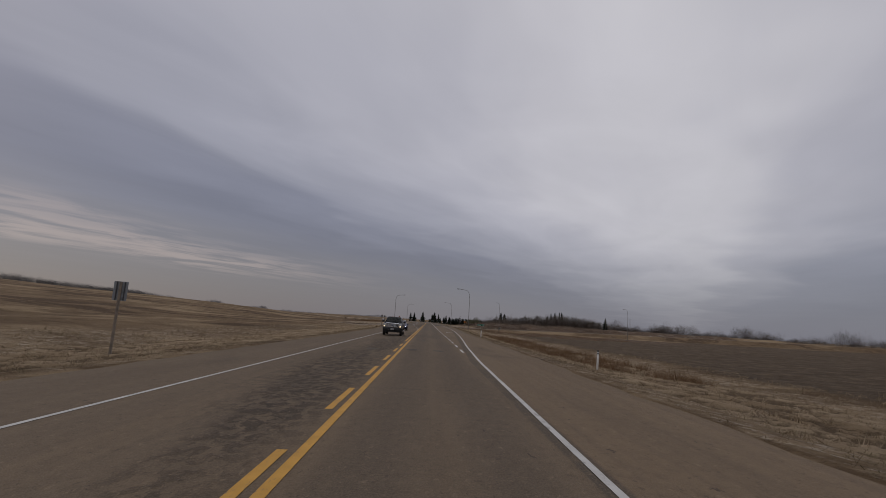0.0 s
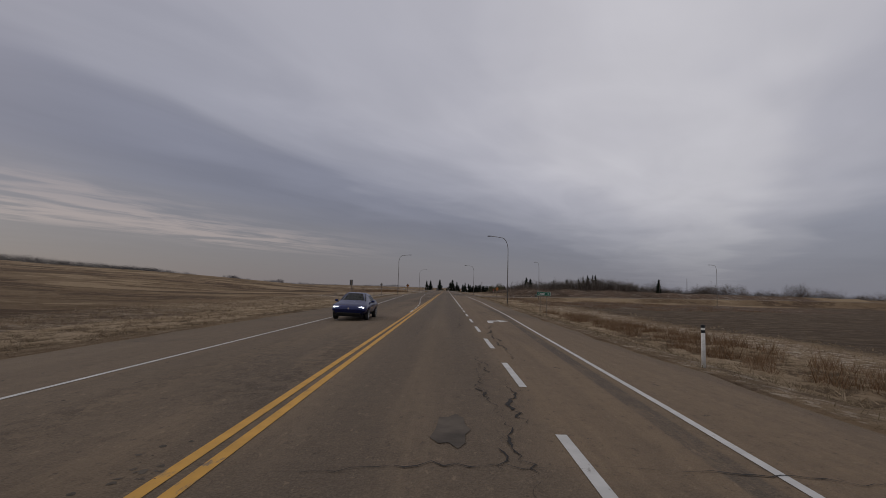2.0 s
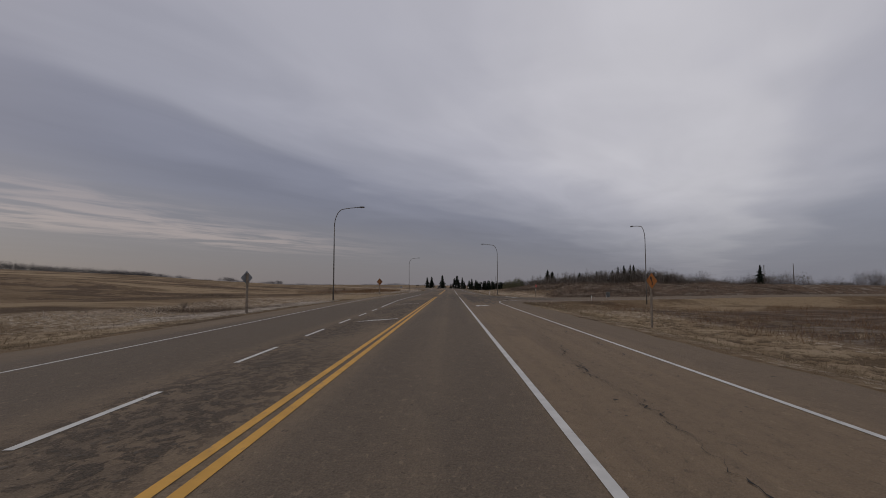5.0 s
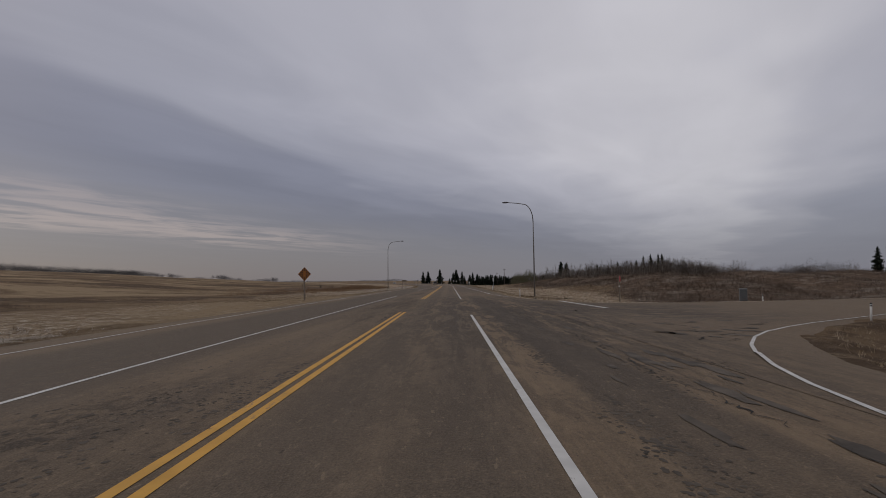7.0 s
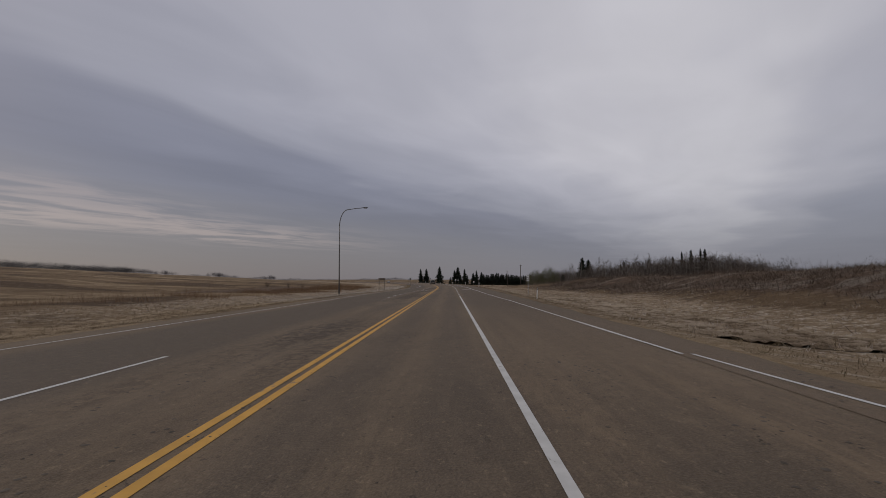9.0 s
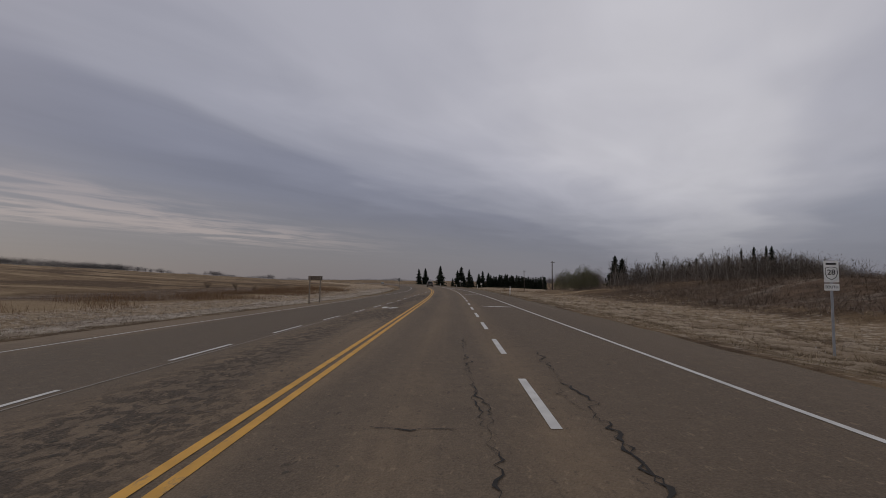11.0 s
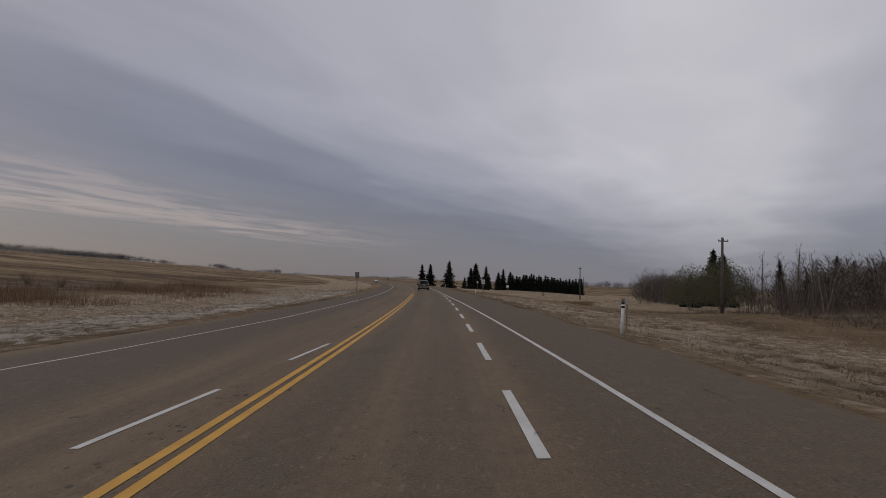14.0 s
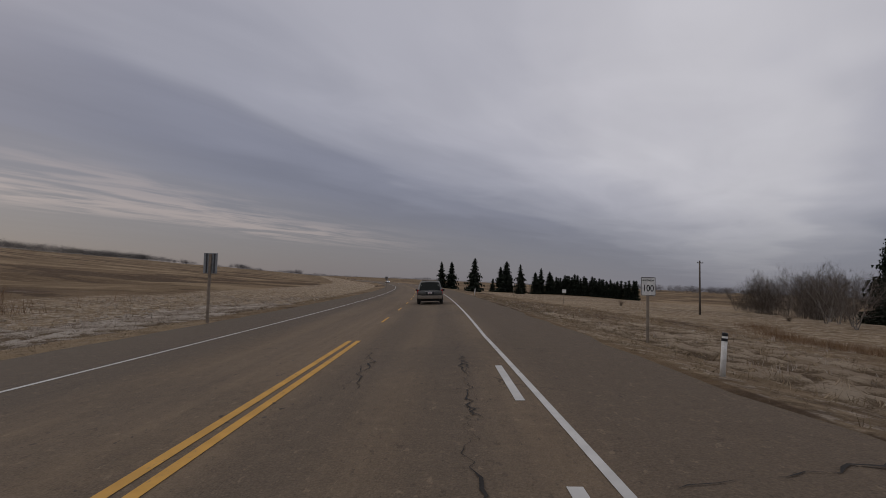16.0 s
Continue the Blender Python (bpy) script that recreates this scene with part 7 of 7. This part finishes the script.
woods("far_wood", X, Y, np.array([canopy(a) for a in X]) * RNG.uniform(.68, 1.0, len(X)) + 3.0, WOOD_TWIGS, "dense bare trees in the depth of the wood", 330, .24, .0065)
X, Y = line_of(360, FRONT, 3)
woods("wood_edge", X, Y, np.array([canopy(a) for a in X]) * RNG.uniform(.25, .66, len(X)) + 1.2, WOOD_TWIGS, "dense grey-brown thicket along the edge of the wood", 300, .36, .0055)
X, Y = line_of(90, [(71, 572), (74, 579), (78, 588), (76, 594)], 2.5)
woods("yard_thicket", X, Y, RNG.uniform(3.0, 5.2, len(X)), WOOD_TWIGS, "dense dark grey thicket beside the farmyard", 260, .45, .006)
X, Y = line_of(90, [(61, 537), (66, 543), (70, 550), (75, 556)], 2.5)
woods("yard_thicket", X, Y, RNG.uniform(2.8, 5.0, len(X)), WOOD_TWIGS, "dense dark grey thicket beside the farmyard", 260, .45, .006)
X, Y = line_of(11, [(71, 574), (76, 582), (82, 592)], 2)
woods("yard_trees", X, Y, RNG.uniform(9.0, 11.5, len(X)), WOOD_TWIGS, "round bare crowns above the farmyard thicket", 700, .36, .0026)
X, Y = line_of(12, [(62, 538), (67, 546), (74, 556)], 2)
woods("yard_trees", X, Y, RNG.uniform(8.5, 11, len(X)), WOOD_TWIGS, "round bare crowns above the farmyard thicket", 700, .36, .0026)
X, Y = line_of(170, [(64, 440), (68, 470), (74, 498), (84, 530)], 5)
woods("far_wood", X, Y, RNG.uniform(3.5, 7.5, len(X)), MID_TWIGS, "dense grey thicket between wood and farmyard", 150, .36, .008)
X, Y = line_of(1700, [(-1190, 300), (-1180, 900), (-1170, 1500), (-1150, 2080)], 14)
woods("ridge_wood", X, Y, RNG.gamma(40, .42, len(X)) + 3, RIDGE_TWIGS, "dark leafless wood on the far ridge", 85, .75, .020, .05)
X, Y = line_of(1300, [(-1175, 300), (-1165, 900), (-1155, 1500), (-1135, 2080)], 8)
woods("ridge_wood", X, Y, RNG.uniform(5, 11, len(X)), RIDGE_TWIGS, "low thicket along the foot of the ridge wood", 40, .7, .022)
X, Y = line_of(420, [(-1150, 2120), (-1000, 2500), (-850, 2900)], 10)
woods("ridge_wood", X, Y, 3 + 17 * np.clip(.5 + .5 * np.sin(Y * .021) + .3 * np.sin(Y * .057), .05, 1.1) * RNG.uniform(.6, 1.1, len(X)), HAZED_TWIGS, "scattered far tree clumps on the ridge", 80, .5, .035, .02)
X, Y = line_of(760, [(-720, 2400), (-420, 2500), (-100, 2600), (300, 2500)], 20)
woods("horizon_wood", X, Y, 3 + 9 * np.clip(.45 + .4 * np.sin(X * .017) + .3 * np.sin(X * .045), .0, 1.1) * RNG.uniform(.5, 1.1, len(X)), HAZED_TWIGS, "low wood along the far horizon", 70, .6, .035, .02)
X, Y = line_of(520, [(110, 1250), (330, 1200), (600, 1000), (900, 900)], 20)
woods("horizon_wood", X, Y, RNG.uniform(6, 13, len(X)), HAZED_TWIGS, "low wood behind the right-hand fields", 90, .6, .05)
